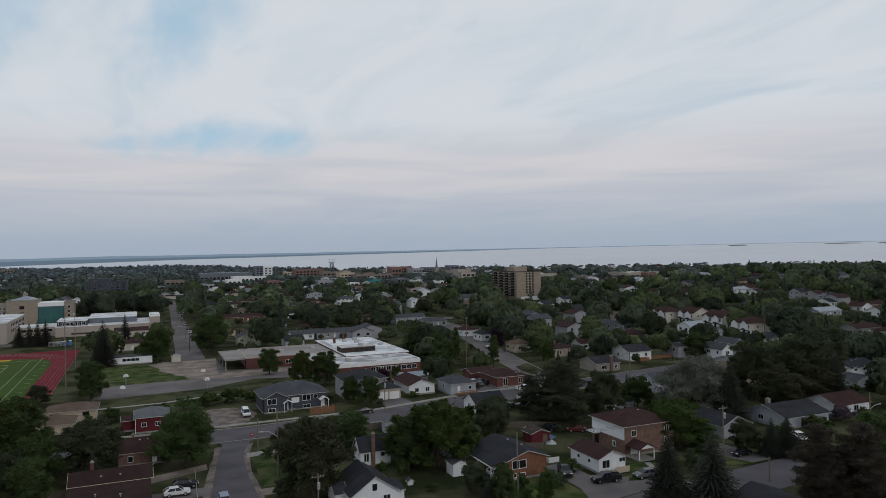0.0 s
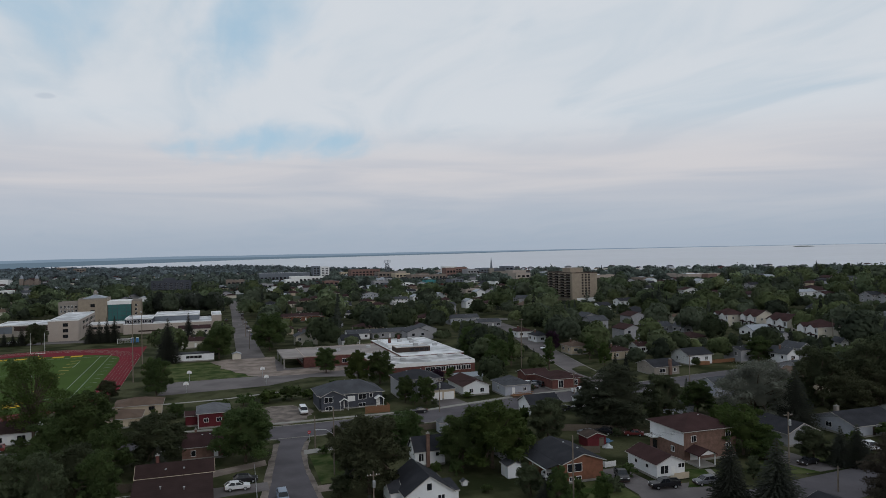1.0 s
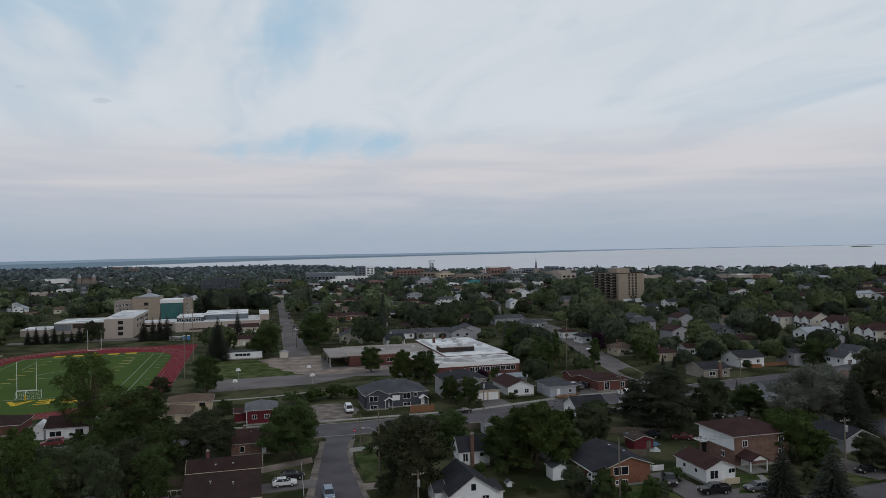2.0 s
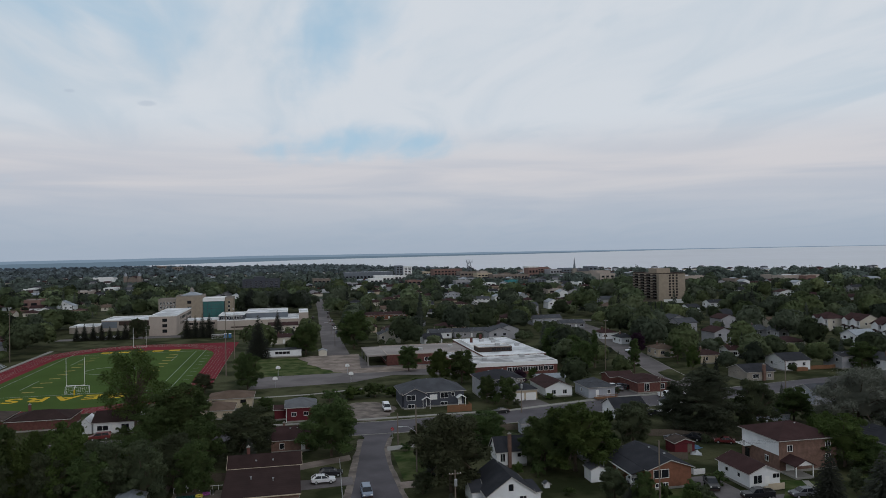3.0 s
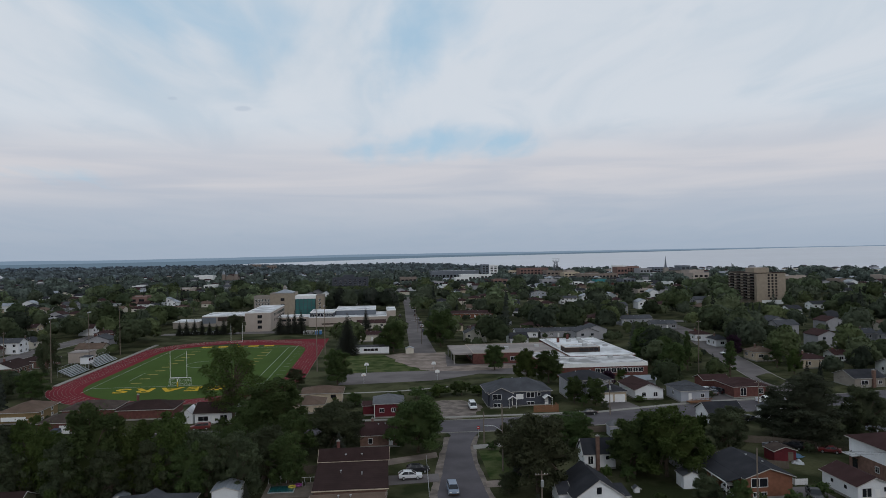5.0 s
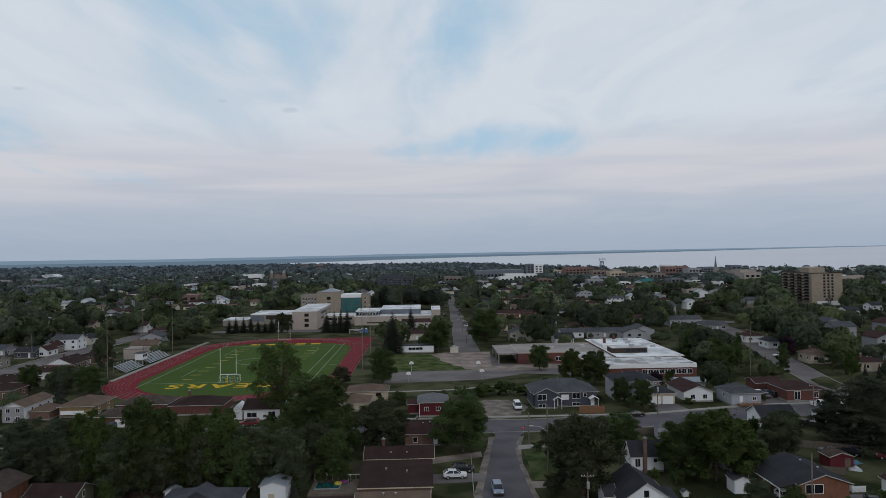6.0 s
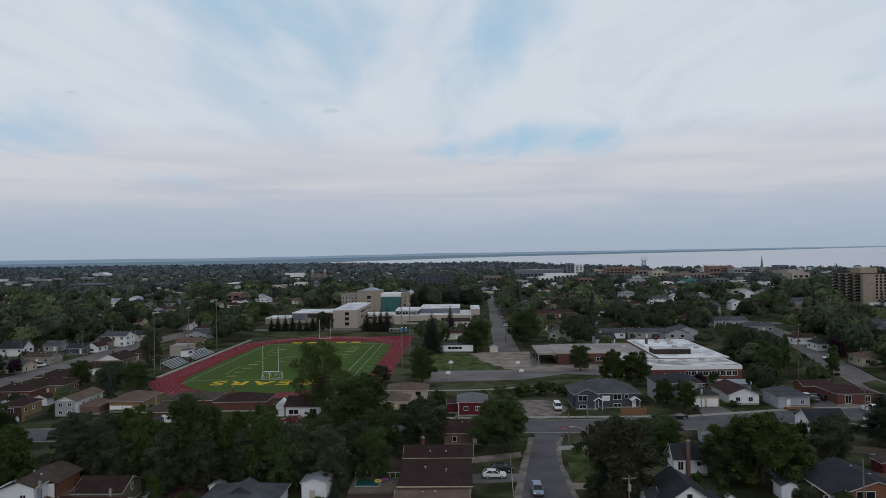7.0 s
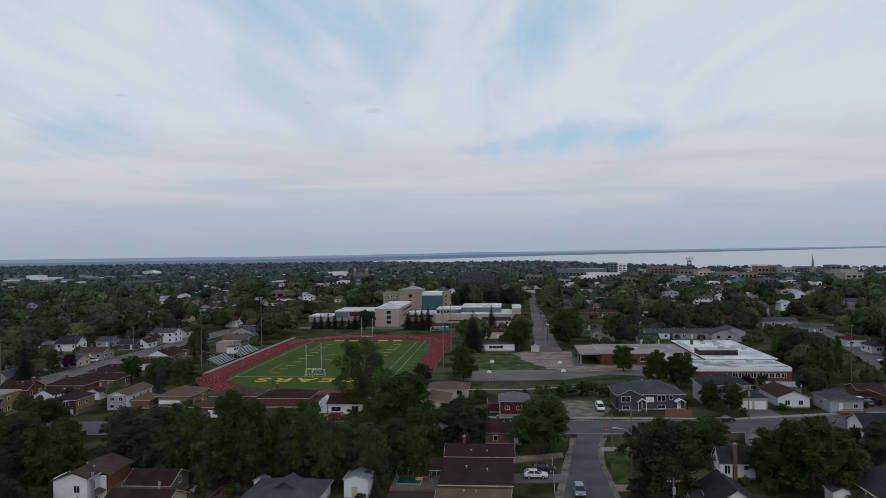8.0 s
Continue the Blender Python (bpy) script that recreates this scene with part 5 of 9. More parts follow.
def gabled_white_house():
    ob = thing("house", pose(32.5, 119.0, 0), "white clapboard house with a steep charcoal gable", "house")
    b = block(ob, 0, 8.5, 0, 11, 2.7, "y", 2.9, "white", "roof_dark", 0.4)
    block(ob, -1.9, 0.0, 3.5, 9.0, 2.3, "x", 1.2, "white", "roof_dark", 0.3)
    block(ob, 8.5, 10.0, 1.0, 6, 2.2, "shed", 0.6, "white", "roof_dark", 0.2)
    window_on(ob, 0.9, 1.2, "s", 4.2, 3.2, b)
    for u in (1.9, 6.4):
        window_on(ob, 1.2, 1.2, "s", u, 1.0, b)
    vents(ob, (4.3, 8.5, 5.7))


gabled_white_house()

# west of the field
ob, b = house(-153.0, 187.0, 9.4, 10.2, 6.2, "flat", 0, "brick_yellow", "roof_gravel", "two-storey yellow brick block with flat roof", 0.25, auto="s")
for u, z in ((2.2, 1.5), (5.4, 1.5), (2.2, 4.2), (5.4, 4.2)):
    window_on(ob, 1.3, 1.1, "e", u, z, b)
ob, b = house(-158.2, 207, 9.6, 8, 4.4, "x", 2.0, "brick_red", "roof_maroon", "red brick house with a tall brick chimney", auto="e")
chimney(ob, 9.9, 3.0, 0, 7.6, "brick_red", 0.9)
shed(-146.6, 207.6, 6.2, 5.6, 2.5, "y", 1.4, "white", "roof_maroon", "white gabled garage between brick houses", ("s", 2.4, "trim"))
shed(-133.5, 213.5, 4.6, 4.4, 2.2, "y", 1.0, "white", "roof_maroon", "small white shed behind a fence")
board_fence([(-122.8, 193.5), (-122.2, 205.0)], "weathered brown board fence beside the yellow house", "wood", 1.5)
ob, b = house(-130.6, 192.3, 7.2, 9.6, 4.3, "hip", 1.3, "brick_yellow", "roof_maroon", "yellow brick bungalow with dark brown balcony front", 0.5)
part("front_panel", Geo().box(-0.1, 7.3, -0.1, -0.01, 0.2, 4.6), "dark_trim", ob, "dark brown panelled front")
for u in (1.6, 4.4):
    window_on(ob, 1.5, 1.2, "s", u, 2.7, (0, 7.2, -0.12, 9.6))
    window_on(ob, 1.5, 1.0, "s", u, 0.5, (0, 7.2, -0.12, 9.6))
door_on(ob, "s", 6.2, (0, 7.2, -0.12, 9.6))
part("balcony", Geo().box(0.0, 7.2, -1.3, -0.13, 2.0, 2.15).box(0.0, 7.2, -1.3, -1.24, 2.15, 2.95), "dark_trim", ob, "dark brown timber balcony")
for u in (2.0, 5.5):
    window_on(ob, 0.9, 0.9, "e", u, 2.6, b)
ob, b = house(-117.9, 199.2, 6.0, 15, 4.3, "y", 1.2, "white", "roof_tan", "white two-storey house with a grey brick front", 0.5)
part("brick_front", Geo().box(0.05, 5.9, -0.1, -0.01, 0, 4.3), "grey", ob, "grey brick front wall")
for u in (1.6, 4.3):
    for z in (0.6, 2.8):
        window_on(ob, 1.1, 1.0, "s", u, z, (0, 6, -0.12, 15))
for u in (4.0, 8.0, 12.5):
    window_on(ob, 0.9, 1.0, "e", u, 2.4, b)
ob, b = house(-111.5, 201.2, 5.4, 7.2, 2.5, "hip", 1.5, "brick_brown", "roof_tan", "brown garage with a tan hip roof")
ob, b = house(-104.5, 203.5, 9.8, 12.5, 3.2, "hip", 1.8, "brick_yellow", "roof_tan", "yellow brick house with white balcony and hip roof", 0.6)
part("balcony", Geo().box(1.0, 7.5, -1.4, -0.02, 1.2, 1.4).box(1.0, 7.5, -1.4, -1.3, 1.4, 2.3), "trim", ob, "white balcony across the front")
for u in (3.0, 9.0):
    window_on(ob, 1.0, 0.9, "e", u, 2.0, b)
    window_on(ob, 1.0, 0.7, "e", u, 0.5, b)
ob, b = house(-88.5, 190.8, 10.5, 9, 2.8, "hip", 1.5, "brick_red", "roof_umber", "red brick house with a white garage door")
door_on(ob, "s", 6.4, b, "trim", 2.6, 2.1, 0.05, "garage_door")
ob, b = house(-89.0, 205.5, 14, 10.5, 2.9, "hip", 1.7, "brick_red", "roof_umber", "brick bungalow with a broad grey brown hip roof")
ob, b = house(-73.5, 203.5, 15, 10.5, 2.8, "hip", 1.7, "brick_red", "roof_maroon", "brick bungalow with a broad brown hip roof")
chimney(ob, 3, 8, 3.5, 5.6)
ob, b = house(-50.5, 195.5, 10.4, 9.5, 3.1, "x", 1.9, "white", "roof_maroon", "white bungalow with a dark brown roof and bay windows")
window_on(ob, 2.6, 1.2, "s", 2.2, 1.0, b)
window_on(ob, 1.8, 1.4, "s", 7.6, 1.0, b)
door_on(ob, "s", 5.0, b)
shed(-54.5, 197.0, 3.2, 6.5, 2.4, "y", 1.4, "white", "roof_white", "white steep little shed beside the bungalow")
ob, b = house(-150.6, 219.5, 12.6, 8.5, 3.3, "hip", 1.9, "brick_red", "roof_maroon", "red brick bungalow with a broad brown roof", auto="s")
ob, b = house(-147.0, 229.5, 14, 9.5, 3.3, "hip", 2.0, "brick_brown", "roof_maroon", "brown brick bungalow with a broad roof", auto="se")
ob, b = house(-153.0, 246.5, 15, 10, 3.2, "hip", 1.9, "brick_brown", "roof_maroon", "low brick bungalow with a dark hip roof", auto="se")
ob, b = house(-149.0, 268.0, 10.3, 8.5, 3.0, "x", 1.3, "white", "roof_maroon", "white bungalow with a brown roof", auto="s")
ob, b = house(-152.5, 287.0, 10.5, 14.5, 3.0, "y", 2.3, "brick_brown", "roof_maroon", "long brick house with a white gable end", auto="se")
part("gable_panel", Geo().solid([(0.1, -0.12, 3.0), (10.4, -0.12, 3.0), (10.4, -0.01, 3.0), (0.1, -0.01, 3.0)], [(5.2, -0.12, 5.15), (5.3, -0.12, 5.15), (5.3, -0.01, 5.15), (5.2, -0.01, 5.15)]), "white", ob, "white boarded gable")
ob, b = house(-150.0, 306.0, 12, 12, 3.2, "hip", 1.8, "brick_brown", "roof_maroon", "brick bungalow with a brown hip roof", auto="se")

# bottom left yards
def stucco_house():
    """Ridge along y; the brick end stands forward of the white part."""
    ob = thing("house", pose(-77.2, 115.4, 0), "two-storey house with white stucco, brick end and brown roof", "house")
    white = Geo().box(-3.9, 2.5, 4.2, 8.1, 0, 5.7)
    white.face((-3.9, 4.2, 5.7), (2.5, 4.2, 5.7), (2.5, 4.2, 5.8), (0, 4.2, 6.75))
    part("wall", white, "white", ob, "white stucco wall")
    part("recess_wall", Geo().box(2.5, 3.85, 8.06, 8.14, 0, 5.2), "white", ob)
    brick = Geo().box(-3.9, 3.9, 8.15, 16.1, 0, 5.25)
    brick.face((3.9, 16.1, 5.25), (-3.9, 16.1, 5.25), (0, 16.1, 6.75))
    part("brick_wall", brick, "brick_orange", ob)
    r = Geo()
    for x, z, y0, y1 in ((4.45, 5.2, 7.8, 16.6), (3.0, 5.73, 3.7, 7.8)):
        low = [(0, y0, 6.8), (x, y0, z), (x, y1, z), (0, y1, 6.8)]
        r.solid(low, [(a, b, c + 0.18) for a, b, c in low])
    low = [(-4.45, 3.7, 5.2), (0, 3.7, 6.8), (0, 16.6, 6.8), (-4.45, 16.6, 5.2)]
    r.solid(low, [(a, b, c + 0.18) for a, b, c in low])
    part("roof", r, "roof_umber", ob, "brown shingle roof")
    part("gutter", Geo().box(4.45, 4.55, 7.8, 16.6, 5.14, 5.36), "roof_tan", ob)
    part("gutter", Geo().box(3.0, 3.1, 3.7, 7.8, 5.67, 5.89), "beige", ob)
    part("corner_board", Geo().box(3.86, 3.96, 8.0, 8.16, 0, 5.2), "dark_trim", ob)
    window_on(ob, 0.7, 1.5, "e", 1.9, 3.3, (-3.9, 2.52, 4.2, 8))
    window_on(ob, 0.9, 1.0, "e", 2.6, 0.8, (-3.9, 2.52, 4.2, 8))
    window_on(ob, 1.0, 1.2, "s", 4.5, 3.3, (-3.9, 2.5, 4.18, 8))
    awning = [(2.5, 5.9, 3.0), (3.8, 5.9, 2.55), (3.8, 8.0, 2.55), (2.5, 8.0, 3.0)]
    part("awning", Geo().solid(awning, [(a, b, c + 0.14) for a, b, c in awning]), "roof_tan", ob)
    part("flue", Geo().tube((2.95, 5.2, 0), (2.95, 5.2, 6.6), 0.26), "roof_steel", ob, "tall pale metal flue pipe")
    vents(ob, (-1.2, 5.0, 6.5), (-1.0, 10.0, 6.6), (1.2, 8.5, 6.5))
    d = part("deck", Geo().box(3.95, 6.6, 9.5, 15.5, 2.5, 2.65), "wood", ob, "raised wooden deck")
    for y in (9.6, 12.5, 15.4):
        part("deck_post", Geo().box(6.4, 6.55, y - 0.08, y + 0.08, 0, 3.6), "wood", d)
    for k in range(20):
        part("baluster", Geo().box(6.5, 6.54, 9.6 + k * 0.3, 9.66 + k * 0.3, 2.65, 3.5), "wood", d)
    part("deck_rail", Geo().box(3.95, 6.6, 9.48, 9.54, 3.5, 3.6).box(6.54, 6.6, 9.5, 15.5, 3.5, 3.6), "wood", d)


stucco_house()
ob, b = house(-71.0, 125.4, 8.6, 8.0, 2.9, "x", 1.7, "olive", "roof_maroon", "olive green cottage with a dark maroon roof", 0.4)
window_on(ob, 0.7, 1.1, "e", 4.2, 2.2, b)
ob, b = house(-68.5, 112.5, 11.0, 9.5, 2.8, "x", 2.0, "beige", "roof_maroon", "house with a dark maroon gable roof", 0.4)
window_on(ob, 0.8, 1.2, "e", 4.4, 2.6, b)
chimney(ob, 8.0, 5.5, 4.0, 5.7, "steel", 0.35)
ob, b = house(-46.5, 119.0, 13.0, 11.5, 2.5, "hip", 2.2, "white", "roof_grey", "white cottage under a broad slate grey roof", 0.5)
g = Geo()
gable_roof(g, 4.6, 9.2, 3.0, 8.0, 3.6, 1.3, "y", 0.25)
gb = part("dormer", g, "roof_grey", ob)
e = Geo().box(4.7, 9.1, 3.1, 7.5, 2.8, 3.65)
gable_ends(e, 4.7, 9.1, 3.1, 7.5, 3.6, 1.3, "y")
part("dormer_wall", e, "roof_grey", gb)
slab("vegetable_bed", "dark tilled vegetable bed with furrows", "garden bed", [(-59.5, 120), (-49, 120), (-50, 138), (-58.5, 138)], "soil", 0.08)
for k in range(5):
    part("furrow", Geo().box(-58.6 + k * 1.5, -58.1 + k * 1.5, 122, 136.5, 0.0, 0.24), "soil", bpy.data.objects["vegetable_bed"])


def pool():
    ob = thing("swimming_pool", pose(-22.5, 131.5, 0), "small raised pool with turquoise water in a wooden deck", "swimming pool")
    part("deck", Geo().box(0, 9.3, 0, 8.5, 0, 0.9), "wood", ob)
    part("basin", Geo().box(0.8, 5.6, 2.6, 6.2, 0.9, 1.05), "steel", ob)
    part("water", Geo().box(0.95, 5.45, 2.75, 6.05, 1.05, 1.1), paint("pool water", (0.018, 0.085, 0.09), 0.1, 0.0), ob)
    part("lower_deck", Geo().box(0, 9.3, -4.0, -0.05, 0, 0.5), "dark_trim", ob)
    ring = Geo()
    for i in range(16):
        a, b = 2 * math.pi * i / 16, 2 * math.pi * (i + 1) / 16
        ring.tube((5.0 + 0.6 * math.cos(a), 5.2 + 0.6 * math.sin(a), 1.2), (5.0 + 0.6 * math.cos(b), 5.2 + 0.6 * math.sin(b), 1.2), 0.16, n=6)
    fl = part("swim_ring", ring, paint("yellow vinyl", (0.55, 0.45, 0.05), 0.4, 0.0), None)
    fl.matrix_basis = pose(-22.5, 131.5, 0)
    tagged(fl, "yellow inflatable swim ring floating in the pool", "swim ring")
    fl = part("swim_ring", ring, paint("purple vinyl", (0.25, 0.04, 0.22), 0.4, 0.0), None)
    fl.matrix_basis = pose(-21.4, 132.3, 0.02)
    tagged(fl, "purple inflatable swim ring at the pool's edge", "swim ring")
    for k in range(9):
        part("rail_post", Geo().box(0.03 + k * 1.15, 0.09 + k * 1.15, 8.4, 8.46, 0.9, 1.8), "trim", ob)
    part("hand_rail", Geo().box(0, 9.3, 8.4, 8.46, 1.8, 1.86), "trim", ob)
    for x in (6.9, 7.4):
        part("ladder_rail", Geo().pipe([Vector((x, 6.0, 0.9)), Vector((x, 6.0, 1.8)), Vector((x, 5.4, 1.8)), Vector((x, 5.4, 1.0))], 0.04, 5), "steel", ob)
    sofa = thing("garden_bench", pose(-21.0, 144.0, 0), "white garden bench beside the fence", "bench")
    part("seat", Geo().box(0, 1.8, 0, 0.6, 0.4, 0.5), "trim", sofa)
    part("backrest", Geo().box(0, 1.8, 0.55, 0.62, 0.5, 0.95), "trim", sofa)
    for x in (0.1, 1.7):
        part("leg", Geo().box(x - 0.05, x + 0.05, 0.05, 0.55, 0, 0.4), "trim", sofa)


pool()



def junk(x, y, mat, label, seed, name="tarpaulin"):
    """A crumpled sheet or heap lying on the ground."""
    rr = random.Random(seed)
    g, n = Geo(), 7
    top = [[(i * 0.4 - 1.2, j * 0.4 - 1.2, 0.05 + max(0, 0.9 - 0.11 * ((i - 3) ** 2 + (j - 3) ** 2)) * rr.uniform(0.5, 1.0)) for j in range(n)] for i in range(n)]
    for i in range(n - 1):
        for j in range(n - 1):
            a, b, c, d = top[i][j], top[i + 1][j], top[i + 1][j + 1], top[i][j + 1]
            g.face(a, b, c, d)
    ob = part(name, g, mat)
    ob.matrix_basis = pose(x, y, 0.02, 0, 0, rr.uniform(0, 90))
    tagged(ob, label, name.replace("_", " "))


BLUE_SHEET = paint("blue sheet", (0.05, 0.12, 0.2), 0.6, 0.0)
junk(-60.8, 134.5, BLUE_SHEET, "crumpled blue tarpaulin beside the vegetable bed", 1)
junk(-60.0, 131.8, "steel", "grey plastic sheet beside the vegetable bed", 2)
for k in range(3):
    bin_ = thing("waste_bin", pose(-2.6 + k * 1.1 - 1.6, 206.5, 0), "white plastic storage tank behind the red house", "tank", "tanks")
    part("tank_body", Geo().tube((0, 0, 0), (0, 0, 1.7), 0.5, 0.5, 12), "trim", bin_)
    part("tank_lid", Geo().tube((0, 0, 1.7), (0, 0, 1.85), 0.52, 0.3, 12), "grey", bin_)

ob, b = house(90.0, 77.0, 9.6, 13.6, 2.9, "y", 1.7, "slate", "roof_dark", "low house with a charcoal roof beside the street", 0.4)
# ---- large buildings ----
TALL = []   # footprints of large buildings and the height above which the camera should see them
def flat_block(ob, x0, x1, y0, y1, z0, z1, wall, roof_mat, parapet=0.5, trim="trim"):
    part("wall", Geo().box(x0, x1, y0, y1, z0, z1), wall, ob)
    part("roof", Geo().box(x0 + 0.3, x1 - 0.3, y0 + 0.3, y1 - 0.3, z1 + 0.004, z1 + 0.12), roof_mat, ob)
    g = Geo().box(x0 - 0.05, x1 + 0.05, y0 - 0.05, y0 + 0.3, z1, z1 + parapet).box(x0 - 0.05, x1 + 0.05, y1 - 0.3, y1 + 0.05, z1, z1 + parapet)
    g.box(x0 - 0.05, x0 + 0.3, y0 + 0.3, y1 - 0.3, z1, z1 + parapet).box(x1 - 0.3, x1 + 0.05, y0 + 0.3, y1 - 0.3, z1, z1 + parapet)
    part("parapet", g, trim, ob)
    return (x0, x1, y0, y1)


def strip_windows(ob, body, side, z, h, u0, u1, n, frame_mat="trim", w=None):
    for i in range(n):
        u = u0 + (u1 - u0) * (i + 0.5) / n
        window_on(ob, w or (u1 - u0) / n * 0.8, h, side, u, z, body, frame_mat)


def primary_school():
    ob = thing("school", pose(0, 0, 0), "low red brick school with grey and white flat roofs", "school")
    a = flat_block(ob, 36.5, 74, 284, 312, 0, 4.2, "brick_red", "roof_gravel", 0.35, "pale_panel")
    part("canopy", Geo().box(28.5, 36.5, 285, 311, 3.8, 4.4), "roof_gravel", ob, "flat canopy over the entrance")
    for x, y in ((28.9, 285.6), (28.9, 297), (28.9, 310.5)):
        part("canopy_post", Geo().box(x - 0.2, x + 0.2, y - 0.2, y + 0.2, 0, 3.8), "concrete", ob)
    b = flat_block(ob, 62, 95.5, 249, 265, 0, 4.4, "brick_red", "roof_dirty", 0.3)
    c = flat_block(ob, 71.5, 97, 265.2, 319, 0, 4.9, "brick_red", "roof_white", 0.3)
    flat_block(ob, 58, 71.3, 265.2, 283.8, 0, 4.3, "brick_red", "roof_dirty", 0.25, "pale_panel")
    d = flat_block(ob, 72.0, 86.0, 274.6, 282, 5.03, 6.9, "dark_trim", "roof_white", 0.2, "pale_panel")
    strip_windows(ob, d, "s", 5.5, 1.0, 5.5, 13.5, 4, "dark_trim")
    flat_block(ob, 72.5, 88, 290, 311, 5.03, 6.0, "trim", "roof_white", 0.25)
    strip_windows(ob, b, "s", 1.2, 1.5, 14, 32, 9)
    strip_windows(ob, a, "s", 1.3, 1.4, 15, 36, 8)
    strip_windows(ob, a, "w", 1.3, 1.6, 4, 24, 6)
    part("white_band", Geo().box(61.9, 95.6, 248.93, 248.99, 3.3, 4.4), "trim", ob)
    for x, y, z in ((45, 300, 4.3), (52, 295, 4.3), (66, 300, 4.3), (80, 300, 6.1), (86, 305, 6.1), (84, 295, 6.1), (86, 262, 4.5), (81, 278.5, 7.0), (70, 258, 4.5), (93, 290, 5.0)):
        part("roof_unit", Geo().box(x - 0.9, x + 0.9, y - 0.7, y + 0.7, z, z + 1.0), "steel", ob)
    for x, y in ((75, 298), (82, 309)):
        part("roof_stack", Geo().box(x - 0.5, x + 0.5, y - 0.5, y + 0.5, 6.1, 8.1), "brick_red", ob)


primary_school()


def high_school():
    ob = thing("high_school", pose(0, 0, 0), "pale concrete high school with older stone wing", "school")
    a = flat_block(ob, -81.5, -66.5, 432, 494, 0, 11.0, "pale_panel", "roof_white", 0.5)
    for z in (1.8, 4.9, 8.0):
        window_on(ob, 2.4, 1.7, "s", 8.6, z, a, "dark_trim")
    for z in (4.9, 8.0):
        strip_windows(ob, a, "e", z, 1.5, 14, 60, 9, "dark_trim", 2.6)
    b = flat_block(ob, -116, -81.7, 470, 500, 0, 6.4, "stone", "roof_white", 0.5)
    strip_windows(ob, b, "s", 3.2, 2.2, 12, 33, 6, "dark_trim")
    part("upper_band", Geo().box(-106, -82, 469.93, 469.99, 3.4, 5.9), "dark_trim", ob, "dark glazed band under the roof")
    part("glass_corner", Geo().box(-115.9, -107, 469.93, 469.99, 2.0, 5.8), "town_slate", ob, "grey glazed entrance corner")
    c = flat_block(ob, -132, -116.2, 462, 482, 0, 3.8, "stone", "roof_white", 0.4)
    d = flat_block(ob, -46, 3, 452, 486, 0, 5.6, "pale_panel", "roof_white", 0.5)
    part("dark_band", Geo().box(-38, 3.1, 451.93, 451.99, 1.2, 2.0), "dark_trim", ob, "dark strip of windows")
    d2 = flat_block(ob, -30, -4, 466, 498, 5.7, 8.8, "town_slate", "roof_white", 0.5)
    hall = flat_block(ob, -45.5, -30.2, 456, 480, 5.7, 8.4, "slate", "roof_white", 0.5)
    strip_windows(ob, hall, "s", 6.2, 1.6, 0.6, 14.6, 7, "trim")
    flat_block(ob, 3.2, 9, 462, 490, 0, 8.4, "pale_panel", "roof_white", 0.5)
    e = flat_block(ob, -66.3, -46.2, 462, 480, 0, 5.4, "pale_panel", "roof_white", 0.5)
    strip_windows(ob, e, "s", 3.0, 1.2, 2, 18, 5, "dark_trim")
    # older wing behind
    f = flat_block(ob, -94.5, -82.2, 536, 552, 0, 14.6, "stone", "roof_gravel", 0.8, "stone")
    h = flat_block(ob, -82, -64, 532, 552, 0, 16.8, "brick_tan", "roof_gravel", 0.8, "stone")
    i = flat_block(ob, -48.8, -43.2, 534, 550, 0, 14.8, "brick_tan", "roof_gravel", 0.8, "stone")
    for z in (5.5, 8.4, 11.3):
        strip_windows(ob, f, "s", z, 1.7, 0.6, 11.8, 5, "trim", 1.1)
        window_on(ob, 1.4, 1.6, "s", 2.8, z, i, "trim")
    for z in (7.6, 11.8):
        window_on(ob, 2.6, 2.0, "s", 9.0, z, h, "dark_trim")
    part("glass_hall", Geo().box(-63.8, -49, 532, 550, 0, 13.0), "green_glass", ob, "green glazed stair hall")
    part("glass_hall_roof", Geo().box(-63.9, -48.9, 531.6, 550.4, 13.0, 15.4), "trim", ob, "white roof box of the glazed hall")
    for k in range(6):
        part("mullion", Geo().box(-63.6 + k * 2.9, -63.45 + k * 2.9, 531.85, 532.0, 0, 13.0), "slate", ob)
    for k in range(4):
        part("transom", Geo().box(-63.8, -49, 531.87, 531.99, 2.6 + k * 2.6, 2.72 + k * 2.6), "slate", ob)
    cap = Geo()
    hip_roof(cap, -79, -66, 534, 550, 17.5, 2.4, 0.3)
    part("hip_cap", cap, "roof_steel", ob, "pale green metal hip roof")
    part("lantern", Geo().tube((-72.5, 542, 19.5), (-72.5, 542, 21.8), 1.4, 1.2, 8).tube((-72.5, 542, 21.8), (-72.5, 542, 23.2), 1.2, 0.1, 8), "stone", ob)


high_school()


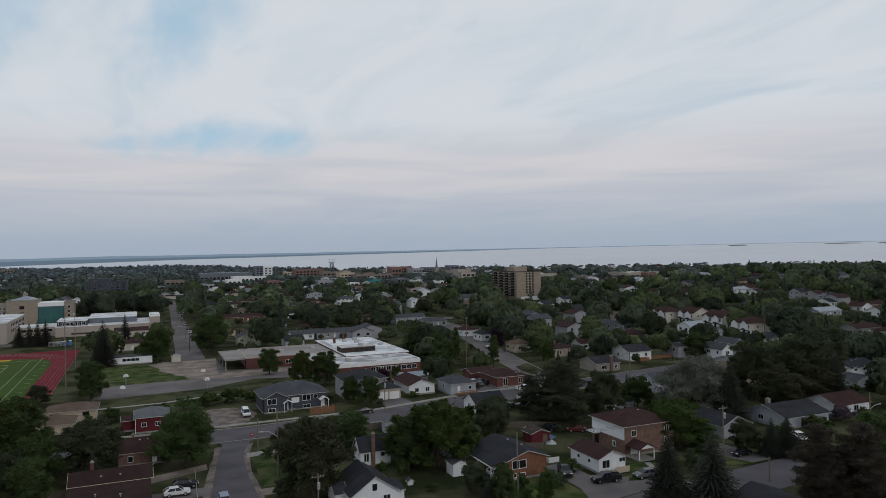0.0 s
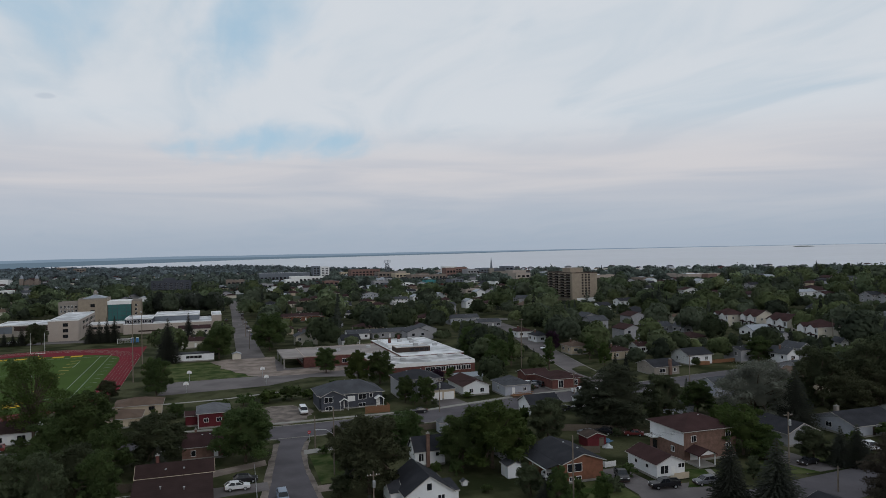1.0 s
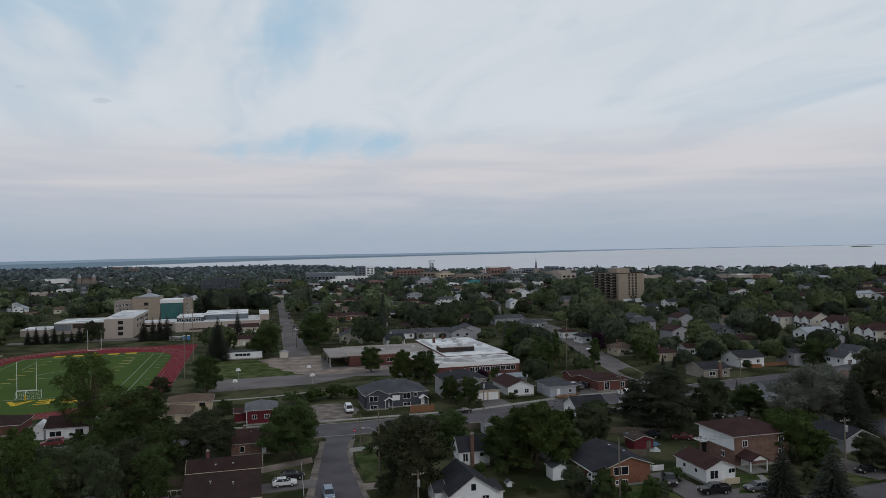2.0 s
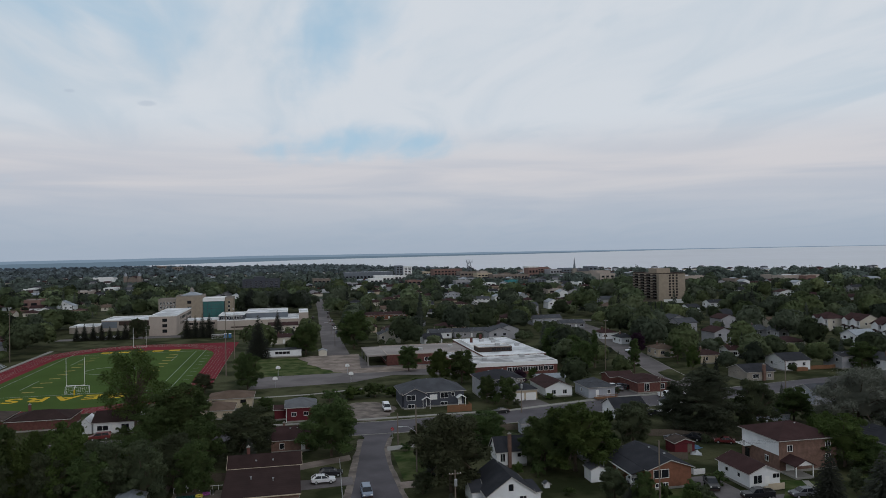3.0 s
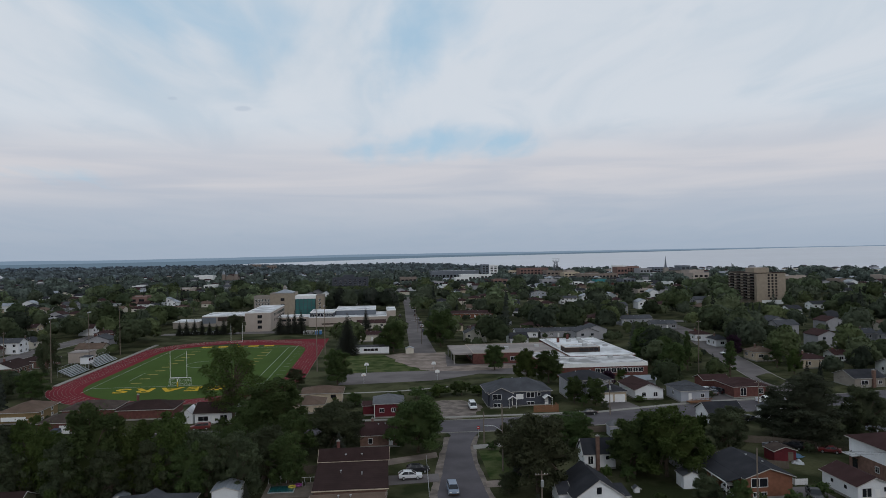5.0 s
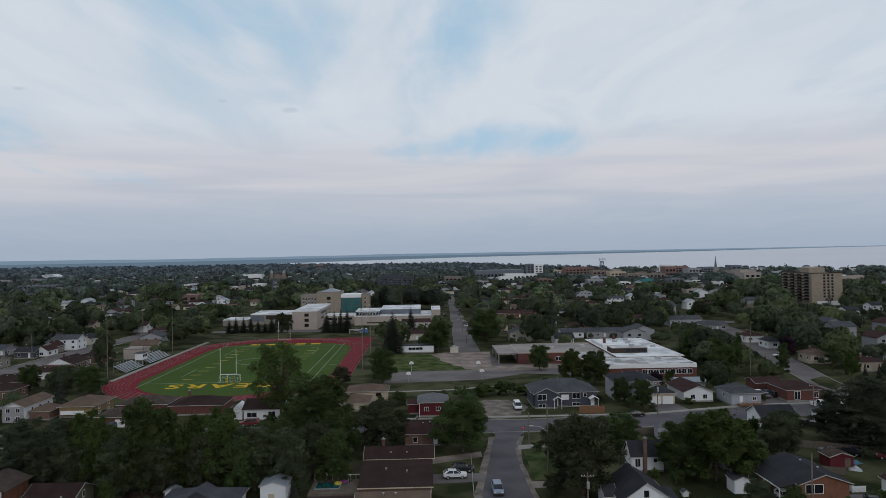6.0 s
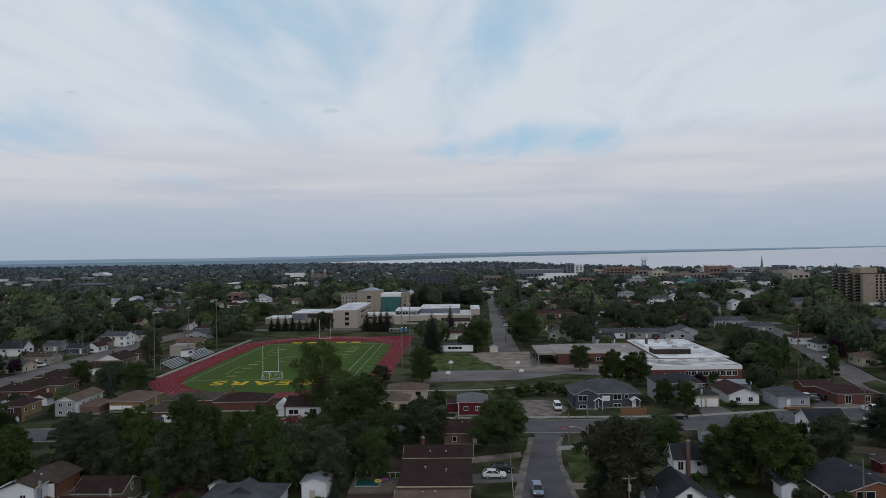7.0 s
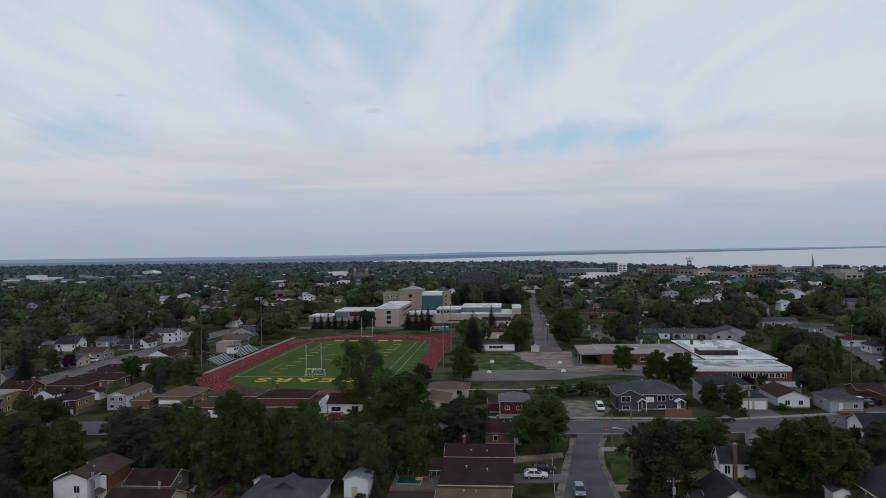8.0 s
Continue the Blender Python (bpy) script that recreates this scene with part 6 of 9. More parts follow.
def apartment_tower():
    x0, x1, y0, y1, h = 283, 306, 513, 556, 23.6
    ob = thing("apartment_tower", pose(0, 0, 2.2), "ten-storey tan brick apartment tower with dark balconies", "apartment tower")
    b = flat_block(ob, x0, x1, y0, y1, 0, h, "brick_tan", "roof_gravel", 0.7, "dark_trim")
    part("ground_floor", Geo().box(x0 + 4, x1 + 0.1, y0 - 0.1, y0 - 0.01, 0, 3.4), "trim", ob, "white ground floor front")
    part("penthouse", Geo().box(x0 + 3, x0 + 15, y0 + 9, y0 + 22, h, h + 4.2), "brick_tan", ob)
    for k in range(9):
        z = 3.5 + k * 2.22
        for u in (9.5, 12.5, 15.5) if k else (11, 15):
            window_on(ob, 1.4, 1.3, "s", u, z + 0.4, b, "dark_trim")
        for i in range(4):
            y = y0 + 3.0 + i * 10.2
            bal = part("balcony", Geo().box(x0 - 1.5, x0 - 0.01, y, y + 8, z, z + 0.2), "concrete", ob)
            part("railing", Geo().box(x0 - 1.5, x0 - 1.42, y, y + 8, z + 0.2, z + 1.2), "dark_trim", bal)
            part("balcony_door", Geo().box(x0 - 0.06, x0 - 0.004, y + 1, y + 7, z + 0.2, z + 1.85), "glass", ob)


apartment_tower()
TALL += [(283, 303, 513, 563, 0.5), (36, 97, 249, 319, 1.0), (-132, 9, 432, 500, 3.0), (-94, -43, 532, 552, 7.0)]


def town_block(x, y, w, d, h, wall, label, roof_mat="roof_gravel", rows=0, name="town_building", frame_mat="dark_trim", top=None):
    ob = thing(name, pose(x, y, land(x, y)), label, "building", "downtown buildings")
    b = flat_block(ob, 0, w, 0, d, 0, h, wall, roof_mat, 0.8, wall)
    for k in range(rows):
        z = 1.5 + k * (h - 2) / rows
        n = max(2, int(w / 6))
        strip_windows(ob, b, "s", z, (h / rows) * 0.45, 1, w - 1, n, frame_mat, w / n * 0.55)
    TALL.append((x, x + w, y, y + d, h * 0.35 if x > -300 else h * 0.6))
    if top:
        part("plant_room", Geo().box(w * 0.3, w * 0.6, d * 0.3, d * 0.7, h, h + top), wall, ob)
    return ob


town_block(84, 1203, 83, 40, 14.4, "town_slate", "long dark glazed office block downtown", "roof_white", 1)
town_block(177, 1239, 13, 25, 23.4, "town_slate", "slender dark office tower downtown", "roof_gravel", 7)
town_block(190, 1235, 15, 25, 22.3, "trim", "pale concrete office tower downtown", "roof_gravel", 7)
town_block(245, 1241, 52, 30, 15.6, "town_brick", "long red brick commercial block", "roof_gravel", 3)
town_block(279, 1179, 28, 30, 12.0, "town_brown", "brown brick commercial block", "roof_gravel", 2)
town_block(432, 1272, 20, 30, 16.7, "trim", "white office building near the shore", "roof_gravel", 3)
town_block(449, 1266, 24, 30, 14.7, "town_brick", "red brick office building near the shore", "roof_gravel", 3)
town_block(461, 1231, 30, 30, 11.4, "grey", "grey office building near the shore", "roof_gravel", 2)
town_block(484, 1224, 26, 30, 13.2, "town_slate", "grey glazed office building downtown", "roof_gravel", 3)
town_block(497, 1140, 17, 25, 17.5, "town_slate", "grey blue glazed tower downtown", "roof_gravel", 4)
town_block(473, 1054, 24, 30, 12.1, "pale_panel", "pale stone hall near the shore", "roof_gravel", 2)
town_block(-62, 910, 45, 20, 15.3, "slate", "dark apartment block with white balconies", "roof_gravel", 6, frame_mat="grey", top=4.0)
town_block(-234, 678, 17, 25, 8.9, "town_brick", "square red brick building among trees", "roof_gravel", 2)
town_block(-317, 1270, 23, 30, 10.4, "trim", "white flat-roofed hall among trees", "roof_gravel", 1)
town_block(-892, 1255, 36, 24, 7.6, "trim", "long white industrial hall", "roof_dirty", 1)
town_block(-843, 1327, 15, 24, 6.6, "town_slate", "long dark grey industrial shed", "roof_dirty", 1)
def barrel_hall(x, y, w, d, h):
    ob = thing("sports_hall", pose(x, y, land(x, y)), "white sports hall under a barrel roof among trees", "building", "downtown buildings")
    part("wall", Geo().box(0, w, 0, d, 0, h * 0.4), "trim", ob)
    g, n = Geo(), 12
    for i in range(n):
        a, b = math.pi * i / n, math.pi * (i + 1) / n
        xa, za, xb, zb = w / 2 - w / 2 * math.cos(a), h * 0.4 + h * 0.6 * math.sin(a), w / 2 - w / 2 * math.cos(b), h * 0.4 + h * 0.6 * math.sin(b)
        g.solid([(xa, 0, h * 0.4), (xb, 0, h * 0.4), (xb, d, h * 0.4), (xa, d, h * 0.4)], [(xa, 0, za), (xb, 0, zb), (xb, d, zb), (xa, d, za)])
    part("barrel_roof", g, "roof_white", ob)
    TALL.append((x, x + w, y, y + d, h * 0.5))


barrel_hall(-829, 1540, 38, 26, 14)
town_block(-628, 1095, 64, 30, 5.2, "town_slate", "long dark warehouse with a pale flat roof", "roof_gravel", 1)
town_block(-900, 1190, 19, 24, 6.1, "trim", "long white industrial hall", "roof_white", 1)
town_block(-823, 1378, 19, 24, 4.9, "grey", "low pale grey industrial shed", "roof_white", 1)
town_block(301, 1148, 26, 30, 9.8, "beige", "beige shop building near the shore", "roof_gravel", 2)
town_block(319, 1115, 61, 30, 7.8, "town_brown", "low brown brick shop row", "roof_gravel", 1)
town_block(298, 965, 15, 20, 4.5, "teal", "small bright blue roofed shed", "roof_gravel", 0)
town_block(129, 1147, 32, 30, 9.1, "trim", "low white hall near the shore", "roof_white", 1)
town_block(29, 1106, 27, 30, 7.9, "town_brown", "low brown brick hall", "roof_gravel", 1)
town_block(559, 727, 52, 40, 8.7, "pale_panel", "low hall with a white roof", "roof_white", 1)
town_block(481, 813, 30, 40, 9.8, "pale_panel", "low hall with a white roof", "roof_white", 1)
town_block(-327, 2062, 27, 20, 16.7, "town_brown", "distant brick apartment block", "roof_gravel", 3)
town_block(-400, 2253, 24, 20, 16.4, "town_brown", "distant brick apartment block", "roof_gravel", 3)

town_block(325, 1220, 14, 25, 11.4, "pale_panel", "pale commercial building near the shore", "roof_gravel", 2)
town_block(114, 1085, 21, 25, 6.8, "trim", "low white hall beside the offices", "roof_white", 1)
town_block(170, 1213, 21, 25, 6.7, "trim", "low white annex of the office tower", "roof_white", 1)
town_block(262, 1438, 18, 25, 6.8, "beige", "beige gabled hall downtown", "roof_gravel", 1)
town_block(218, 948, 23, 25, 5.9, "grey", "grey flat roofed shops", "roof_gravel", 1)
town_block(251, 911, 14, 25, 3.5, "trim", "row of white shops", "roof_white", 1)
town_block(438, 1336, 16, 25, 8.3, "pale_panel", "pale shop building near the shore", "roof_gravel", 1)
town_block(361, 1208, 17, 25, 7.5, "town_brown", "brown shop building near the shore", "roof_gravel", 1)
town_block(354, 936, 13, 25, 2.9, "trim", "white garage row among trees", "roof_white", 1)
town_block(506, 1307, 34, 25, 9.0, "grey", "grey office block by the water", "roof_gravel", 2)
town_block(564, 1228, 12, 25, 7.5, "pale_panel", "pale hall beside the glazed tower", "roof_white", 1)
town_block(432, 950, 23, 25, 11.6, "pale_panel", "pale stone hall with a broad front", "roof_grey", 2)
town_block(360, 860, 10, 25, 4.0, "trim", "long white sheds downtown", "roof_white", 1)
town_block(260, 701, 22, 25, 3.8, "pale_panel", "flat roofed pale apartment block", "roof_gravel", 2)
town_block(72, 981, 15, 25, 5.4, "grey", "grey shop with a flat roof", "roof_gravel", 1)
town_block(328, 941, 18, 25, 5.8, "town_slate", "dark glazed shop block downtown", "roof_gravel", 2)
town_block(161, 1014, 21, 25, 5.6, "town_brick", "red brick shop row downtown", "roof_gravel", 1)
town_block(404, 1186, 19, 25, 16.0, "town_brick", "red brick office near the church", "roof_gravel", 2)
town_block(501, 734, 16, 25, 6.3, "town_brown", "brown flat-roofed hall among trees", "roof_gravel", 1)
town_block(581, 715, 13, 25, 7.8, "town_brick", "low red brick hall among trees", "roof_gravel", 1)
town_block(651, 705, 17, 25, 5.8, "pale_panel", "pale flat-roofed hall among trees", "roof_white", 1)
town_block(-952, 1273, 21, 24, 7.3, "grey", "pale grey flat-roofed industrial hall", "roof_dirty", 1)
town_block(-927, 1292, 28, 24, 11.1, "trim", "white storage hall among trees", "roof_dirty", 1)
town_block(-873, 1282, 14, 24, 8.2, "trim", "white storage hall among trees", "roof_grey", 1)
town_block(-825, 1245, 14, 24, 4.4, "grey", "pale grey flat-roofed industrial hall", "roof_white", 1)
town_block(-862, 1361, 13, 24, 8.8, "grey", "pale grey shop with a flat roof", "roof_grey", 1)
town_block(-826, 1323, 17, 24, 6.6, "grey", "pale grey storage hall among trees", "roof_white", 1)
town_block(-849, 1417, 15, 24, 5.0, "grey", "pale grey shop with a flat roof", "roof_grey", 1)
town_block(-711, 1110, 10, 24, 4.8, "trim", "white storage hall among trees", "roof_white", 1)
town_block(-823, 1173, 21, 24, 5.0, "grey", "pale grey storage hall among trees", "roof_white", 1)
town_block(-886, 1166, 19, 24, 5.0, "grey", "pale grey flat-roofed industrial hall", "roof_white", 1)
town_block(-796, 1433, 22, 24, 6.1, "grey", "pale grey storage hall among trees", "roof_grey", 1)
town_block(-494, 877, 6, 24, 3.7, "town_slate", "dark grey flat-roofed industrial hall", "roof_grey", 1)
town_block(-573, 961, 6, 24, 2.7, "town_slate", "dark grey shop with a flat roof", "roof_white", 1)
town_block(-590, 1265, 8, 24, 4.4, "grey", "pale grey shop with a flat roof", "roof_white", 1)
town_block(-612, 1244, 8, 24, 3.5, "town_slate", "dark grey storage hall among trees", "roof_grey", 1)
town_block(-365, 1057, 16, 30, 4.3, "trim", "white flat-roofed industrial hall", "roof_white", 1)
town_block(-584, 1375, 15, 24, 3.8, "town_slate", "dark grey flat-roofed industrial hall", "roof_grey", 1)
town_block(-381, 1476, 40, 30, 7.2, "trim", "white storage hall among trees", "roof_white", 1)
town_block(-262, 935, 18, 30, 4.6, "pale_panel", "pale shop with a flat roof", "roof_white", 1)
town_block(-252, 1033, 14, 30, 4.2, "trim", "white storage hall among trees", "roof_white", 1)

def lattice_tower(x, y, h):
    ob = thing("lattice_tower", pose(x, y, 0), "tall lattice tower with a railed platform on top", "tower")
    w = 4.2
    for sx in (-1, 1):
        for sy in (-1, 1):
            part("leg", Geo().tube((sx * w, sy * w, 0), (sx * w * 0.55, sy * w * 0.55, h), 0.42, n=6), "town_slate", ob)
    g = Geo()
    for k in range(6):
        z0, z1 = h * k / 6, h * (k + 1) / 6
        a, b = w * (1 - 0.45 * k / 6), w * (1 - 0.45 * (k + 1) / 6)
        for s in (-1, 1):
            g.tube((-a, s * a, z0), (b, s * b, z1), 0.24, n=4).tube((a, s * a, z0), (-b, s * b, z1), 0.24, n=4)
    part("bracing", g, "town_slate", ob)
    part("platform", Geo().box(-5, 5, -3, 3, h, h + 0.5), "town_slate", ob)
    for z in (2.4, 4.8):
        part("railing", Geo().box(-5.2, 5.2, -3.2, -2.9, h + z, h + z + 0.35).box(-5.2, 5.2, 2.9, 3.2, h + z, h + z + 0.35), "town_slate", ob)
    for x in (-5, 0, 5):
        part("rail_post", Geo().box(x - 0.2, x + 0.2, -3.2, -2.8, h + 0.5, h + 5.1), "town_slate", ob)
    part("lower_deck", Geo().box(-4.4, 4.4, -3, 3, h * 0.72, h * 0.75), "town_slate", ob)


lattice_tower(301, 1203, 27.5)


def spire_church(x, y, h):
    ob = thing("church", pose(x, y, 0), "pale church with a tall thin spire", "church")
    part("nave", Geo().solid([(0, -12, 0), (40, -12, 0), (40, 12, 0), (0, 12, 0)], [(0, -12, h * 0.35), (40, -12, h * 0.35), (40, 12, h * 0.35), (0, 12, h * 0.35)]), "stone", ob)
    g = Geo()
    hip_roof(g, 0, 40, -12, 12, h * 0.35, h * 0.14, 1.0)
    part("roof", g, "roof_grey", ob)
    part("tower", Geo().box(-7, 0, -4, 4, 0, h * 0.5), "stone", ob)
    part("spire", Geo().tube((-3.5, 0, h * 0.5), (-3.5, 0, h * 1.12), 2.4, 0.1, 8), "town_slate", ob)


def twin_tower_church(x, y, h):
    ob = thing("church", pose(x, y, 0), "brown brick church with twin domed towers", "church")
    g = Geo().box(-8, 8, 4, 40, 0, h * 0.55)
    gable_ends(g, -8, 8, 4, 40, h * 0.55, h * 0.2, "y")
    part("nave", g, "town_brown", ob)
    r = Geo()
    gable_roof(r, -8, 8, 4, 40, h * 0.55, h * 0.2, "y", 0.8)
    part("roof", r, "roof_brown", ob)
    for s in (-1, 1):
        t = part("tower", Geo().box(s * 10 - 2.6, s * 10 + 2.6, 0, 5.2, 0, h * 0.75), "town_brown", ob)
        part("cupola", Geo().tube((s * 10, 2.6, h * 0.75), (s * 10, 2.6, h * 0.9), 2.7, 2.0, 8).tube((s * 10, 2.6, h * 0.9), (s * 10, 2.6, h), 2.0, 0.2, 8), "roof_steel", t, "pale metal cupola")


spire_church(478, 1148, 30.8)
twin_tower_church(-246, 1179, 22.0)
TALL.append((-262, -230, 1179, 1220, 7.0))
TALL.append((470, 520, 1140, 1160, 9.0))
TALL.append((296, 306, 1198, 1208, 8.0))
# houses of the middle distance
house(-236.9, 332.3, 5.5, 9.5, 3.0, "hip", 1.6, "white", "roof_tan", "white bungalow with a tan hip roof", auto="se")
house(-215.6, 321.0, 10.8, 8.0, 4.2, "x", 3.0, "white", "roof_dark", "white gabled house with a dark roof", auto="se")
house(-228.0, 327.5, 11.0, 7.5, 2.8, "x", 1.2, "blue_grey", "roof_ash", "low pale blue bungalow with a light grey roof", auto="se")
house(-205.5, 338.0, 7.3, 9.5, 3.0, "x", 1.8, "grey", "roof_grey", "grey bungalow with grey roof", auto="se")
house(-189.3, 297.0, 11.6, 9.5, 3.2, "x", 1.6, "stone", "roof_umber", "stone-faced bungalow with a grey brown roof", auto="se")
house(-187.3, 274.2, 12.1, 9.5, 3.0, "x", 1.6, "beige", "roof_grey", "wide bungalow under a grey roof", auto="se")
house(-188.4, 327.7, 9.2, 9.5, 3.0, "x", 1.8, "slate", "roof_dark", "dark blue bungalow with a dark roof", auto="se")
house(-180.9, 331.6, 5.5, 9.5, 3.0, "y", 1.8, "white", "roof_brown", "small white gabled cottage by the road", auto="se")
house(-184.6, 344.3, 6.2, 9.5, 3.4, "y", 2.0, "stone", "roof_brown", "stone cottage with a brown roof", auto="se")
house(-184.2, 353.1, 11.9, 9.5, 5.6, "x", 1.8, "white", "roof_grey", "white two-storey house with dormers", auto="se")
house(-183.5, 372.3, 8.6, 9.5, 3.6, "y", 2.0, "cream", "roof_dark", "cream cottage with dark gables", auto="se")
house(-183.6, 237.3, 5.5, 9.5, 3.0, "y", 1.8, "grey", "roof_grey", "grey cottage with a gable porch", auto="se")
house(-153.1, 392.6, 9.7, 9.5, 5.0, "hip", 1.6, "brick_red", "roof_brown", "two-storey red brick house with a hip roof", auto="se")
house(-176.7, 430.0, 8.2, 9.5, 4.5, "x", 1.8, "white", "roof_brown", "white house with a brown roof", auto="se")
house(-217.6, 449.2, 8.7, 9.5, 4.0, "x", 1.8, "beige", "roof_brown", "beige house with a brown roof", auto="se")
house(41.7, 353.5, 10.6, 9.5, 4.6, "y", 2.4, "cream", "roof_grey", "cream gabled house with grey roof", auto="sw")
house(69.6, 364.2, 11.5, 9.5, 3.2, "x", 1.6, "white", "roof_grey", "white bungalow with a grey roof", auto="sw")
house(82.6, 363.9, 18.6, 9.5, 3.2, "x", 1.6, "grey", "roof_grey", "long grey bungalow with a grey roof", auto="sw")
house(44.3, 482.2, 35.1, 12.0, 3.4, "hip", 1.6, "brick_orange", "roof_brown", "long orange brick building beside the street", auto="sw")
house(-11.9, 368.1, 13.5, 9.5, 3.4, "hip", 1.6, "cream", "roof_brown", "cream house with dark brown roof", auto="se")
house(-14.9, 429.6, 16.9, 9.5, 3.6, "x", 1.6, "cream", "roof_brown", "cream house with a brown roof", auto="se")
house(90.6, 491.9, 10.5, 9.5, 3.4, "x", 1.6, "white", "roof_dark", "white house with a dark roof", auto="sw")
house(143.8, 674.9, 17.2, 9.5, 5.4, "y", 2.0, "blue_grey", "roof_dark", "blue grey two-storey house with dark roof", auto="sw")
house(151.6, 589.4, 14.1, 9.5, 5.0, "x", 1.8, "white", "roof_grey", "white two-storey house with grey roof", auto="sw")
house(141.4, 408.6, 18.6, 9.5, 4.0, "x", 1.8, "blue_grey", "roof_grey", "blue grey house with a grey roof", auto="sw")
house(150.3, 383.9, 14.0, 9.5, 3.2, "x", 1.6, "grey", "roof_grey", "grey bungalow with grey roof", auto="sw")
house(150.5, 330.5, 8.5, 9.5, 3.4, "hip", 1.7, "white", "roof_brown", "white bungalow with a brown hip roof", auto="sw")
house(151.0, 309.6, 5.9, 9.5, 3.4, "hip", 1.7, "white", "roof_dark", "white bungalow with a dark hip roof", auto="sw")
house(147.2, 268.5, 8.3, 9.5, 3.6, "hip", 1.8, "beige", "roof_tan", "tan brick bungalow with a tan roof", auto="sw")
house(155.0, 249.3, 9.6, 9.5, 3.4, "hip", 1.7, "beige", "roof_brown", "beige bungalow with a brown roof", auto="sw")
house(174.5, 260.2, 5.5, 7.0, 3.0, "x", 1.4, "white", "roof_brown", "white garage with a brown roof", auto="sw")
house(221.7, 309.0, 6.3, 9.5, 4.0, "x", 1.8, "grey", "roof_grey", "grey house with a grey roof", auto="sw")
house(227.7, 299.4, 5.5, 9.5, 4.0, "y", 1.8, "grey", "roof_grey", "grey gabled house among trees", auto="sw")
house(195.3, 222.6, 6.5, 9.5, 4.6, "x", 1.0, "grey", "roof_dark", "grey two-level house with low dark roof", auto="sw")
house(205.6, 210.1, 5.5, 9.5, 4.2, "y", 2.0, "white", "roof_grey", "white narrow gabled house", auto="sw")
house(215.8, 214.1, 5.5, 9.5, 5.2, "y", 1.8, "grey", "roof_grey", "grey two-storey gabled house", auto="sw")
house(195.4, 193.7, 5.5, 9.5, 2.8, "x", 1.4, "grey", "roof_grey", "low grey garage with flat gable", auto="sw")
house(250.6, 227.2, 4.2, 4.5, 3.6, "y", 1.8, "white", "roof_grey", "white bay-fronted house with grey roof", auto="sw")
house(377.7, 453.9, 5.6, 9.5, 4.6, "y", 2.0, "white", "roof_brown", "white half-timbered house with brown roof", auto="sw")
house(423.4, 419.1, 15.4, 9.5, 4.0, "x", 1.6, "white", "roof_steel", "house with a pale steel roof", auto="sw")
house(424.3, 359.5, 10.7, 9.5, 5.0, "x", 2.2, "grey", "roof_dark", "house with a steep dark blue roof", auto="sw")
house(421.6, 344.3, 8.9, 9.5, 5.0, "x", 2.0, "grey", "roof_brown", "grey house with a brown roof", auto="sw")
house(414.5, 328.1, 8.3, 9.5, 5.2, "x", 1.8, "blue_grey", "roof_dark", "blue grey two-storey house with dark roof", auto="sw")
house(351.0, 284.9, 17.8, 9.5, 3.4, "x", 1.8, "blue_grey", "roof_steel", "house with a pale blue roof", auto="sw")
house(382.8, 282.8, 9.4, 9.5, 4.0, "y", 2.2, "white", "roof_brown", "white gabled house with brown roof", auto="sw")
house(370.3, 261.6, 5.5, 9.5, 4.0, "x", 2.2, "white", "roof_brown", "white house with a brown roof", auto="sw")
house(302.9, 226.7, 17.2, 9.5, 3.6, "x", 1.8, "grey", "roof_brown", "long grey house with a brown roof", auto="sw")
house(291.4, 456.4, 11.9, 9.5, 4.0, "x", 1.8, "white", "roof_dark", "white house with a dark roof", auto="sw")
house(389.6, 510.3, 15.3, 9.5, 4.0, "y", 1.8, "white", "roof_brown", "white gabled house with brown roof", auto="sw")
house(460.1, 511.0, 11.4, 9.5, 4.0, "x", 1.8, "grey", "roof_dark", "grey house with a dark roof", auto="sw")


def town_house(x, y, w, d, roof):
    ob = thing("town_house", pose(x, y, land(x, y), 0, 0, -4), "cream two-storey town house with white front and brown roof", "town house", "town houses")
    BOXES.append((x, x + w, y, y + d))
    b = block(ob, 0, w, 0, d, 6.3, roof, 2.9, "cream", "roof_brown", 0.5)
    part("front_siding", Geo().box(-0.08, -0.004, 0.1, d - 0.1, 0.5, 6.2), "white", ob, "white sided front wall")
    for k in range(4):
        u = d * (k + 0.5) / 4
        window_on(ob, 1.5, 1.5, "w", u, 4.1, (-0.1, w, 0, d), "dark_trim")
        window_on(ob, 1.2, 1.6, "w", u + 0.7, 1.3, (-0.1, w, 0, d), "dark_trim")
    for k in range(2):
        u = d * (0.26 + 0.48 * k)
        g = Geo()
        gable_roof(g, -1.7, 0.0, u - 1.7, u + 1.7, 3.0, 0.9, "x", 0.2, 0.14)
        p = part("porch_roof", g, "roof_brown", ob)
        for v in (u - 1.5, u + 1.5):
            part("porch_post", Geo().box(-1.65, -1.5, v - 0.08, v + 0.08, 0, 3.0), "trim", p)
        g = Geo()
        gable_roof(g, -1.2, w * 0.4, u - 2.2, u + 2.2, 6.3, 1.5, "x", 0.2, 0.16)
        gb = part("gable", g, "roof_brown", ob)
        ring = [(u - 2.0, 3.4), (u + 2.0, 3.4), (u + 2.0, 6.3), (u, 7.65), (u - 2.0, 6.3)]
        part("bay_wall", Geo().solid([(-1.0, v, z) for v, z in ring], [(-0.09, v, z) for v, z in ring]), "white", gb)
    for u, z in ((w * 0.3, 4.2), (w * 0.3, 1.4)):
        window_on(ob, 0.9, 1.1, "s", u, z, b)
    return ob


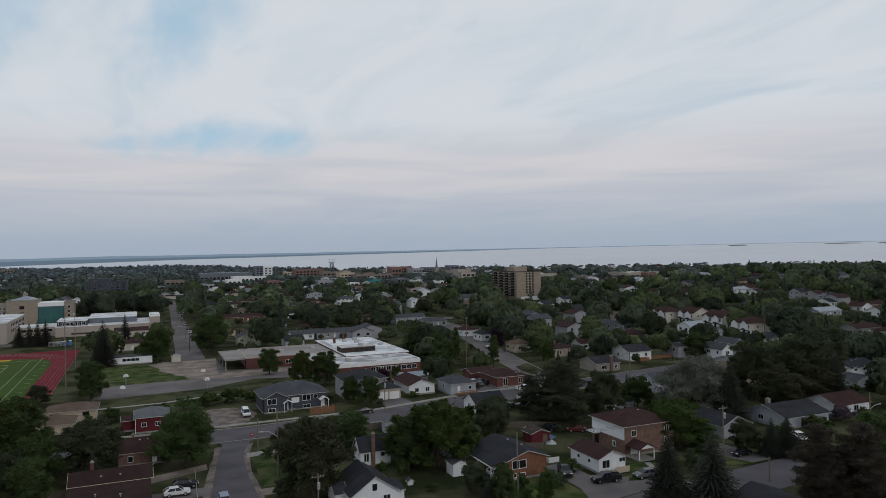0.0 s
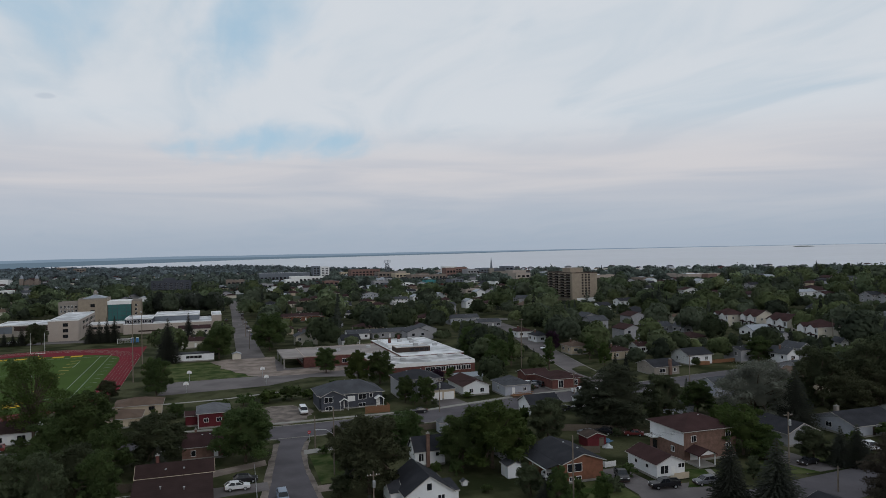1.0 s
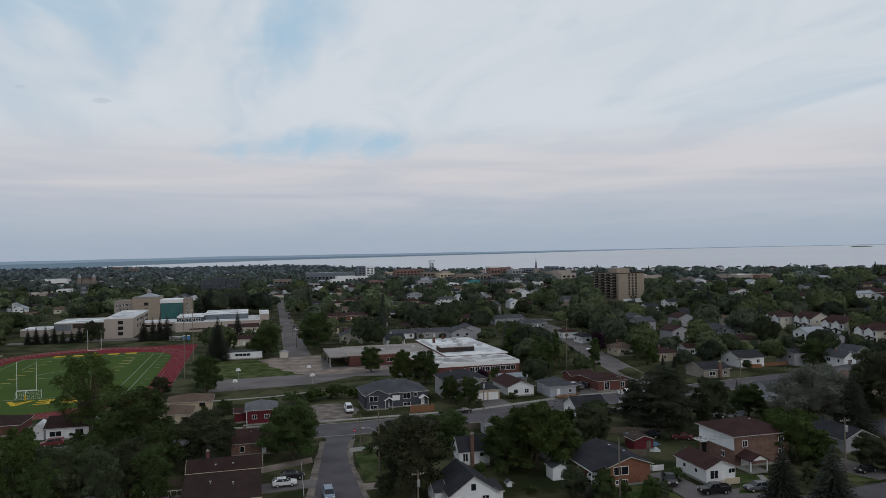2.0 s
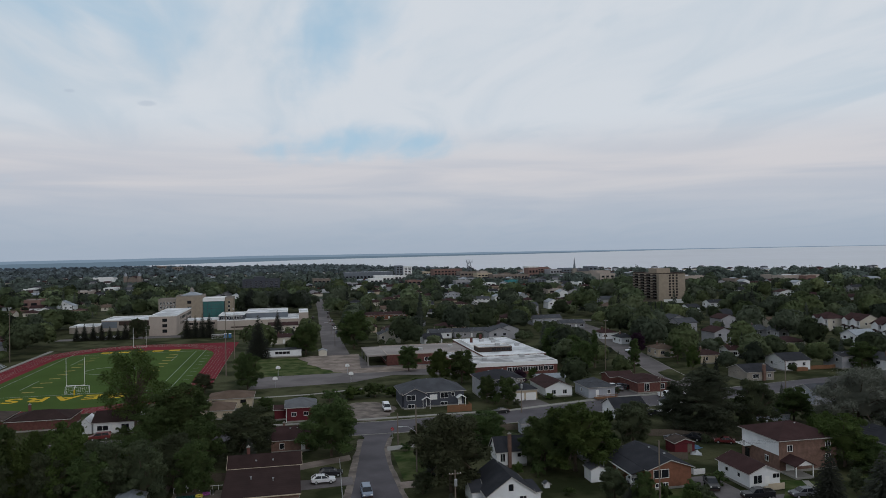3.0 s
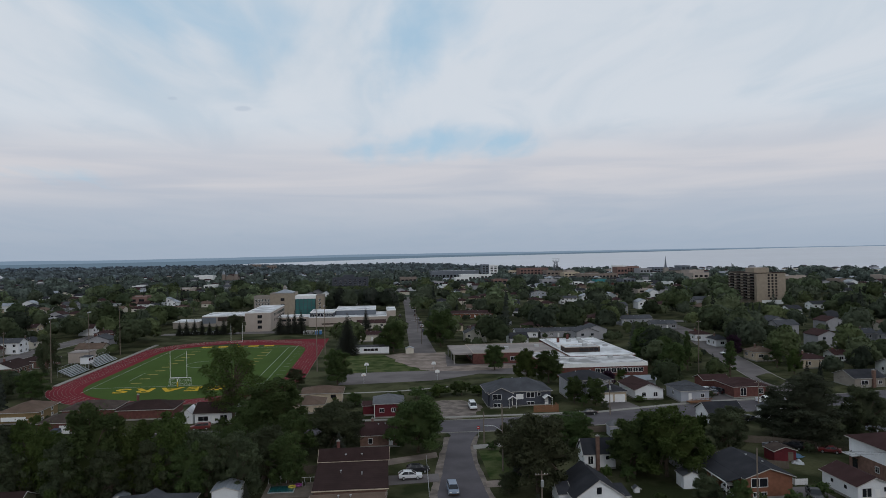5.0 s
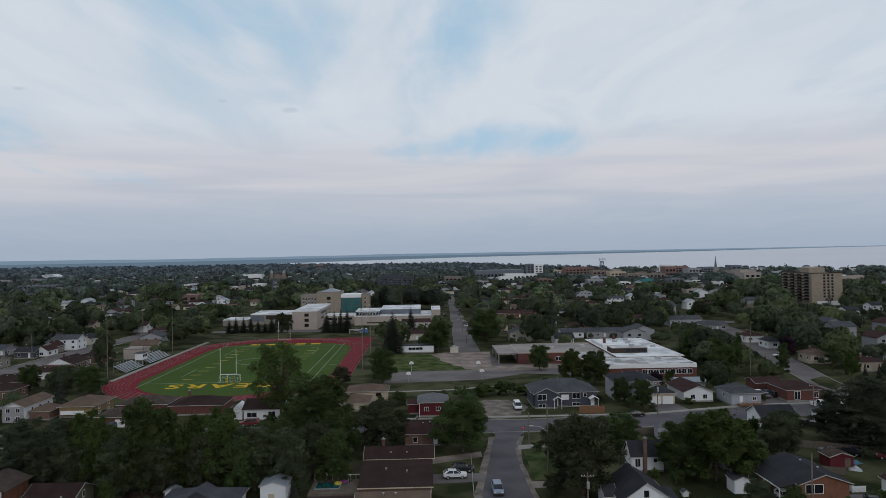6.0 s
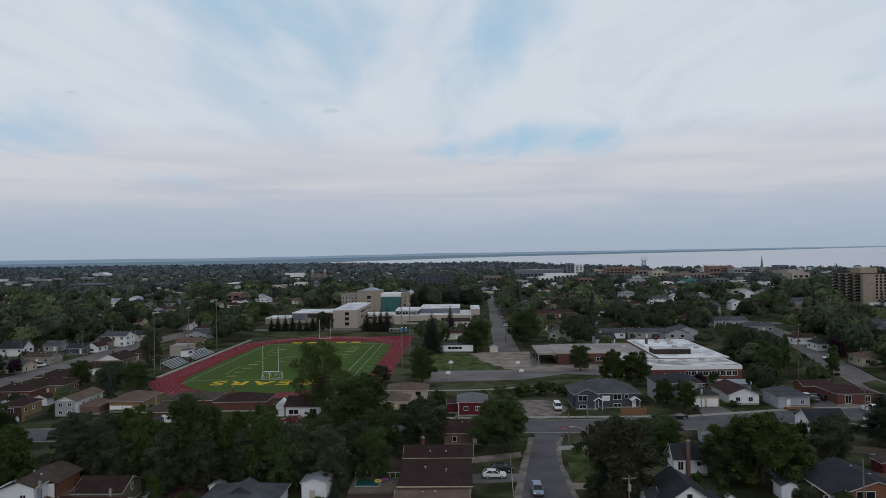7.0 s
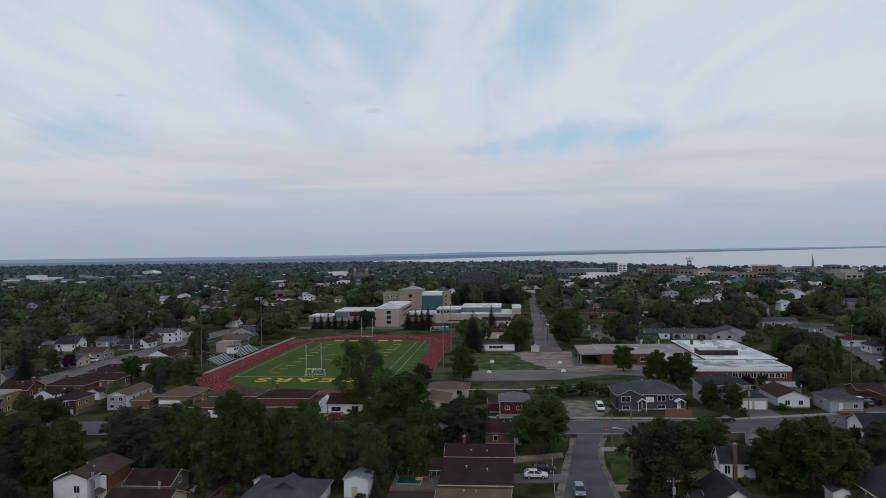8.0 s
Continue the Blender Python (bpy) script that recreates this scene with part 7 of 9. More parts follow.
for x, y, w, d, roof in ((269.0, 316.0, 11, 13, "hip"), (275.5, 302.0, 11.5, 13, "y"), (272.5, 278.0, 12.5, 15, "y"), (264.0, 251.5, 14, 13, "hip")):
    town_house(x, y, w, d, roof)


# ---- trees ----
def soft_normals(me, n):
    """Leaf clumps shade as one crown: their normals lean outward."""
    n = n / np.linalg.norm(n, axis=1)[:, None]
    me.polygons.foreach_set("use_smooth", [True] * len(me.polygons))
    me.normals_split_custom_set_from_vertices(n.tolist())


def crown_core(centres, radii, mids, squash, nu=10, nv=6, fit=0.9):
    """Closed inner foliage of crowns: for each crown the outer hull of its lobes, seen from its middle. centres, radii: trees x lobes x 3."""
    u, w = np.meshgrid(np.arange(nu) * 2 * np.pi / nu, np.linspace(-0.75, np.pi / 2, nv))
    d = np.stack([np.cos(w) * np.cos(u), np.cos(w) * np.sin(u), np.sin(w)], -1).reshape(-1, 3)
    p, q = centres / radii, d[None, None] / radii[:, :, None]      # rays from the middle against each lobe
    a, b, c = (q * q).sum(-1), (q * p[:, :, None]).sum(-1), (p * p).sum(-1)[:, :, None] - 1
    disc = b * b - a * c
    r = np.where(disc > 0, (b + np.sqrt(np.maximum(disc, 0))) / a, 0).max(1) * fit
    v = mids[:, None] + d[None] * np.maximum(r, 0.02)[:, :, None] * squash[:, None]
    f = []
    for j in range(nv - 1):
        for i in range(nu):
            k = (i + 1) % nu
            f.append((j * nu + i, j * nu + k, (j + 1) * nu + k, (j + 1) * nu + i))
    f = np.array(f)
    faces = (f[None] + (np.arange(len(mids)) * len(d))[:, None, None]).reshape(-1, 4)
    return v.reshape(-1, 3), faces, np.tile(d + np.array([0, 0, 0.1]), (len(mids), 1))


def quad_mesh(name, v, f, mat, normals):
    me = bpy.data.meshes.new(name)
    me.vertices.add(len(v))
    me.vertices.foreach_set("co", v.ravel())
    me.loops.add(len(f) * 4)
    me.loops.foreach_set("vertex_index", f.ravel())
    me.polygons.add(len(f))
    me.polygons.foreach_set("loop_start", np.arange(0, len(f) * 4, 4))
    me.polygons.foreach_set("loop_total", np.full(len(f), 4))
    me.materials.append(M[mat])
    me.update(calc_edges=True)
    soft_normals(me, normals)
    return me


def clump_mesh(name, lobes, count, size, mat, seed, flat=0.35, outward=0.6, core=0.0, fill=0.86):
    """Leaf clumps spread over the shells of several lobes (x, y, z, rx, ry, rz): bent four-cornered sprays with ragged sizes."""
    rng = np.random.default_rng(seed)
    lobes = np.array(lobes, float)
    area = (lobes[:, 3] * lobes[:, 4] + lobes[:, 3] * lobes[:, 5] + lobes[:, 4] * lobes[:, 5])
    pick = rng.choice(len(lobes), count, p=area / area.sum())
    d = rng.normal(size=(count, 3))
    d /= np.linalg.norm(d, axis=1)[:, None]
    d[:, 2] = np.where(d[:, 2] < -0.55, -d[:, 2], d[:, 2])
    depth = 1 - core - (0.55 - core) * rng.random(count) ** 1.8 + 0.10 * rng.normal(size=count)
    depth = np.where(rng.random(count) < 0.07, 1.0 + 0.28 * rng.random(count), depth)
    wob = 1 + 0.16 * np.sin(d[:, 0] * 7 + pick) * np.sin(d[:, 1] * 6 + 2 * pick) + 0.10 * np.sin(d[:, 2] * 11 + pick * 3)
    c = lobes[pick, :3] + d * lobes[pick, 3:6] * (depth * wob)[:, None]
    nrm = d * outward + rng.normal(size=(count, 3)) * 0.6 + np.array([0, 0, flat])
    nrm *= np.where((nrm * d).sum(1) < 0, -1.0, 1.0)[:, None]
    nrm /= np.linalg.norm(nrm, axis=1)[:, None]
    t = np.cross(nrm, rng.normal(size=(count, 3)))
    t /= np.linalg.norm(t, axis=1)[:, None] + 1e-9
    b = np.cross(nrm, t)
    s = size * (0.55 + 0.9 * rng.random(count))[:, None]
    r = 0.7 + 0.6 * rng.random((count, 4, 1))
    droop = nrm * s * 0.35
    v = np.stack([c - t * s * r[:, 0] - droop, c - b * s * 0.62 * r[:, 1] + droop * 0.4, c + t * s * r[:, 2] - droop, c + b * s * 0.62 * r[:, 3] + droop * 0.4], 1).reshape(-1, 3)
    f = np.arange(count * 4).reshape(-1, 4)
    normals = np.repeat(d * 0.75 + nrm * 0.35 + np.array([0, 0, 0.15]), 4, axis=0)
    if fill:
        mid = lobes[0, :3]
        cv, cf, cn = crown_core((lobes[:, :3] - mid)[None], lobes[None, :, 3:6], mid[None], np.ones((1, 3)), 30, 16, fill)
        f, v, normals = np.vstack([f, cf + len(v)]), np.vstack([v, cv]), np.vstack([normals, cn])
    return quad_mesh(name, v, f, mat, normals)


def trunk_geo(h, r, lobes, seed, bend=0.3):
    rng = random.Random(seed)
    g = Geo()
    pts = [Vector((rng.uniform(-1, 1) * bend * k / 4, rng.uniform(-1, 1) * bend * k / 4, h * k / 4)) for k in range(5)]
    pts[0] = Vector((0, 0, -0.3))
    for k in range(4):
        g.tube(pts[k], pts[k + 1], r * (1 - 0.18 * k), r * (1 - 0.18 * (k + 1)), 7)
    for lobe in lobes:
        base = pts[rng.choice((2, 3))]
        tip = Vector(lobe[:3])
        mid = (base + tip) / 2 + Vector((0, 0, 0.05 * h))
        g.tube(base, mid, r * 0.42, r * 0.28, 5).tube(mid, tip, r * 0.28, r * 0.08, 5)
    return g


def round_lobes(h, w, seed, n=24, low=0.22):
    """A leafy crown of many small overlapping clumps round a few large boughs; h height, w full width, low: where the crown starts."""
    rng = random.Random(seed)
    z0 = h * low
    ch = h - z0
    lobes = [(0, 0, z0 + ch * 0.5, w * 0.27, w * 0.27, ch * 0.40)]
    lean, turn = rng.uniform(0.02, 0.07) * w, rng.uniform(0, 6.28)
    boughs = []
    for i in range(n):
        a = 2.4 * i + rng.uniform(-0.5, 0.5)
        k = (i + 0.5) / n
        rad = w * 0.34 * math.sin(math.pi * (0.16 + 0.76 * k)) ** 0.7 * rng.uniform(0.6, 1.12)
        s = w * rng.uniform(0.09, 0.165)
        boughs.append((rad * math.cos(a) + lean * k * math.cos(turn), rad * math.sin(a) + lean * k * math.sin(turn), z0 + ch * (0.10 + 0.78 * k) + rng.uniform(-0.05, 0.05) * ch, s, s, min(s, ch * 0.22) * rng.uniform(0.75, 1.1)))
    for x, y, z, rx, _, rz in boughs:   # each bough carries four clumps, turned outward
        out = math.atan2(y, x)
        lobes.append((x, y, z, rx * 0.8, rx * 0.8, rz * 0.8))
        for q in range(4):
            a, e = out + rng.uniform(-1.3, 1.3), rng.uniform(-0.5, 1.0)
            r = rx * rng.uniform(0.38, 0.58)
            lobes.append((x + rx * 0.72 * math.cos(a) * math.cos(e), y + rx * 0.72 * math.sin(a) * math.cos(e), z + rz * 0.8 * math.sin(e), r, r, min(r, rz) * rng.uniform(0.7, 0.95)))
    return lobes


def pine_lobes(h, w, seed, n=30, low=0.1):
    """Flat layered boughs round a straight trunk, broadest a third of the way up."""
    rng = random.Random(seed)
    lobes = [(0, 0, h * 0.5, w * 0.10, w * 0.10, h * 0.42)]
    for i in range(n):
        k = (i + 0.5) / n
        reach = w * 0.40 * min(1.0, (k + 0.12) * 3.0) * (1 - k) ** 0.55 + w * 0.03
        a = 2.4 * i + rng.uniform(-0.5, 0.5)
        r = reach * rng.uniform(0.45, 1.1)
        s = max(w * 0.07, w * rng.uniform(0.11, 0.2) * (1 - 0.5 * k))
        lobes.append((r * math.cos(a), r * math.sin(a), h * (low + (0.95 - low) * k) + 0.1 * r, s * 1.1, s * 1.1, s * rng.uniform(0.38, 0.6)))
    return lobes


KINDS = {}


def tree_kind(key, h, w, mat, count, size, seed, low=0.2, n=24, core=0.1, label="", trunk_r=None, fill=0.62, shape=round_lobes):
    """A prototype of a leafy tree: trunk data and crown data, h metres high and w wide."""
    lobes = shape(h, w, seed, n, low)
    crown = clump_mesh("crown", lobes, count, size, mat, seed, core=core, fill=fill)
    trunk = trunk_geo(h * 0.62, trunk_r or 0.018 * h + 0.05, lobes[1::3], seed).data("trunk", "bark")
    KINDS[key] = (h, w, trunk, crown, label)


def conifer_kind(key, h, w, mat, tiers, seed, label, size=0.5, droop=0.35, gap=0.0, per=26):
    """A prototype of a conifer: whorls of drooping boughs round a straight trunk."""
    rng = np.random.default_rng(seed)
    v, f = [], []
    for k in range(tiers):
        q = k / (tiers - 1)
        z = h * (0.06 + gap + (0.93 - gap) * q)
        rad = w / 2 * (1 - q) ** 0.85 * rng.uniform(0.82, 1.12) + 0.12
        m = max(5, int(per * (1 - q) + 5))
        for i in range(m):
            a = 2 * math.pi * (i + rng.random()) / m
            r1 = rad * rng.uniform(0.7, 1.12)
            nseg = max(1, int(r1 / (size * 1.1)))
            for s in range(nseg):
                r = r1 * (s + 0.35 + 0.6 * rng.random()) / nseg
                zz = z - droop * r * 0.8 + rng.normal() * 0.10
                c = np.array([r * math.cos(a), r * math.sin(a), zz])
                u = np.array([math.cos(a), math.sin(a), -droop * 0.9])
                t = np.array([-math.sin(a), math.cos(a), rng.normal() * 0.25])
                su, st = size * rng.uniform(0.7, 1.2), size * rng.uniform(0.35, 0.65)
                n0 = len(v)
                v += [tuple(c - u * su * 0.6), tuple(c - t * st + np.array([0, 0, -0.12])), tuple(c + u * su), tuple(c + t * st + np.array([0, 0, -0.12]))]
                f.append((n0, n0 + 1, n0 + 2, n0 + 3))
    me = bpy.data.meshes.new("crown")
    me.from_pydata(v, [], f)
    me.materials.append(M[mat])
    trunk = Geo().tube((0, 0, -0.3), (0, 0, h * 0.97), 0.012 * h + 0.08, 0.03, 7).data("trunk", "bark")
    KINDS[key] = (h, w, trunk, me, label)


def plant(key, x, y, h, w, turn=0.0, label=""):
    """One tree of a kind, scaled to height h and width w."""
    kh, kw, trunk, crown, lab = KINDS[key]
    ob = new("tree")
    ob.empty_display_size = 0.5
    ob.matrix_basis = Matrix.LocRotScale((x, y, land(x, y)), Euler((0, 0, turn)), (w / kw, w / kw, h / kh))
    tagged(ob, label or lab, "tree", "trees of the town")
    part("trunk", trunk, "bark", ob)
    part("crown", crown, "leaf_mid", ob)
    return ob


tree_kind("maple_a", 12, 10, "leaf_mid", 24206, 0.138, 11, 0.03, 28, label="broad green maple in full leaf")
tree_kind("maple_b", 12, 11, "leaf_mid", 24206, 0.146, 12, 0.04, 32, label="spreading green maple in full leaf")
tree_kind("light_a", 12, 11, "leaf_light", 24206, 0.146, 13, 0.02, 28, label="light green broadleaf tree in full leaf")
tree_kind("olive_a", 12, 10, "leaf_olive", 24206, 0.135, 14, 0.02, 34, label="dense olive green tree, newly leafed")
tree_kind("dark_a", 12, 10, "leaf_dark", 24206, 0.138, 15, 0.02, 30, label="dense dark green broadleaf tree")
tree_kind("dark_b", 12, 9, "leaf_dark", 22295, 0.131, 16, 0.01, 26, label="dark green tree with a rounded crown")
tree_kind("airy_a", 14, 12, "leaf_light", 15000, 0.125, 17, 0.15, 30, core=0.0, label="airy tree with thin light foliage", fill=0)
tree_kind("silver_a", 12, 13, "leaf_silver", 30000, 0.12, 18, 0.04, 46, label="silvery grey willow with a wide crown", fill=0.55)
tree_kind("purple_a", 8, 7, "leaf_purple", 5720, 0.20, 19, 0.08, 16, label="dark purple-leaved ornamental tree")
tree_kind("small_a", 7, 5, "leaf_light", 9000, 0.15, 20, 0.14, 16, label="small rounded green street tree")
tree_kind("slim_a", 12, 4.5, "leaf_mid", 7040, 0.19, 21, 0.03, 18, label="slim upright tree with green leaves")
tree_kind("bush_a", 2.4, 3.4, "leaf_mid", 700, 0.16, 22, 0.0, 9, label="rounded green shrub in a yard")
tree_kind("bush_b", 2.4, 3.4, "leaf_light", 700, 0.16, 23, 0.0, 9, label="light green overgrown shrub in a yard")
tree_kind("bush_c", 2.4, 3.4, "leaf_dark", 700, 0.16, 26, 0.0, 9, label="dark green shrub in a yard")
tree_kind("pine_a", 14, 9, "pine", 21558, 0.114, 24, 0.10, 40, core=0.0, label="tall dark pine with ragged boughs", fill=0.7, shape=pine_lobes)
tree_kind("pine_b", 14, 11, "pine", 25480, 0.119, 25, 0.06, 48, core=0.0, label="broad dark pine with open boughs", fill=0.72, shape=pine_lobes)
tree_kind("pine_c", 14, 11, "larch", 23520, 0.119, 27, 0.05, 44, core=0.0, label="ragged brownish conifer with open boughs", fill=0.6, shape=pine_lobes)
tree_kind("lilac_a", 2.4, 3.4, "leaf_lilac", 900, 0.14, 28, 0.0, 10, label="greyish purple flowering lilac bush")
conifer_kind("spruce_a", 15, 7.5, "needle", 44, 31, "dark pointed spruce with drooping boughs", 0.30, per=38)
conifer_kind("spruce_b", 15, 6, "needle", 38, 32, "slender dark spruce with short boughs", 0.32, per=32)
# trees and shrubs of the near streets
plant("maple_b", 7.7, 160.4, 12.4, 15.3, 0.0)
plant("dark_a", -10.6, 163.4, 11.6, 16.4, 1.7)
plant("airy_a", -40.1, 194.9, 21.6, 18.7, 3.4)
plant("maple_a", -26.3, 176.7, 16.1, 18.3, 5.1)
plant("maple_a", -31.8, 171.1, 11.7, 11.4, 0.5)
plant("light_a", -86.2, 126.3, 14.6, 15.2, 2.2)
plant("pine_a", -77.9, 138.0, 15.0, 12.7, 3.9)
plant("pine_b", -70.8, 138.3, 14.9, 12.0, 5.6)
plant("light_a", -65.6, 139.0, 16.0, 12.7, 1.0)
plant("maple_a", -54.4, 137.8, 18.8, 15.3, 2.7)
plant("light_a", -47.0, 138.1, 15.1, 11.5, 4.4)
plant("light_a", -40.1, 138.4, 16.3, 13.1, 6.1)
plant("dark_b", -33.5, 137.0, 13.8, 11.1, 1.6)
plant("dark_a", -26.3, 135.0, 12.8, 9.7, 3.3)
plant("pine_a", -99.9, 137.5, 12.8, 15.3, 0.4)
plant("dark_a", -57.8, 134.8, 12.4, 10.9, 2.1)
plant("dark_b", -74.1, 137.7, 10.9, 10.0, 3.8)
plant("maple_a", -18.6, 139.4, 11.3, 9.4, 5.5)
plant("light_a", -106.8, 140.9, 13.5, 14.5, 0.9)
plant("dark_a", -67.2, 135.1, 12.1, 10.0, 2.6)
plant("dark_a", -42.1, 135.6, 12.0, 9.4, 4.3)
plant("maple_a", -35.7, 134.5, 12.0, 9.3, 6.0)
plant("dark_b", -49.7, 134.5, 11.3, 9.5, 1.4)
plant("dark_b", -23.7, 146.5, 11.8, 9.8, 3.1)
plant("maple_a", -119.7, 173.5, 9.2, 13.7, 4.8)
plant("maple_a", -136.2, 246.0, 9.8, 9.4, 0.2)
plant("dark_a", -122.5, 240.0, 9.8, 11.0, 1.9)
plant("maple_a", -112.4, 238.0, 10.2, 11.6, 3.6)
plant("dark_b", -180.5, 266.5, 9.2, 7.0, 5.3)
plant("spruce_b", -172.6, 239.6, 14.6, 9.5, 0.8)
plant("purple_a", -176.0, 270.1, 6.8, 7.3, 2.5)
plant("dark_a", -129.2, 287.0, 17.0, 10.0, 4.2)
plant("dark_b", -29.4, 246.0, 7.1, 8.4, 1.3)
plant("maple_a", -15.7, 248.4, 13.1, 11.7, 3.0)
plant("spruce_a", -15.6, 322.2, 19.0, 12.0, 4.7)
plant("maple_b", 5.0, 325.7, 14.0, 14.7, 0.1)
plant("maple_b", 28.0, 341.1, 17.8, 17.6, 1.8)
plant("maple_a", 42.8, 268.9, 10.3, 9.7, 3.5)
plant("light_a", 49.3, 240.9, 12.2, 10.0, 5.2)
plant("maple_a", 56.6, 239.1, 11.9, 11.5, 0.6)
plant("maple_b", 56.3, 205.4, 7.8, 6.8, 2.3)
plant("maple_b", 61.5, 201.3, 8.2, 7.0, 4.0)
plant("purple_a", 73.8, 227.3, 6.1, 6.6, 5.7)
plant("small_a", 80.9, 235.6, 4.7, 4.4, 1.1)
plant("olive_a", 28.6, 130.6, 15.2, 16.7, 2.8)
plant("olive_a", 27.6, 148.8, 9.9, 8.8, 4.5)
plant("maple_a", 43.0, 159.6, 8.7, 11.6, 6.2)
plant("light_a", 55.9, 136.4, 14.8, 18.9, 1.7)
plant("maple_a", 50.2, 138.7, 11.7, 12.2, 3.4)
plant("maple_a", 52.0, 145.0, 8.6, 7.5, 5.1)
plant("bush_a", 10.4, 219.9, 3.7, 7.2, 0.5)
plant("bush_b", 17.5, 221.8, 4.2, 8.7, 2.2)
plant("bush_a", 24.6, 223.6, 4.9, 8.4, 3.9)
plant("bush_b", 29.9, 222.0, 3.5, 6.2, 5.6)
plant("bush_a", 4.3, 216.4, 3.1, 5.3, 1.0)
plant("maple_a", -8.5, 212.8, 4.1, 6.2, 2.7)
plant("bush_a", 39.7, 233.0, 4.0, 6.5, 4.4)
plant("bush_b", 75.9, 204.5, 2.0, 4.6, 6.1)
plant("spruce_b", -23.4, 122.3, 6.6, 3.8, 1.5)
for k, (x, h, w) in enumerate(((-116.3, 8.4, 5.0), (-112.4, 9.6, 5.2), (-107.9, 9.8, 5.4), (-103.6, 9.4, 4.6), (-99.4, 7.6, 5.0), (-95.3, 6.4, 4.6), (-91.4, 9.6, 6.4), (-58.1, 12.6, 7.2), (-53.7, 13.0, 6.0), (-50.0, 13.6, 6.4), (-46.3, 14.0, 7.2))):
    plant("spruce_b", x, 420 if k < 7 else 413, h, w, k * 1.7)
plant("dark_a", -86.4, 419, 12.2, 8.0, 0.6)
plant("dark_b", -82.0, 419, 11.6, 7.6, 2.6)
plant("spruce_b", -8.7, 388.6, 16.1, 8.4, 4.8)
plant("dark_b", 75.6, 150.0, 10.4, 10.5, 0.2)
plant("pine_b", 97.0, 154.5, 16.6, 21.0, 1.9)
plant("dark_a", 109.0, 152.0, 14.0, 11.5, 3.6)
plant("pine_a", 94.3, 164.4, 12.0, 9.3, 5.3)
plant("maple_a", 126.5, 161.1, 9.2, 10.7, 0.7)
plant("silver_a", 132.3, 146.0, 16.6, 22.5, 2.4)
plant("spruce_a", 136.3, 137.0, 15.5, 11.4, 4.1)
plant("olive_a", 157.8, 139.9, 11.9, 16.3, 5.8)
plant("spruce_a", 82.0, 96.6, 13.5, 9.3, 1.2)
plant("spruce_a", 87.6, 92.1, 13.9, 11.1, 2.9)
plant("light_a", 109.9, 125.1, 11.0, 15.1, 4.6)
plant("dark_b", 119.4, 115.4, 7.8, 8.5, 0.1)
plant("spruce_b", 122.7, 111.9, 8.0, 6.3, 1.8)
plant("spruce_b", 125.6, 110.4, 8.5, 6.9, 3.5)
plant("dark_a", 172.7, 150.0, 19.0, 17.6, 5.2)
plant("dark_a", 183.6, 149.6, 21.4, 20.2, 0.6)
plant("dark_b", 189.0, 153.5, 17.0, 13.0, 2.3)
plant("spruce_a", 179.5, 141.2, 14.7, 9.3, 5.7)
plant("olive_a", 171.2, 143.1, 11.9, 16.3, 1.1)
plant("dark_a", 164.2, 155.4, 17.4, 17.4, 2.8)
plant("pine_c", 110.5, 82.2, 15.1, 14.8, 4.5)
plant("pine_c", 107.0, 87.5, 14.2, 11.3, 6.2)
plant("pine_c", 104.0, 83.5, 12.0, 8.8, 1.6)
plant("maple_a", 124.5, 88.5, 15.0, 13.9, 3.3)
plant("light_a", 205.0, 139.0, 6.5, 8.0, 5.0)
plant("dark_b", 56.1, 118.7, 6.3, 6.4, 0.4)
plant("slim_a", 147.4, 253.7, 10.2, 5.7, 2.1)
plant("slim_a", 112.6, 253.8, 15.1, 4.5, 3.8)
plant("purple_a", 143.4, 278.6, 10.5, 8.6, 5.5)
plant("maple_a", 202.8, 221.6, 10.4, 12.6, 1.0)
plant("maple_b", 106.5, 282.0, 13.0, 13.0, 2.7)
plant("maple_a", 109.0, 267.0, 12.2, 11.7, 4.4)
plant("maple_b", 105.0, 249.0, 11.2, 11.4, 6.1)
plant("bush_a", 150.0, 122.4, 3.4, 7.9, 1.5)
plant("lilac_a", 162.1, 125.6, 3.8, 7.5, 0.3)
plant("maple_a", 111.8, 120.2, 6.8, 8.1, 2.0)
plant("light_a", 113.1, 135.4, 9.4, 8.0, 3.7)
plant("pine_b", -93.0, 119.0, 12.5, 12.0, 1.0)

for key, x, y, h, w in (("light_a", -104, 158, 8.0, 9.5), ("dark_a", -92, 160, 8.5, 9.5), ("maple_a", -82, 163, 7.5, 9.0), ("pine_a", -112, 155, 9.0, 8.5), ("maple_b", -118, 163, 7.5, 9.0), ("light_a", -72, 160, 8.5, 9.0)):
    plant(key, x, y, h, w, x)
plant("slim_a", 122.0, 240.0, 13.0, 6.0, 1.0)
plant("light_a", 146.0, 240.5, 9.5, 6.5, 2.0)
plant("dark_b", 60.0, 164.0, 5.0, 5.0, 2.6)
plant("maple_b", -33.0, 152.0, 9.6, 12.0, 2.0)
plant("maple_a", -62.0, 146.0, 10.8, 12.5, 4.0)
plant("light_a", -48.0, 150.0, 9.6, 12.5, 1.0)
plant("dark_a", -80.0, 146.0, 11.5, 12.0, 5.0)
plant("maple_b", -20.0, 158.0, 10.5, 11.0, 3.0)
plant("pine_b", -87.5, 113.5, 8.5, 11.0, 0.7)
plant("bush_c", -76.0, 117.6, 3.0, 3.4, 0.4)
plant("dark_b", -81.5, 116.0, 6.0, 5.0, 2.2)
plant("dark_b", 84.0, 163.0, 8.0, 8.5, 1.1)
plant("bush_c", 93.0, 148.0, 2.2, 3.0, 1.1)
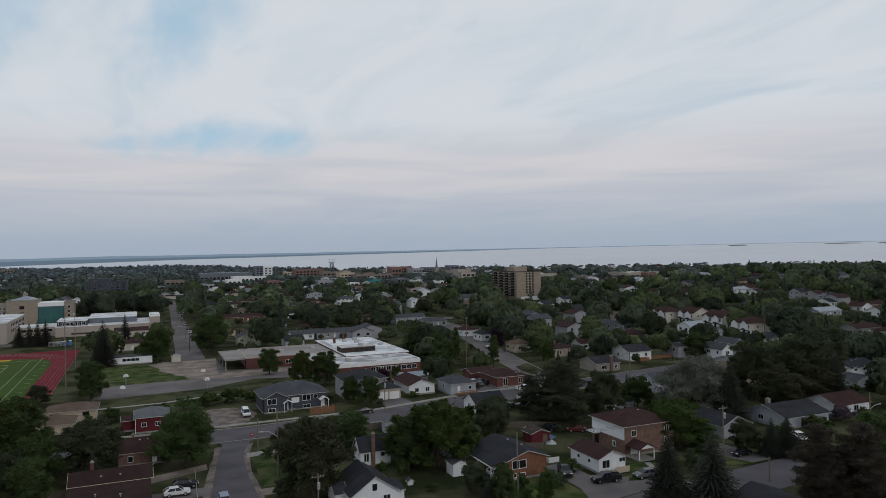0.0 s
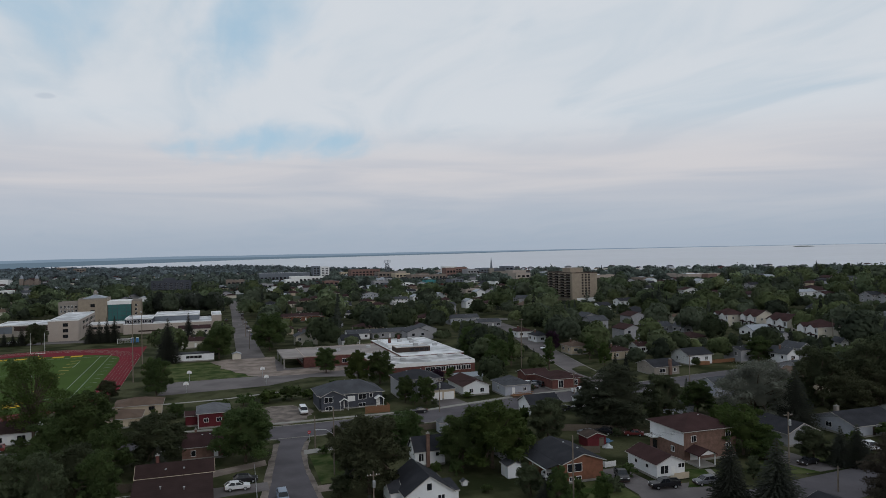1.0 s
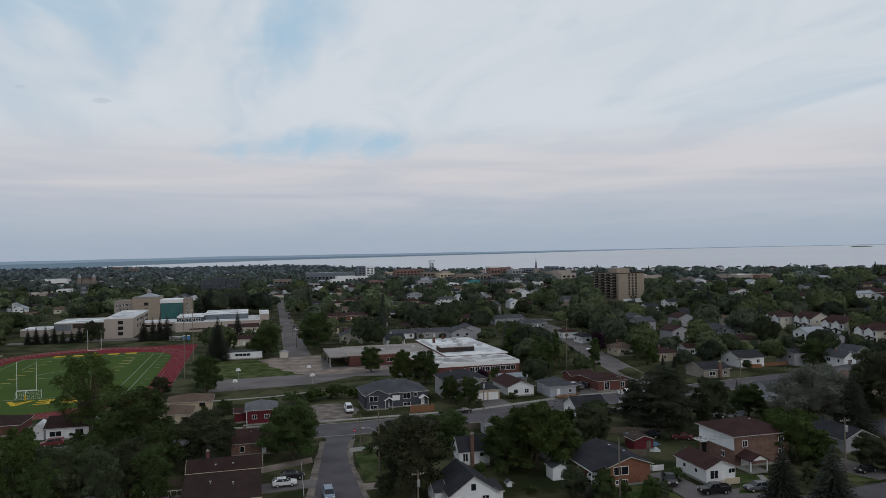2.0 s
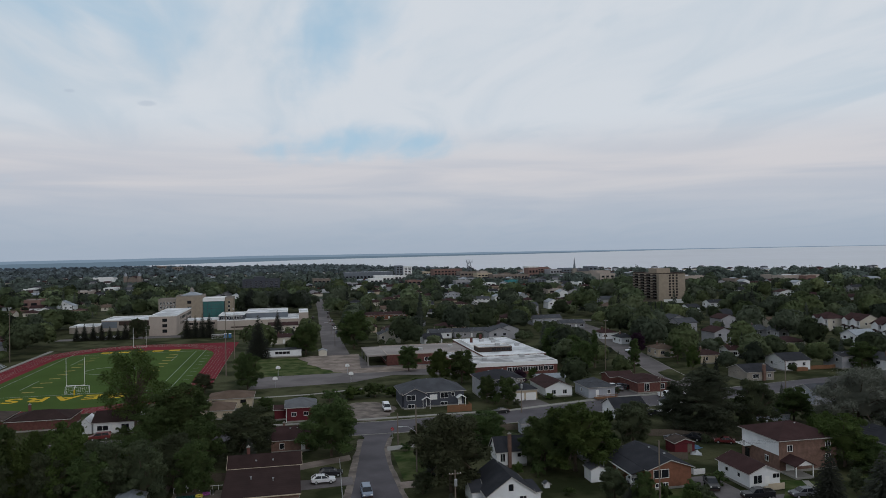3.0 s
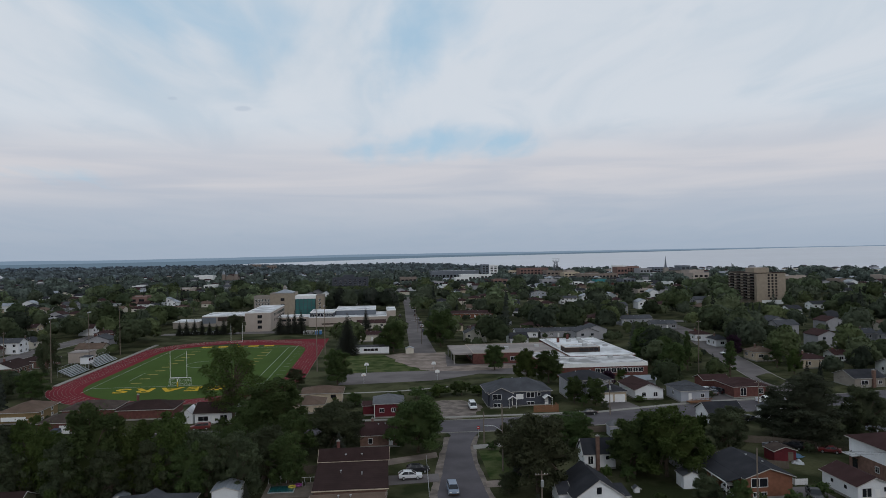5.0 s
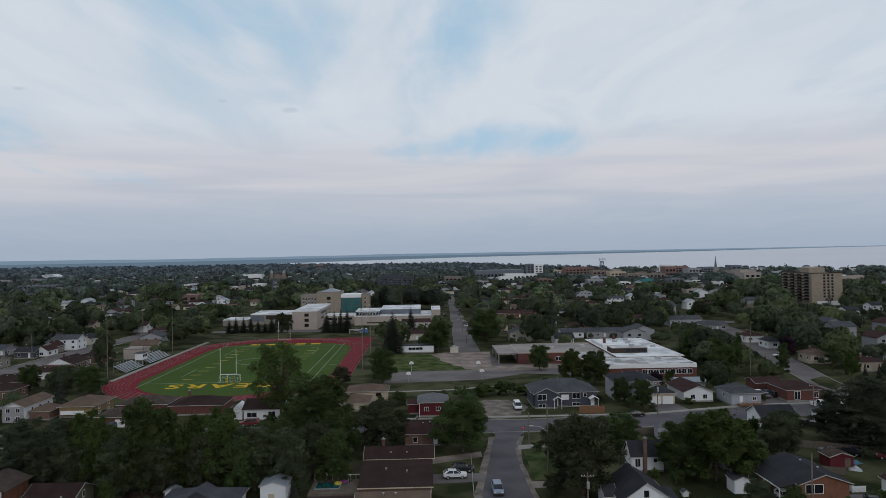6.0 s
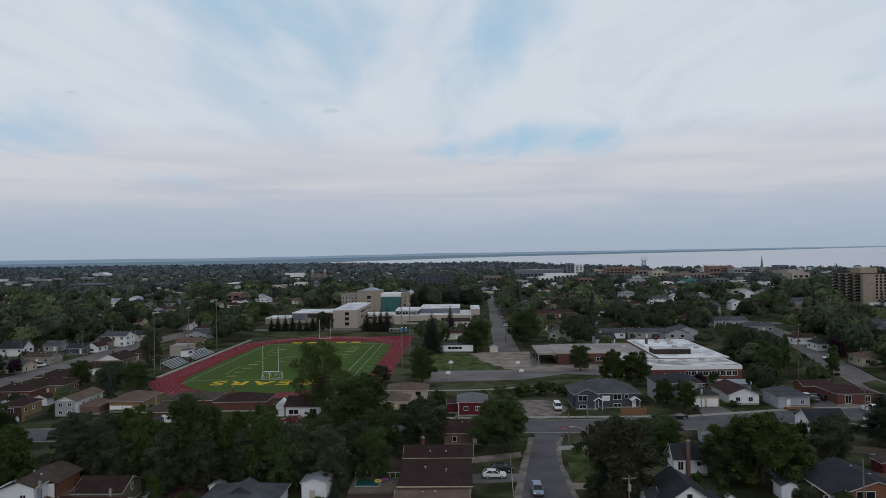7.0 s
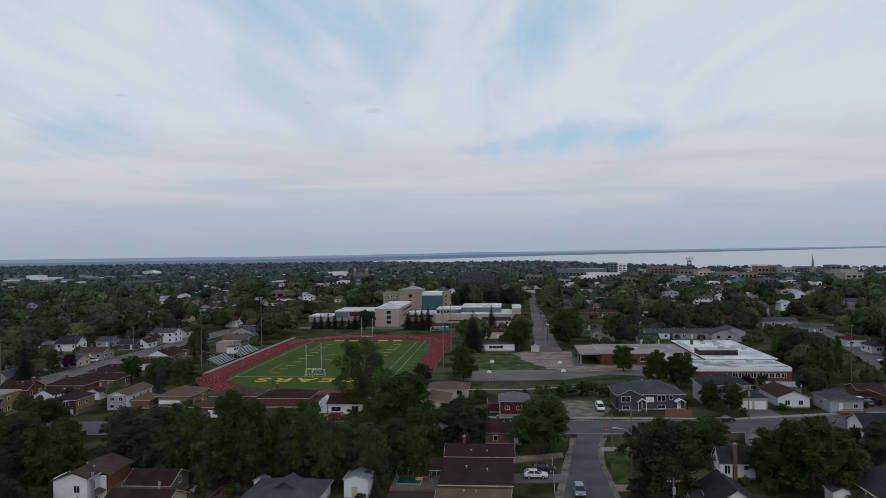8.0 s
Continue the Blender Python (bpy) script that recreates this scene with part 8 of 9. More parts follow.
plant("bush_a", 86.0, 149.0, 1.8, 3.2, 2.1)
plant("maple_a", 203.0, 146.0, 4.5, 7.0, 1.0)
plant("bush_a", 196.0, 147.0, 2.5, 4.0, 1.0)
# ---- vehicles ----
def profile_body(g, side, w, inset=None):
    """A body from a side outline (y, z) with width w; inset narrows upper points."""
    left = [(-w / 2 + (inset[i] if inset else 0), y, z) for i, (y, z) in enumerate(side)]
    right = [(w / 2 - (inset[i] if inset else 0), y, z) for i, (y, z) in enumerate(side)]
    n0, k = len(g.v), len(side)
    g.v += left + right
    g.f += [tuple(range(n0, n0 + k)), tuple(range(n0 + 2 * k - 1, n0 + k - 1, -1))]
    g.slot += [0, 0]
    for i in range(k):
        j = (i + 1) % k
        g.f.append((n0 + j, n0 + i, n0 + k + i, n0 + k + j))
        g.slot.append(0)


def rounded_body(g, side, flank, w):
    """A body whose outline draws in towards both flanks."""
    n0, k = len(g.v), len(side)
    for x, line in ((-w / 2, flank), (-w / 2 + 0.14, side), (w / 2 - 0.14, side), (w / 2, flank)):
        g.v += [(x, y, z) for y, z in line]
    g.f += [tuple(range(n0, n0 + k)), tuple(range(n0 + 4 * k - 1, n0 + 3 * k - 1, -1))]
    for q in range(3):
        g.f += [(n0 + q * k + (i + 1) % k, n0 + q * k + i, n0 + (q + 1) * k + i, n0 + (q + 1) * k + (i + 1) % k) for i in range(k)]
    g.slot += [0] * (2 + 3 * k)


SHAPES = {
    # length, width, lower body, cabin glass, roof height
    "suv": (4.7, 1.9, [(-2.3, 0.38), (2.2, 0.35), (2.33, 0.5), (2.35, 0.72), (2.25, 0.92), (1.9, 1.0), (1.15, 1.07), (-2.1, 1.12), (-2.3, 1.05), (-2.36, 0.8), (-2.35, 0.5)], [(1.2, 1.03), (0.35, 1.58), (-1.5, 1.62), (-2.25, 1.08)], 1.64),
    "sedan": (4.6, 1.8, [(-2.3, 0.3), (2.25, 0.3), (2.3, 0.62), (2.1, 0.82), (0.95, 0.94), (-1.7, 0.98), (-2.25, 0.92), (-2.3, 0.6)], [(0.95, 0.93), (0.25, 1.40), (-1.0, 1.43), (-1.75, 0.97)], 1.45),
    "minivan": (5.0, 1.95, [(-2.5, 0.32), (2.4, 0.32), (2.5, 0.7), (2.3, 0.98), (1.5, 1.1), (-2.45, 1.15), (-2.5, 0.8)], [(1.6, 1.06), (0.75, 1.70), (-2.25, 1.72), (-2.45, 1.13)], 1.74),
    "pickup": (5.7, 2.0, [(-2.85, 0.5), (2.75, 0.5), (2.85, 0.95), (2.7, 1.18), (1.3, 1.25), (-2.85, 1.25)], [(1.3, 1.22), (0.65, 1.86), (-0.75, 1.88), (-0.95, 1.24)], 1.9),
    "van": (5.4, 2.0, [(-2.7, 0.4), (2.6, 0.4), (2.7, 0.9), (2.55, 1.1), (1.9, 1.2), (-2.7, 1.25)], [(1.9, 1.18), (1.15, 2.02), (-2.6, 2.08), (-2.7, 1.22)], 2.1),
}
CARS = {}


def car_data(shape):
    if shape in CARS:
        return CARS[shape]
    length, w, low, cab, top = SHAPES[shape]
    body = Geo()
    my, mz = sum(p[0] for p in low) / len(low), sum(p[1] for p in low) / len(low)
    flank = [(my + (y - my) * 0.965, mz + (z - mz) * 0.86) for y, z in low]
    rounded_body(body, low, flank, w)
    cabin = Geo()
    profile_body(cabin, cab, w - 0.12, [0.02, 0.16, 0.16, 0.02])
    roof = Geo()
    (yf, zf0), (y1f, z1f), (y2r, z2r), (yr, zr0) = cab
    pillars = []
    for sx in (-1, 1):   # pillars and rear quarter in body colour
        xo, xi = sx * (w / 2 - 0.05), sx * (w / 2 - 0.21)
        for ya, yb, wid in ((yf, y1f, 0.06), ((y1f + y2r) / 2 + 0.25, (y1f + y2r) / 2 + 0.2, 0.045), (yr + 0.02, y2r + 0.02, 0.16 if shape not in ("suv", "van", "minivan") else 0.26)):
            low_ring = [(xo - 0.02, ya - wid, zf0), (xo + 0.02, ya - wid, zf0), (xo + 0.02, ya + wid, zf0), (xo - 0.02, ya + wid, zf0)]
            top_ring = [(xi - 0.02, yb - wid, z1f), (xi + 0.02, yb - wid, z1f), (xi + 0.02, yb + wid, z1f), (xi - 0.02, yb + wid, z1f)]
            pillars.append(Geo().solid(low_ring, top_ring))
    y0, y1 = cab[1][0] - 0.08, cab[2][0] + 0.05
    zf, zb = cab[1][1], cab[2][1]
    x = w / 2 - 0.2
    roof.solid([(-x, y1, zb), (x, y1, zb), (x, y0, zf), (-x, y0, zf)], [(-x + 0.08, y1 + 0.1, zb + 0.06), (x - 0.08, y1 + 0.1, zb + 0.06), (x - 0.08, y0 - 0.1, zf + 0.06), (-x + 0.08, y0 - 0.1, zf + 0.06)])
    wheel = Geo().tube((-0.11, 0, 0), (0.11, 0, 0), 0.35 if shape not in ("pickup", "van") else 0.4, n=14)
    rim = Geo().tube((-0.125, 0, 0), (0.125, 0, 0), 0.22, n=10)
    lamp = Geo().box(-0.2, 0.2, -0.06, 0.06, -0.08, 0.08)
    bumper = Geo().box(-w / 2 + 0.05, w / 2 - 0.05, -0.07, 0.07, -0.1, 0.1)
    glass = cabin.data("window_glass", "glass")
    CARS[shape] = (body, glass, roof, wheel.data("wheel", "rubber"), rim.data("rim", "steel"), lamp, bumper, pillars)
    return CARS[shape]


COLOURS = {"white": (0.62, 0.63, 0.65), "black": (0.012, 0.012, 0.015), "silver": (0.30, 0.31, 0.33), "grey": (0.09, 0.095, 0.11), "blue": (0.03, 0.05, 0.09), "red": (0.14, 0.02, 0.02), "pale blue": (0.16, 0.20, 0.27)}
PAINTED = {}
WORDS = {"suv": "sport utility vehicle", "sedan": "sedan", "minivan": "minivan", "pickup": "pickup truck", "van": "van"}


def car(shape, colour, x, y, heading, where="parked at the roadside"):
    """A parked vehicle; heading: degrees from +y, counter-clockwise."""
    ob = thing("car", pose(x, y, land(x, y) + 0.06, 0, 0, heading), "%s %s %s" % (colour, WORDS[shape], where), "car", "parked vehicles")
    length, w, low, cab, top = SHAPES[shape]
    body, glass, roof, wheel, rim, lamp, bumper, pillars = car_data(shape)
    skin = paint("car paint " + colour, COLOURS[colour], 0.35, 0.0)
    key = (shape, colour)
    if key not in PAINTED:
        PAINTED[key] = (body.data("body", skin), roof.data("roof", skin), lamp.data("headlight", "trim"), lamp.data("tail_light", paint("tail lamp red", (0.25, 0.01, 0.01), 0.3, 0.0)), bumper.data("bumper", "dark_trim"), [p.data("pillar", skin) for p in pillars])
    bd, rf, hl, tl, bp, pl = PAINTED[key]
    for p in pl:
        part("pillar", p, skin, ob)
    part("body", bd, skin, ob)
    part("window_glass", glass, "glass", ob)
    part("roof", rf, skin, ob)
    axle = length * 0.3
    rad = 0.4 if shape in ("pickup", "van") else 0.35
    for sx in (-1, 1):
        for sy in (-1, 1):
            wh = part("wheel", wheel, "rubber", ob, at=pose(sx * (w / 2 - 0.1), sy * axle, rad - 0.02))
            part("rim", rim, "steel", wh)
        part("headlight", hl, "trim", ob, at=pose(sx * (w / 2 - 0.3), length / 2 - 0.06, 0.78 if shape != "pickup" else 0.98))
        part("tail_light", tl, "trim", ob, at=pose(sx * (w / 2 - 0.3), -length / 2 + 0.03, 0.85 if shape != "pickup" else 1.0))
    part("bumper", bp, "dark_trim", ob, at=pose(0, length / 2 - 0.03, 0.45))
    part("bumper", bp, "dark_trim", ob, at=pose(0, -length / 2 + 0.03, 0.45))
    if shape == "pickup":
        part("load_bed", Geo().box(-w / 2 + 0.15, w / 2 - 0.15, -2.75, -1.0, 1.252, 1.262), "rubber", ob)
        part("bed_wall", Geo().box(-w / 2, -w / 2 + 0.12, -2.85, -0.95, 1.25, 1.45).box(w / 2 - 0.12, w / 2, -2.85, -0.95, 1.25, 1.45).box(-w / 2, w / 2, -2.85, -2.73, 1.25, 1.45), skin, ob)
    return ob


car("suv", "white", 5.2, 141.9, -90, "parked in a driveway")
car("suv", "black", 6.9, 146.0, -90, "parked beside a white one")
car("minivan", "pale blue", 12.8, 132.7, 180, "standing on the street")
car("van", "white", 25.7, 203.1, 180, "with a ladder rack on a gravel lot")
car("sedan", "black", 56.2, 190.7, 90, "parked at the kerb")
car("suv", "white", 101.3, 215.5, 0, "in a driveway")
car("suv", "blue", 103.5, 214.8, 0, "in a driveway")
car("pickup", "white", 111.1, 197.5, -85, "parked at the kerb")
car("sedan", "black", 95.5, 177.5, -80, "behind a garage")
car("pickup", "black", 76.5, 120.4, 160, "in a driveway")
car("pickup", "black", 81.1, 113.1, 80, "parked on a driveway")
car("suv", "grey", 89.5, 112.0, 85, "parked on the street")
car("sedan", "black", 117.1, 114.7, 95, "parked in a driveway")
car("suv", "white", 63.4, 124.9, 180, "beside a brick house")
car("sedan", "red", 97.1, 147.2, 60, "parked in a back yard")
car("suv", "grey", 128.9, 264.4, 15, "on the side street")
car("pickup", "white", 145.1, 288.0, 100, "in a front yard")
car("van", "white", -178.8, 290.6, -70, "parked at the kerb")
car("sedan", "silver", -176.4, 275.7, -70, "parked at the kerb")
car("pickup", "black", -179.7, 260.8, -60, "in a front yard")
car("suv", "grey", -182.3, 248.5, 80, "in a front yard")
car("suv", "blue", -83.7, 188.9, 180, "in front of a garage")
car("suv", "grey", 101.5, 211.2, 0, "in a driveway")
car("minivan", "black", 105.0, 212.7, 0, "in a driveway")
car("suv", "white", 97.4, 211.2, 0, "in a driveway")
for k, (x, shape, colour) in enumerate(((-117.0, "suv", "white"), (-113.4, "sedan", "silver"), (-109.6, "minivan", "white"), (-105.8, "sedan", "grey"), (-101.8, "suv", "silver"), (-97.8, "pickup", "white"), (-93.5, "sedan", "silver"))):
    car(shape, colour, x, 426, 90 if k % 2 else 84, "in the school car park")
car("suv", "white", 270.6, 293.2, 90, "in front of town houses")
car("sedan", "silver", 253.8, 283.0, 90, "in front of town houses")
car("suv", "white", 138.3, 118.0, 160, "in a driveway")
car("minivan", "red", -47.7, 190.0, 100, "under the trees")
car("sedan", "black", 24.0, 514.2, 0, "parked along the long street")
car("suv", "silver", 24.5, 483.4, 0, "parked along the long street")
car("pickup", "grey", 24.3, 452.6, 0, "parked along the long street")
car("minivan", "white", 24.1, 431.9, 0, "parked along the long street")
car("sedan", "blue", 23.9, 410.1, 0, "parked along the long street")
car("suv", "black", 13.0, 510.3, 0, "parked along the long street")
car("pickup", "silver", 11.1, 468.2, 0, "parked along the long street")
car("minivan", "grey", 25.7, 548.9, 0, "parked along the long street")
car("sedan", "white", 24.8, 621.4, 0, "parked along the long street")
car("suv", "blue", 25.5, 377.3, 0, "parked along the long street")

slab("bare_yard", "trodden earth and weeds of a cluttered back yard", "bare ground", [(76.5, 128.5), (81.8, 128.5), (82.2, 136), (92.8, 137.5), (98, 146), (95, 154), (79, 157), (75.8, 142)], "grass", 0.03)
board_fence([(78.2, 139.0), (82.0, 137.5)], "dark grey board fence across the yard", "wood", 1.6)
board_fence([(90.5, 158.0), (99.0, 163.0), (106.0, 161.0)], "weathered grey board fence behind the pines", "wood", 1.7)
board_fence([(56.5, 146.0), (66.0, 144.5), (66.5, 138.0)], "weathered board fence behind the shed", "wood", 1.6)
junk(86.0, 141.0, "steel", "grey plastic sheet over a heap in the yard", 5)
junk(88.6, 145.5, BLUE_SHEET, "crumpled blue tarpaulin beside the red shed", 7)
junk(62.5, 149.0, BLUE_SHEET, "crumpled blue tarpaulin beside the fence", 8)
car("suv", "black", 91.5, 151.5, 40, "in a cluttered back yard")
car("pickup", "grey", 86.5, 150.5, 15, "in a cluttered back yard")
car("sedan", "white", 104.0, 178.5, 80, "beside a garage")
car("suv", "white", 119.5, 197.8, -85, "parked at the kerb")
car("pickup", "black", 107.5, 187.0, 90, "beside the street")

# ---- poles, wires and street furniture ----
def utility_pole(x, y, h, kind, turn):
    """A wooden pole; kind: plain, cross (crossarm), transformer or lamp (street lamp arm)."""
    words = {"plain": "bare weathered wooden utility pole", "cross": "wooden utility pole with crossarm and insulators", "transformer": "wooden utility pole with a grey transformer can", "lamp": "wooden pole carrying a curved street lamp arm"}
    ob = thing("utility_pole", pose(x, y, land(x, y), 0, 0, turn), words[kind], "utility pole", "utility poles")
    part("pole", Geo().tube((0, 0, -0.5), (0, 0, h), 0.17, 0.11), "pole", ob)
    if kind in ("cross", "transformer"):
        part("crossarm", Geo().box(-1.1, 1.1, -0.06, 0.06, h - 0.7, h - 0.58), "pole", ob)
        for u in (-1.0, -0.5, 0.5, 1.0):
            part("insulator", Geo().tube((u, 0, h - 0.58), (u, 0, h - 0.4), 0.05, 0.03, 6), "trim", ob)
    if kind == "transformer":
        part("transformer", Geo().tube((0.0, -0.42, h - 2.6), (0.0, -0.42, h - 1.5), 0.27, n=12).tube((0.0, -0.42, h - 1.5), (0.0, -0.42, h - 1.38), 0.22, 0.08, 12), "steel", ob, "pale grey transformer can")
    if kind == "lamp":
        arm = part("lamp_arm", Geo().tube((0, 0, h * 0.6), (1.6, 0, h * 0.68), 0.05).tube((1.6, 0, h * 0.68), (3.0, 0, h * 0.69), 0.05), "steel", ob)
        part("lamp_head", Geo().box(2.9, 3.7, -0.14, 0.14, h * 0.69 - 0.08, h * 0.69 + 0.08), "steel", arm)
    return ob


utility_pole(24.3, 144.2, 13.8, "lamp", 180)
utility_pole(23.6, 166.1, 7.4, "plain", 0)
utility_pole(62.2, 113.7, 11.6, "plain", 0)
utility_pole(111.1, 113.6, 11.5, "transformer", 0)
utility_pole(108.8, 99.8, 4.7, "plain", 0)
utility_pole(156.7, 114.2, 9.7, "lamp", 0)
utility_pole(61.9, 189.6, 9.5, "transformer", 0)
utility_pole(100.9, 183.0, 9.5, "cross", 0)
utility_pole(114.9, 249.4, 13.2, "cross", 0)
utility_pole(148.9, 193.2, 10.2, "cross", 0)
utility_pole(268.6, 247.6, 10.6, "lamp", 0)
utility_pole(-243.9, 356.7, 8.7, "cross", 0)
utility_pole(-174.8, 272.8, 14.4, "cross", 0)
utility_pole(-172.9, 314.3, 12.8, "cross", 0)
utility_pole(-172.4, 339.9, 12.4, "cross", 0)
utility_pole(-166.8, 219.6, 18.6, "cross", 0)
utility_pole(26.9, 119.8, 7.4, "transformer", 0)
utility_pole(19.5, 351.8, 10.3, "cross", 0)
utility_pole(22.2, 467.6, 10.0, "cross", 0)
utility_pole(23.6, 571.3, 9.1, "cross", 0)
utility_pole(20.5, 407.2, 9.7, "lamp", 180)
utility_pole(134.9, 292.2, 14.5, "cross", 0)


def wire(a, b, sag=0.8, r=0.012):
    """A hanging cable between two points."""
    g, n = Geo(), 10
    a, b = Vector(a), Vector(b)
    pts = [a.lerp(b, i / n) - Vector((0, 0, sag * 4 * (i / n) * (1 - i / n))) for i in range(n + 1)]
    g.pipe([p - a for p in pts], r, 4)
    ob = part("power_cable", g, "rubber")
    ob.location = a
    return tagged(ob, "thin black power cable strung between poles", "cable", "power cables")


for k in range(3):
    off = -0.9 + k * 0.9
    wire((24.3 + off, 144.2, 13.2), (26.9 + off, 119.8, 7.0), 0.6)
    wire((24.3 + off, 144.2, 13.2), (61.9, 189.6 + off, 9.0), 1.2)
    wire((62.2, 113.7 + off, 11.2), (111.1, 113.6 + off, 11.0), 1.2)
    wire((111.1, 113.6 + off, 11.0), (156.7, 114.2 + off, 9.4), 1.2)
    wire((61.9, 189.6 + off, 9.0), (100.9, 183.0 + off, 9.0), 1.0)
    wire((100.9, 183.0 + off, 9.0), (148.9, 193.2 + off, 9.8), 1.2)
    wire((-174.8 + off, 272.8, 13.8), (-172.9 + off, 314.3, 12.4), 1.0)
    wire((-172.9 + off, 314.3, 12.4), (-172.4 + off, 339.9, 12.0), 0.8)
    wire((-166.8 + off, 219.6, 17.5), (-174.8 + off, 272.8, 13.8), 1.3)


def basketball_hoop(x, y, turn):
    ob = thing("basketball_hoop", pose(x, y, 0, 0, 0, turn), "basketball hoop with a white fan-shaped backboard", "basketball hoop", "basketball hoops")
    part("post", Geo().tube((0, 0, -0.3), (0, 0, 3.4), 0.07), "steel", ob)
    ring = [(0.85 * math.cos(a), -0.5, 3.1 + 0.75 * math.sin(a)) for a in [math.pi * i / 10 for i in range(11)]]
    ring = [(x, y, z) for x, y, z in ring] + [(-0.85, -0.5, 2.75), (0.85, -0.5, 2.75)]
    g = Geo()
    n = len(ring)
    g.v = [(x, y - 0.03, z) for x, y, z in ring] + [(x, y + 0.03, z) for x, y, z in ring]
    g.f = [tuple(range(n)), tuple(range(2 * n - 1, n - 1, -1))] + [(i, n + i, n + (i + 1) % n, (i + 1) % n) for i in range(n)]
    g.slot = [0] * len(g.f)
    part("backboard", g, "trim", ob)
    part("bracket", Geo().tube((0, 0, 3.2), (0, -0.47, 3.2), 0.04), "steel", ob)
    hoop = Geo()
    hoop.pipe([(0.23 * math.cos(2 * math.pi * i / 10), -0.8 + 0.23 * math.sin(2 * math.pi * i / 10), 3.05) for i in range(11)], 0.02, 4)
    part("rim", hoop, paint("orange rim", (0.4, 0.1, 0.02), 0.5, 0.2), ob)


basketball_hoop(-6.1, 271.1, 180)
basketball_hoop(-6.6, 248.5, 0)
basketball_hoop(19.4, 268.8, 180)
basketball_hoop(19.3, 251.0, 0)


def stop_sign(x, y):
    ob = thing("stop_sign", pose(x, y, 0), "red octagonal stop sign on a thin post", "stop sign")
    part("post", Geo().tube((0, 0, -0.3), (0, 0, 2.6), 0.04), "steel", ob)
    g = Geo()
    ring = [(0.42 * math.cos(radians(22.5 + 45 * i)), 0.42 * math.sin(radians(22.5 + 45 * i))) for i in range(8)]
    g.solid([(x, -0.05, 2.4 + z) for x, z in ring], [(x, -0.08, 2.4 + z) for x, z in ring])
    part("plate", g, paint("sign red", (0.35, 0.02, 0.03), 0.5, 0.0), ob)
    part("lettering", Geo().box(-0.25, 0.25, -0.095, -0.082, 2.34, 2.46), "trim", ob)


stop_sign(23.0, 171.5)
g = Geo().tube((0.2, 23.8, 0.9), (-0.8, 0, 0.9), 0.06, n=6)
rail_ob = part("guard_pipe", g, "steel")
rail_ob.location = (9.0, 131.0, 0)
for k in range(6):
    part("guard_post", Geo().tube((-0.8 + k * 0.2, k * 4.76, -0.2), (-0.8 + k * 0.2, k * 4.76, 0.95), 0.05, n=6), "steel", rail_ob)
tagged(rail_ob, "pale pipe rail beside the driveway", "railing")


def portable_building():
    ob = thing("portable_classroom", pose(-14, 322, 0), "long white portable classroom with grey roof", "portable classroom")
    b = block(ob, 0, 17, 0, 6, 3.2, "flat", 0, "white", "roof_grey", 0.2, trim="roof_grey")
    strip_windows(ob, b, "s", 1.5, 0.9, 5.5, 12, 4, "dark_trim")
    shed(-17.5, 322, 2.8, 3.5, 2.0, "y", 0.6, "roof_steel", "roof_steel", "small grey metal shed")
    shed(10.5, 320, 3.6, 3.2, 2.2, "y", 0.7, "cream", "roof_steel", "small pale garden shed")


portable_building()
for i in range(2):
    t = thing("portable_toilet", pose(-38 + i * 2.4, 408, 0), "blue portable toilet cabin near the track", "portable toilet", "portable toilets")
    part("cabin", Geo().box(0, 1.4, 0, 1.4, 0, 2.3), paint("blue plastic", (0.03, 0.13, 0.3), 0.5, 0.0), t)
    part("roof", Geo().solid([(-0.05, -0.05, 2.3), (1.45, -0.05, 2.3), (1.45, 1.45, 2.3), (-0.05, 1.45, 2.3)], [(0.2, 0.2, 2.5), (1.2, 0.2, 2.5), (1.2, 1.2, 2.5), (0.2, 1.2, 2.5)]), "trim", t)

# ---- the rest of the town: houses and trees block by block ----
ROADS = []
for road in ("road_1", "road_2", "road_3", "road_4", "road_5", "road_6", "road_7"):
    me = bpy.data.objects[road].data
    pts = [v.co.xy for v in me.vertices]
    for i in range(0, len(pts), 8):
        a, b = (pts[i] + pts[i + 3]) / 2, (pts[i + 1] + pts[i + 2]) / 2
        ROADS.append((a.x, a.y, b.x, b.y, (pts[i] - pts[i + 3]).length / 2))
KEEP = [(-118, -20, 215, 415), (-134, 10, 405, 556), (75, 108, 128, 170), (11, 30, 192, 219), (-18, 34, 222, 330), (26, 100, 245, 322), (276, 318, 500, 570), (-142, -112, 262, 325)]
OPEN = [(-186, -150, 228, 395), (10, 30, 300, 700), (-16, 60, 205, 330), (60, 100, 225, 260)]   # no middle trees here, so that the streets stay in the camera's view
TAKEN = []


SIGHTLINES = {}   # lines of sight from the camera by whole degree: bearing, half width, distance, lowest height to be seen


def keep_in_view(x0, x1, y0, y1, z):
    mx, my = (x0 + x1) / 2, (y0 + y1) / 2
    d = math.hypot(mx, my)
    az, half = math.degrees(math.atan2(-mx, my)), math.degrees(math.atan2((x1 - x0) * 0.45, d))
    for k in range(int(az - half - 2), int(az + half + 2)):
        SIGHTLINES.setdefault(k, []).append((az, half, d, z))


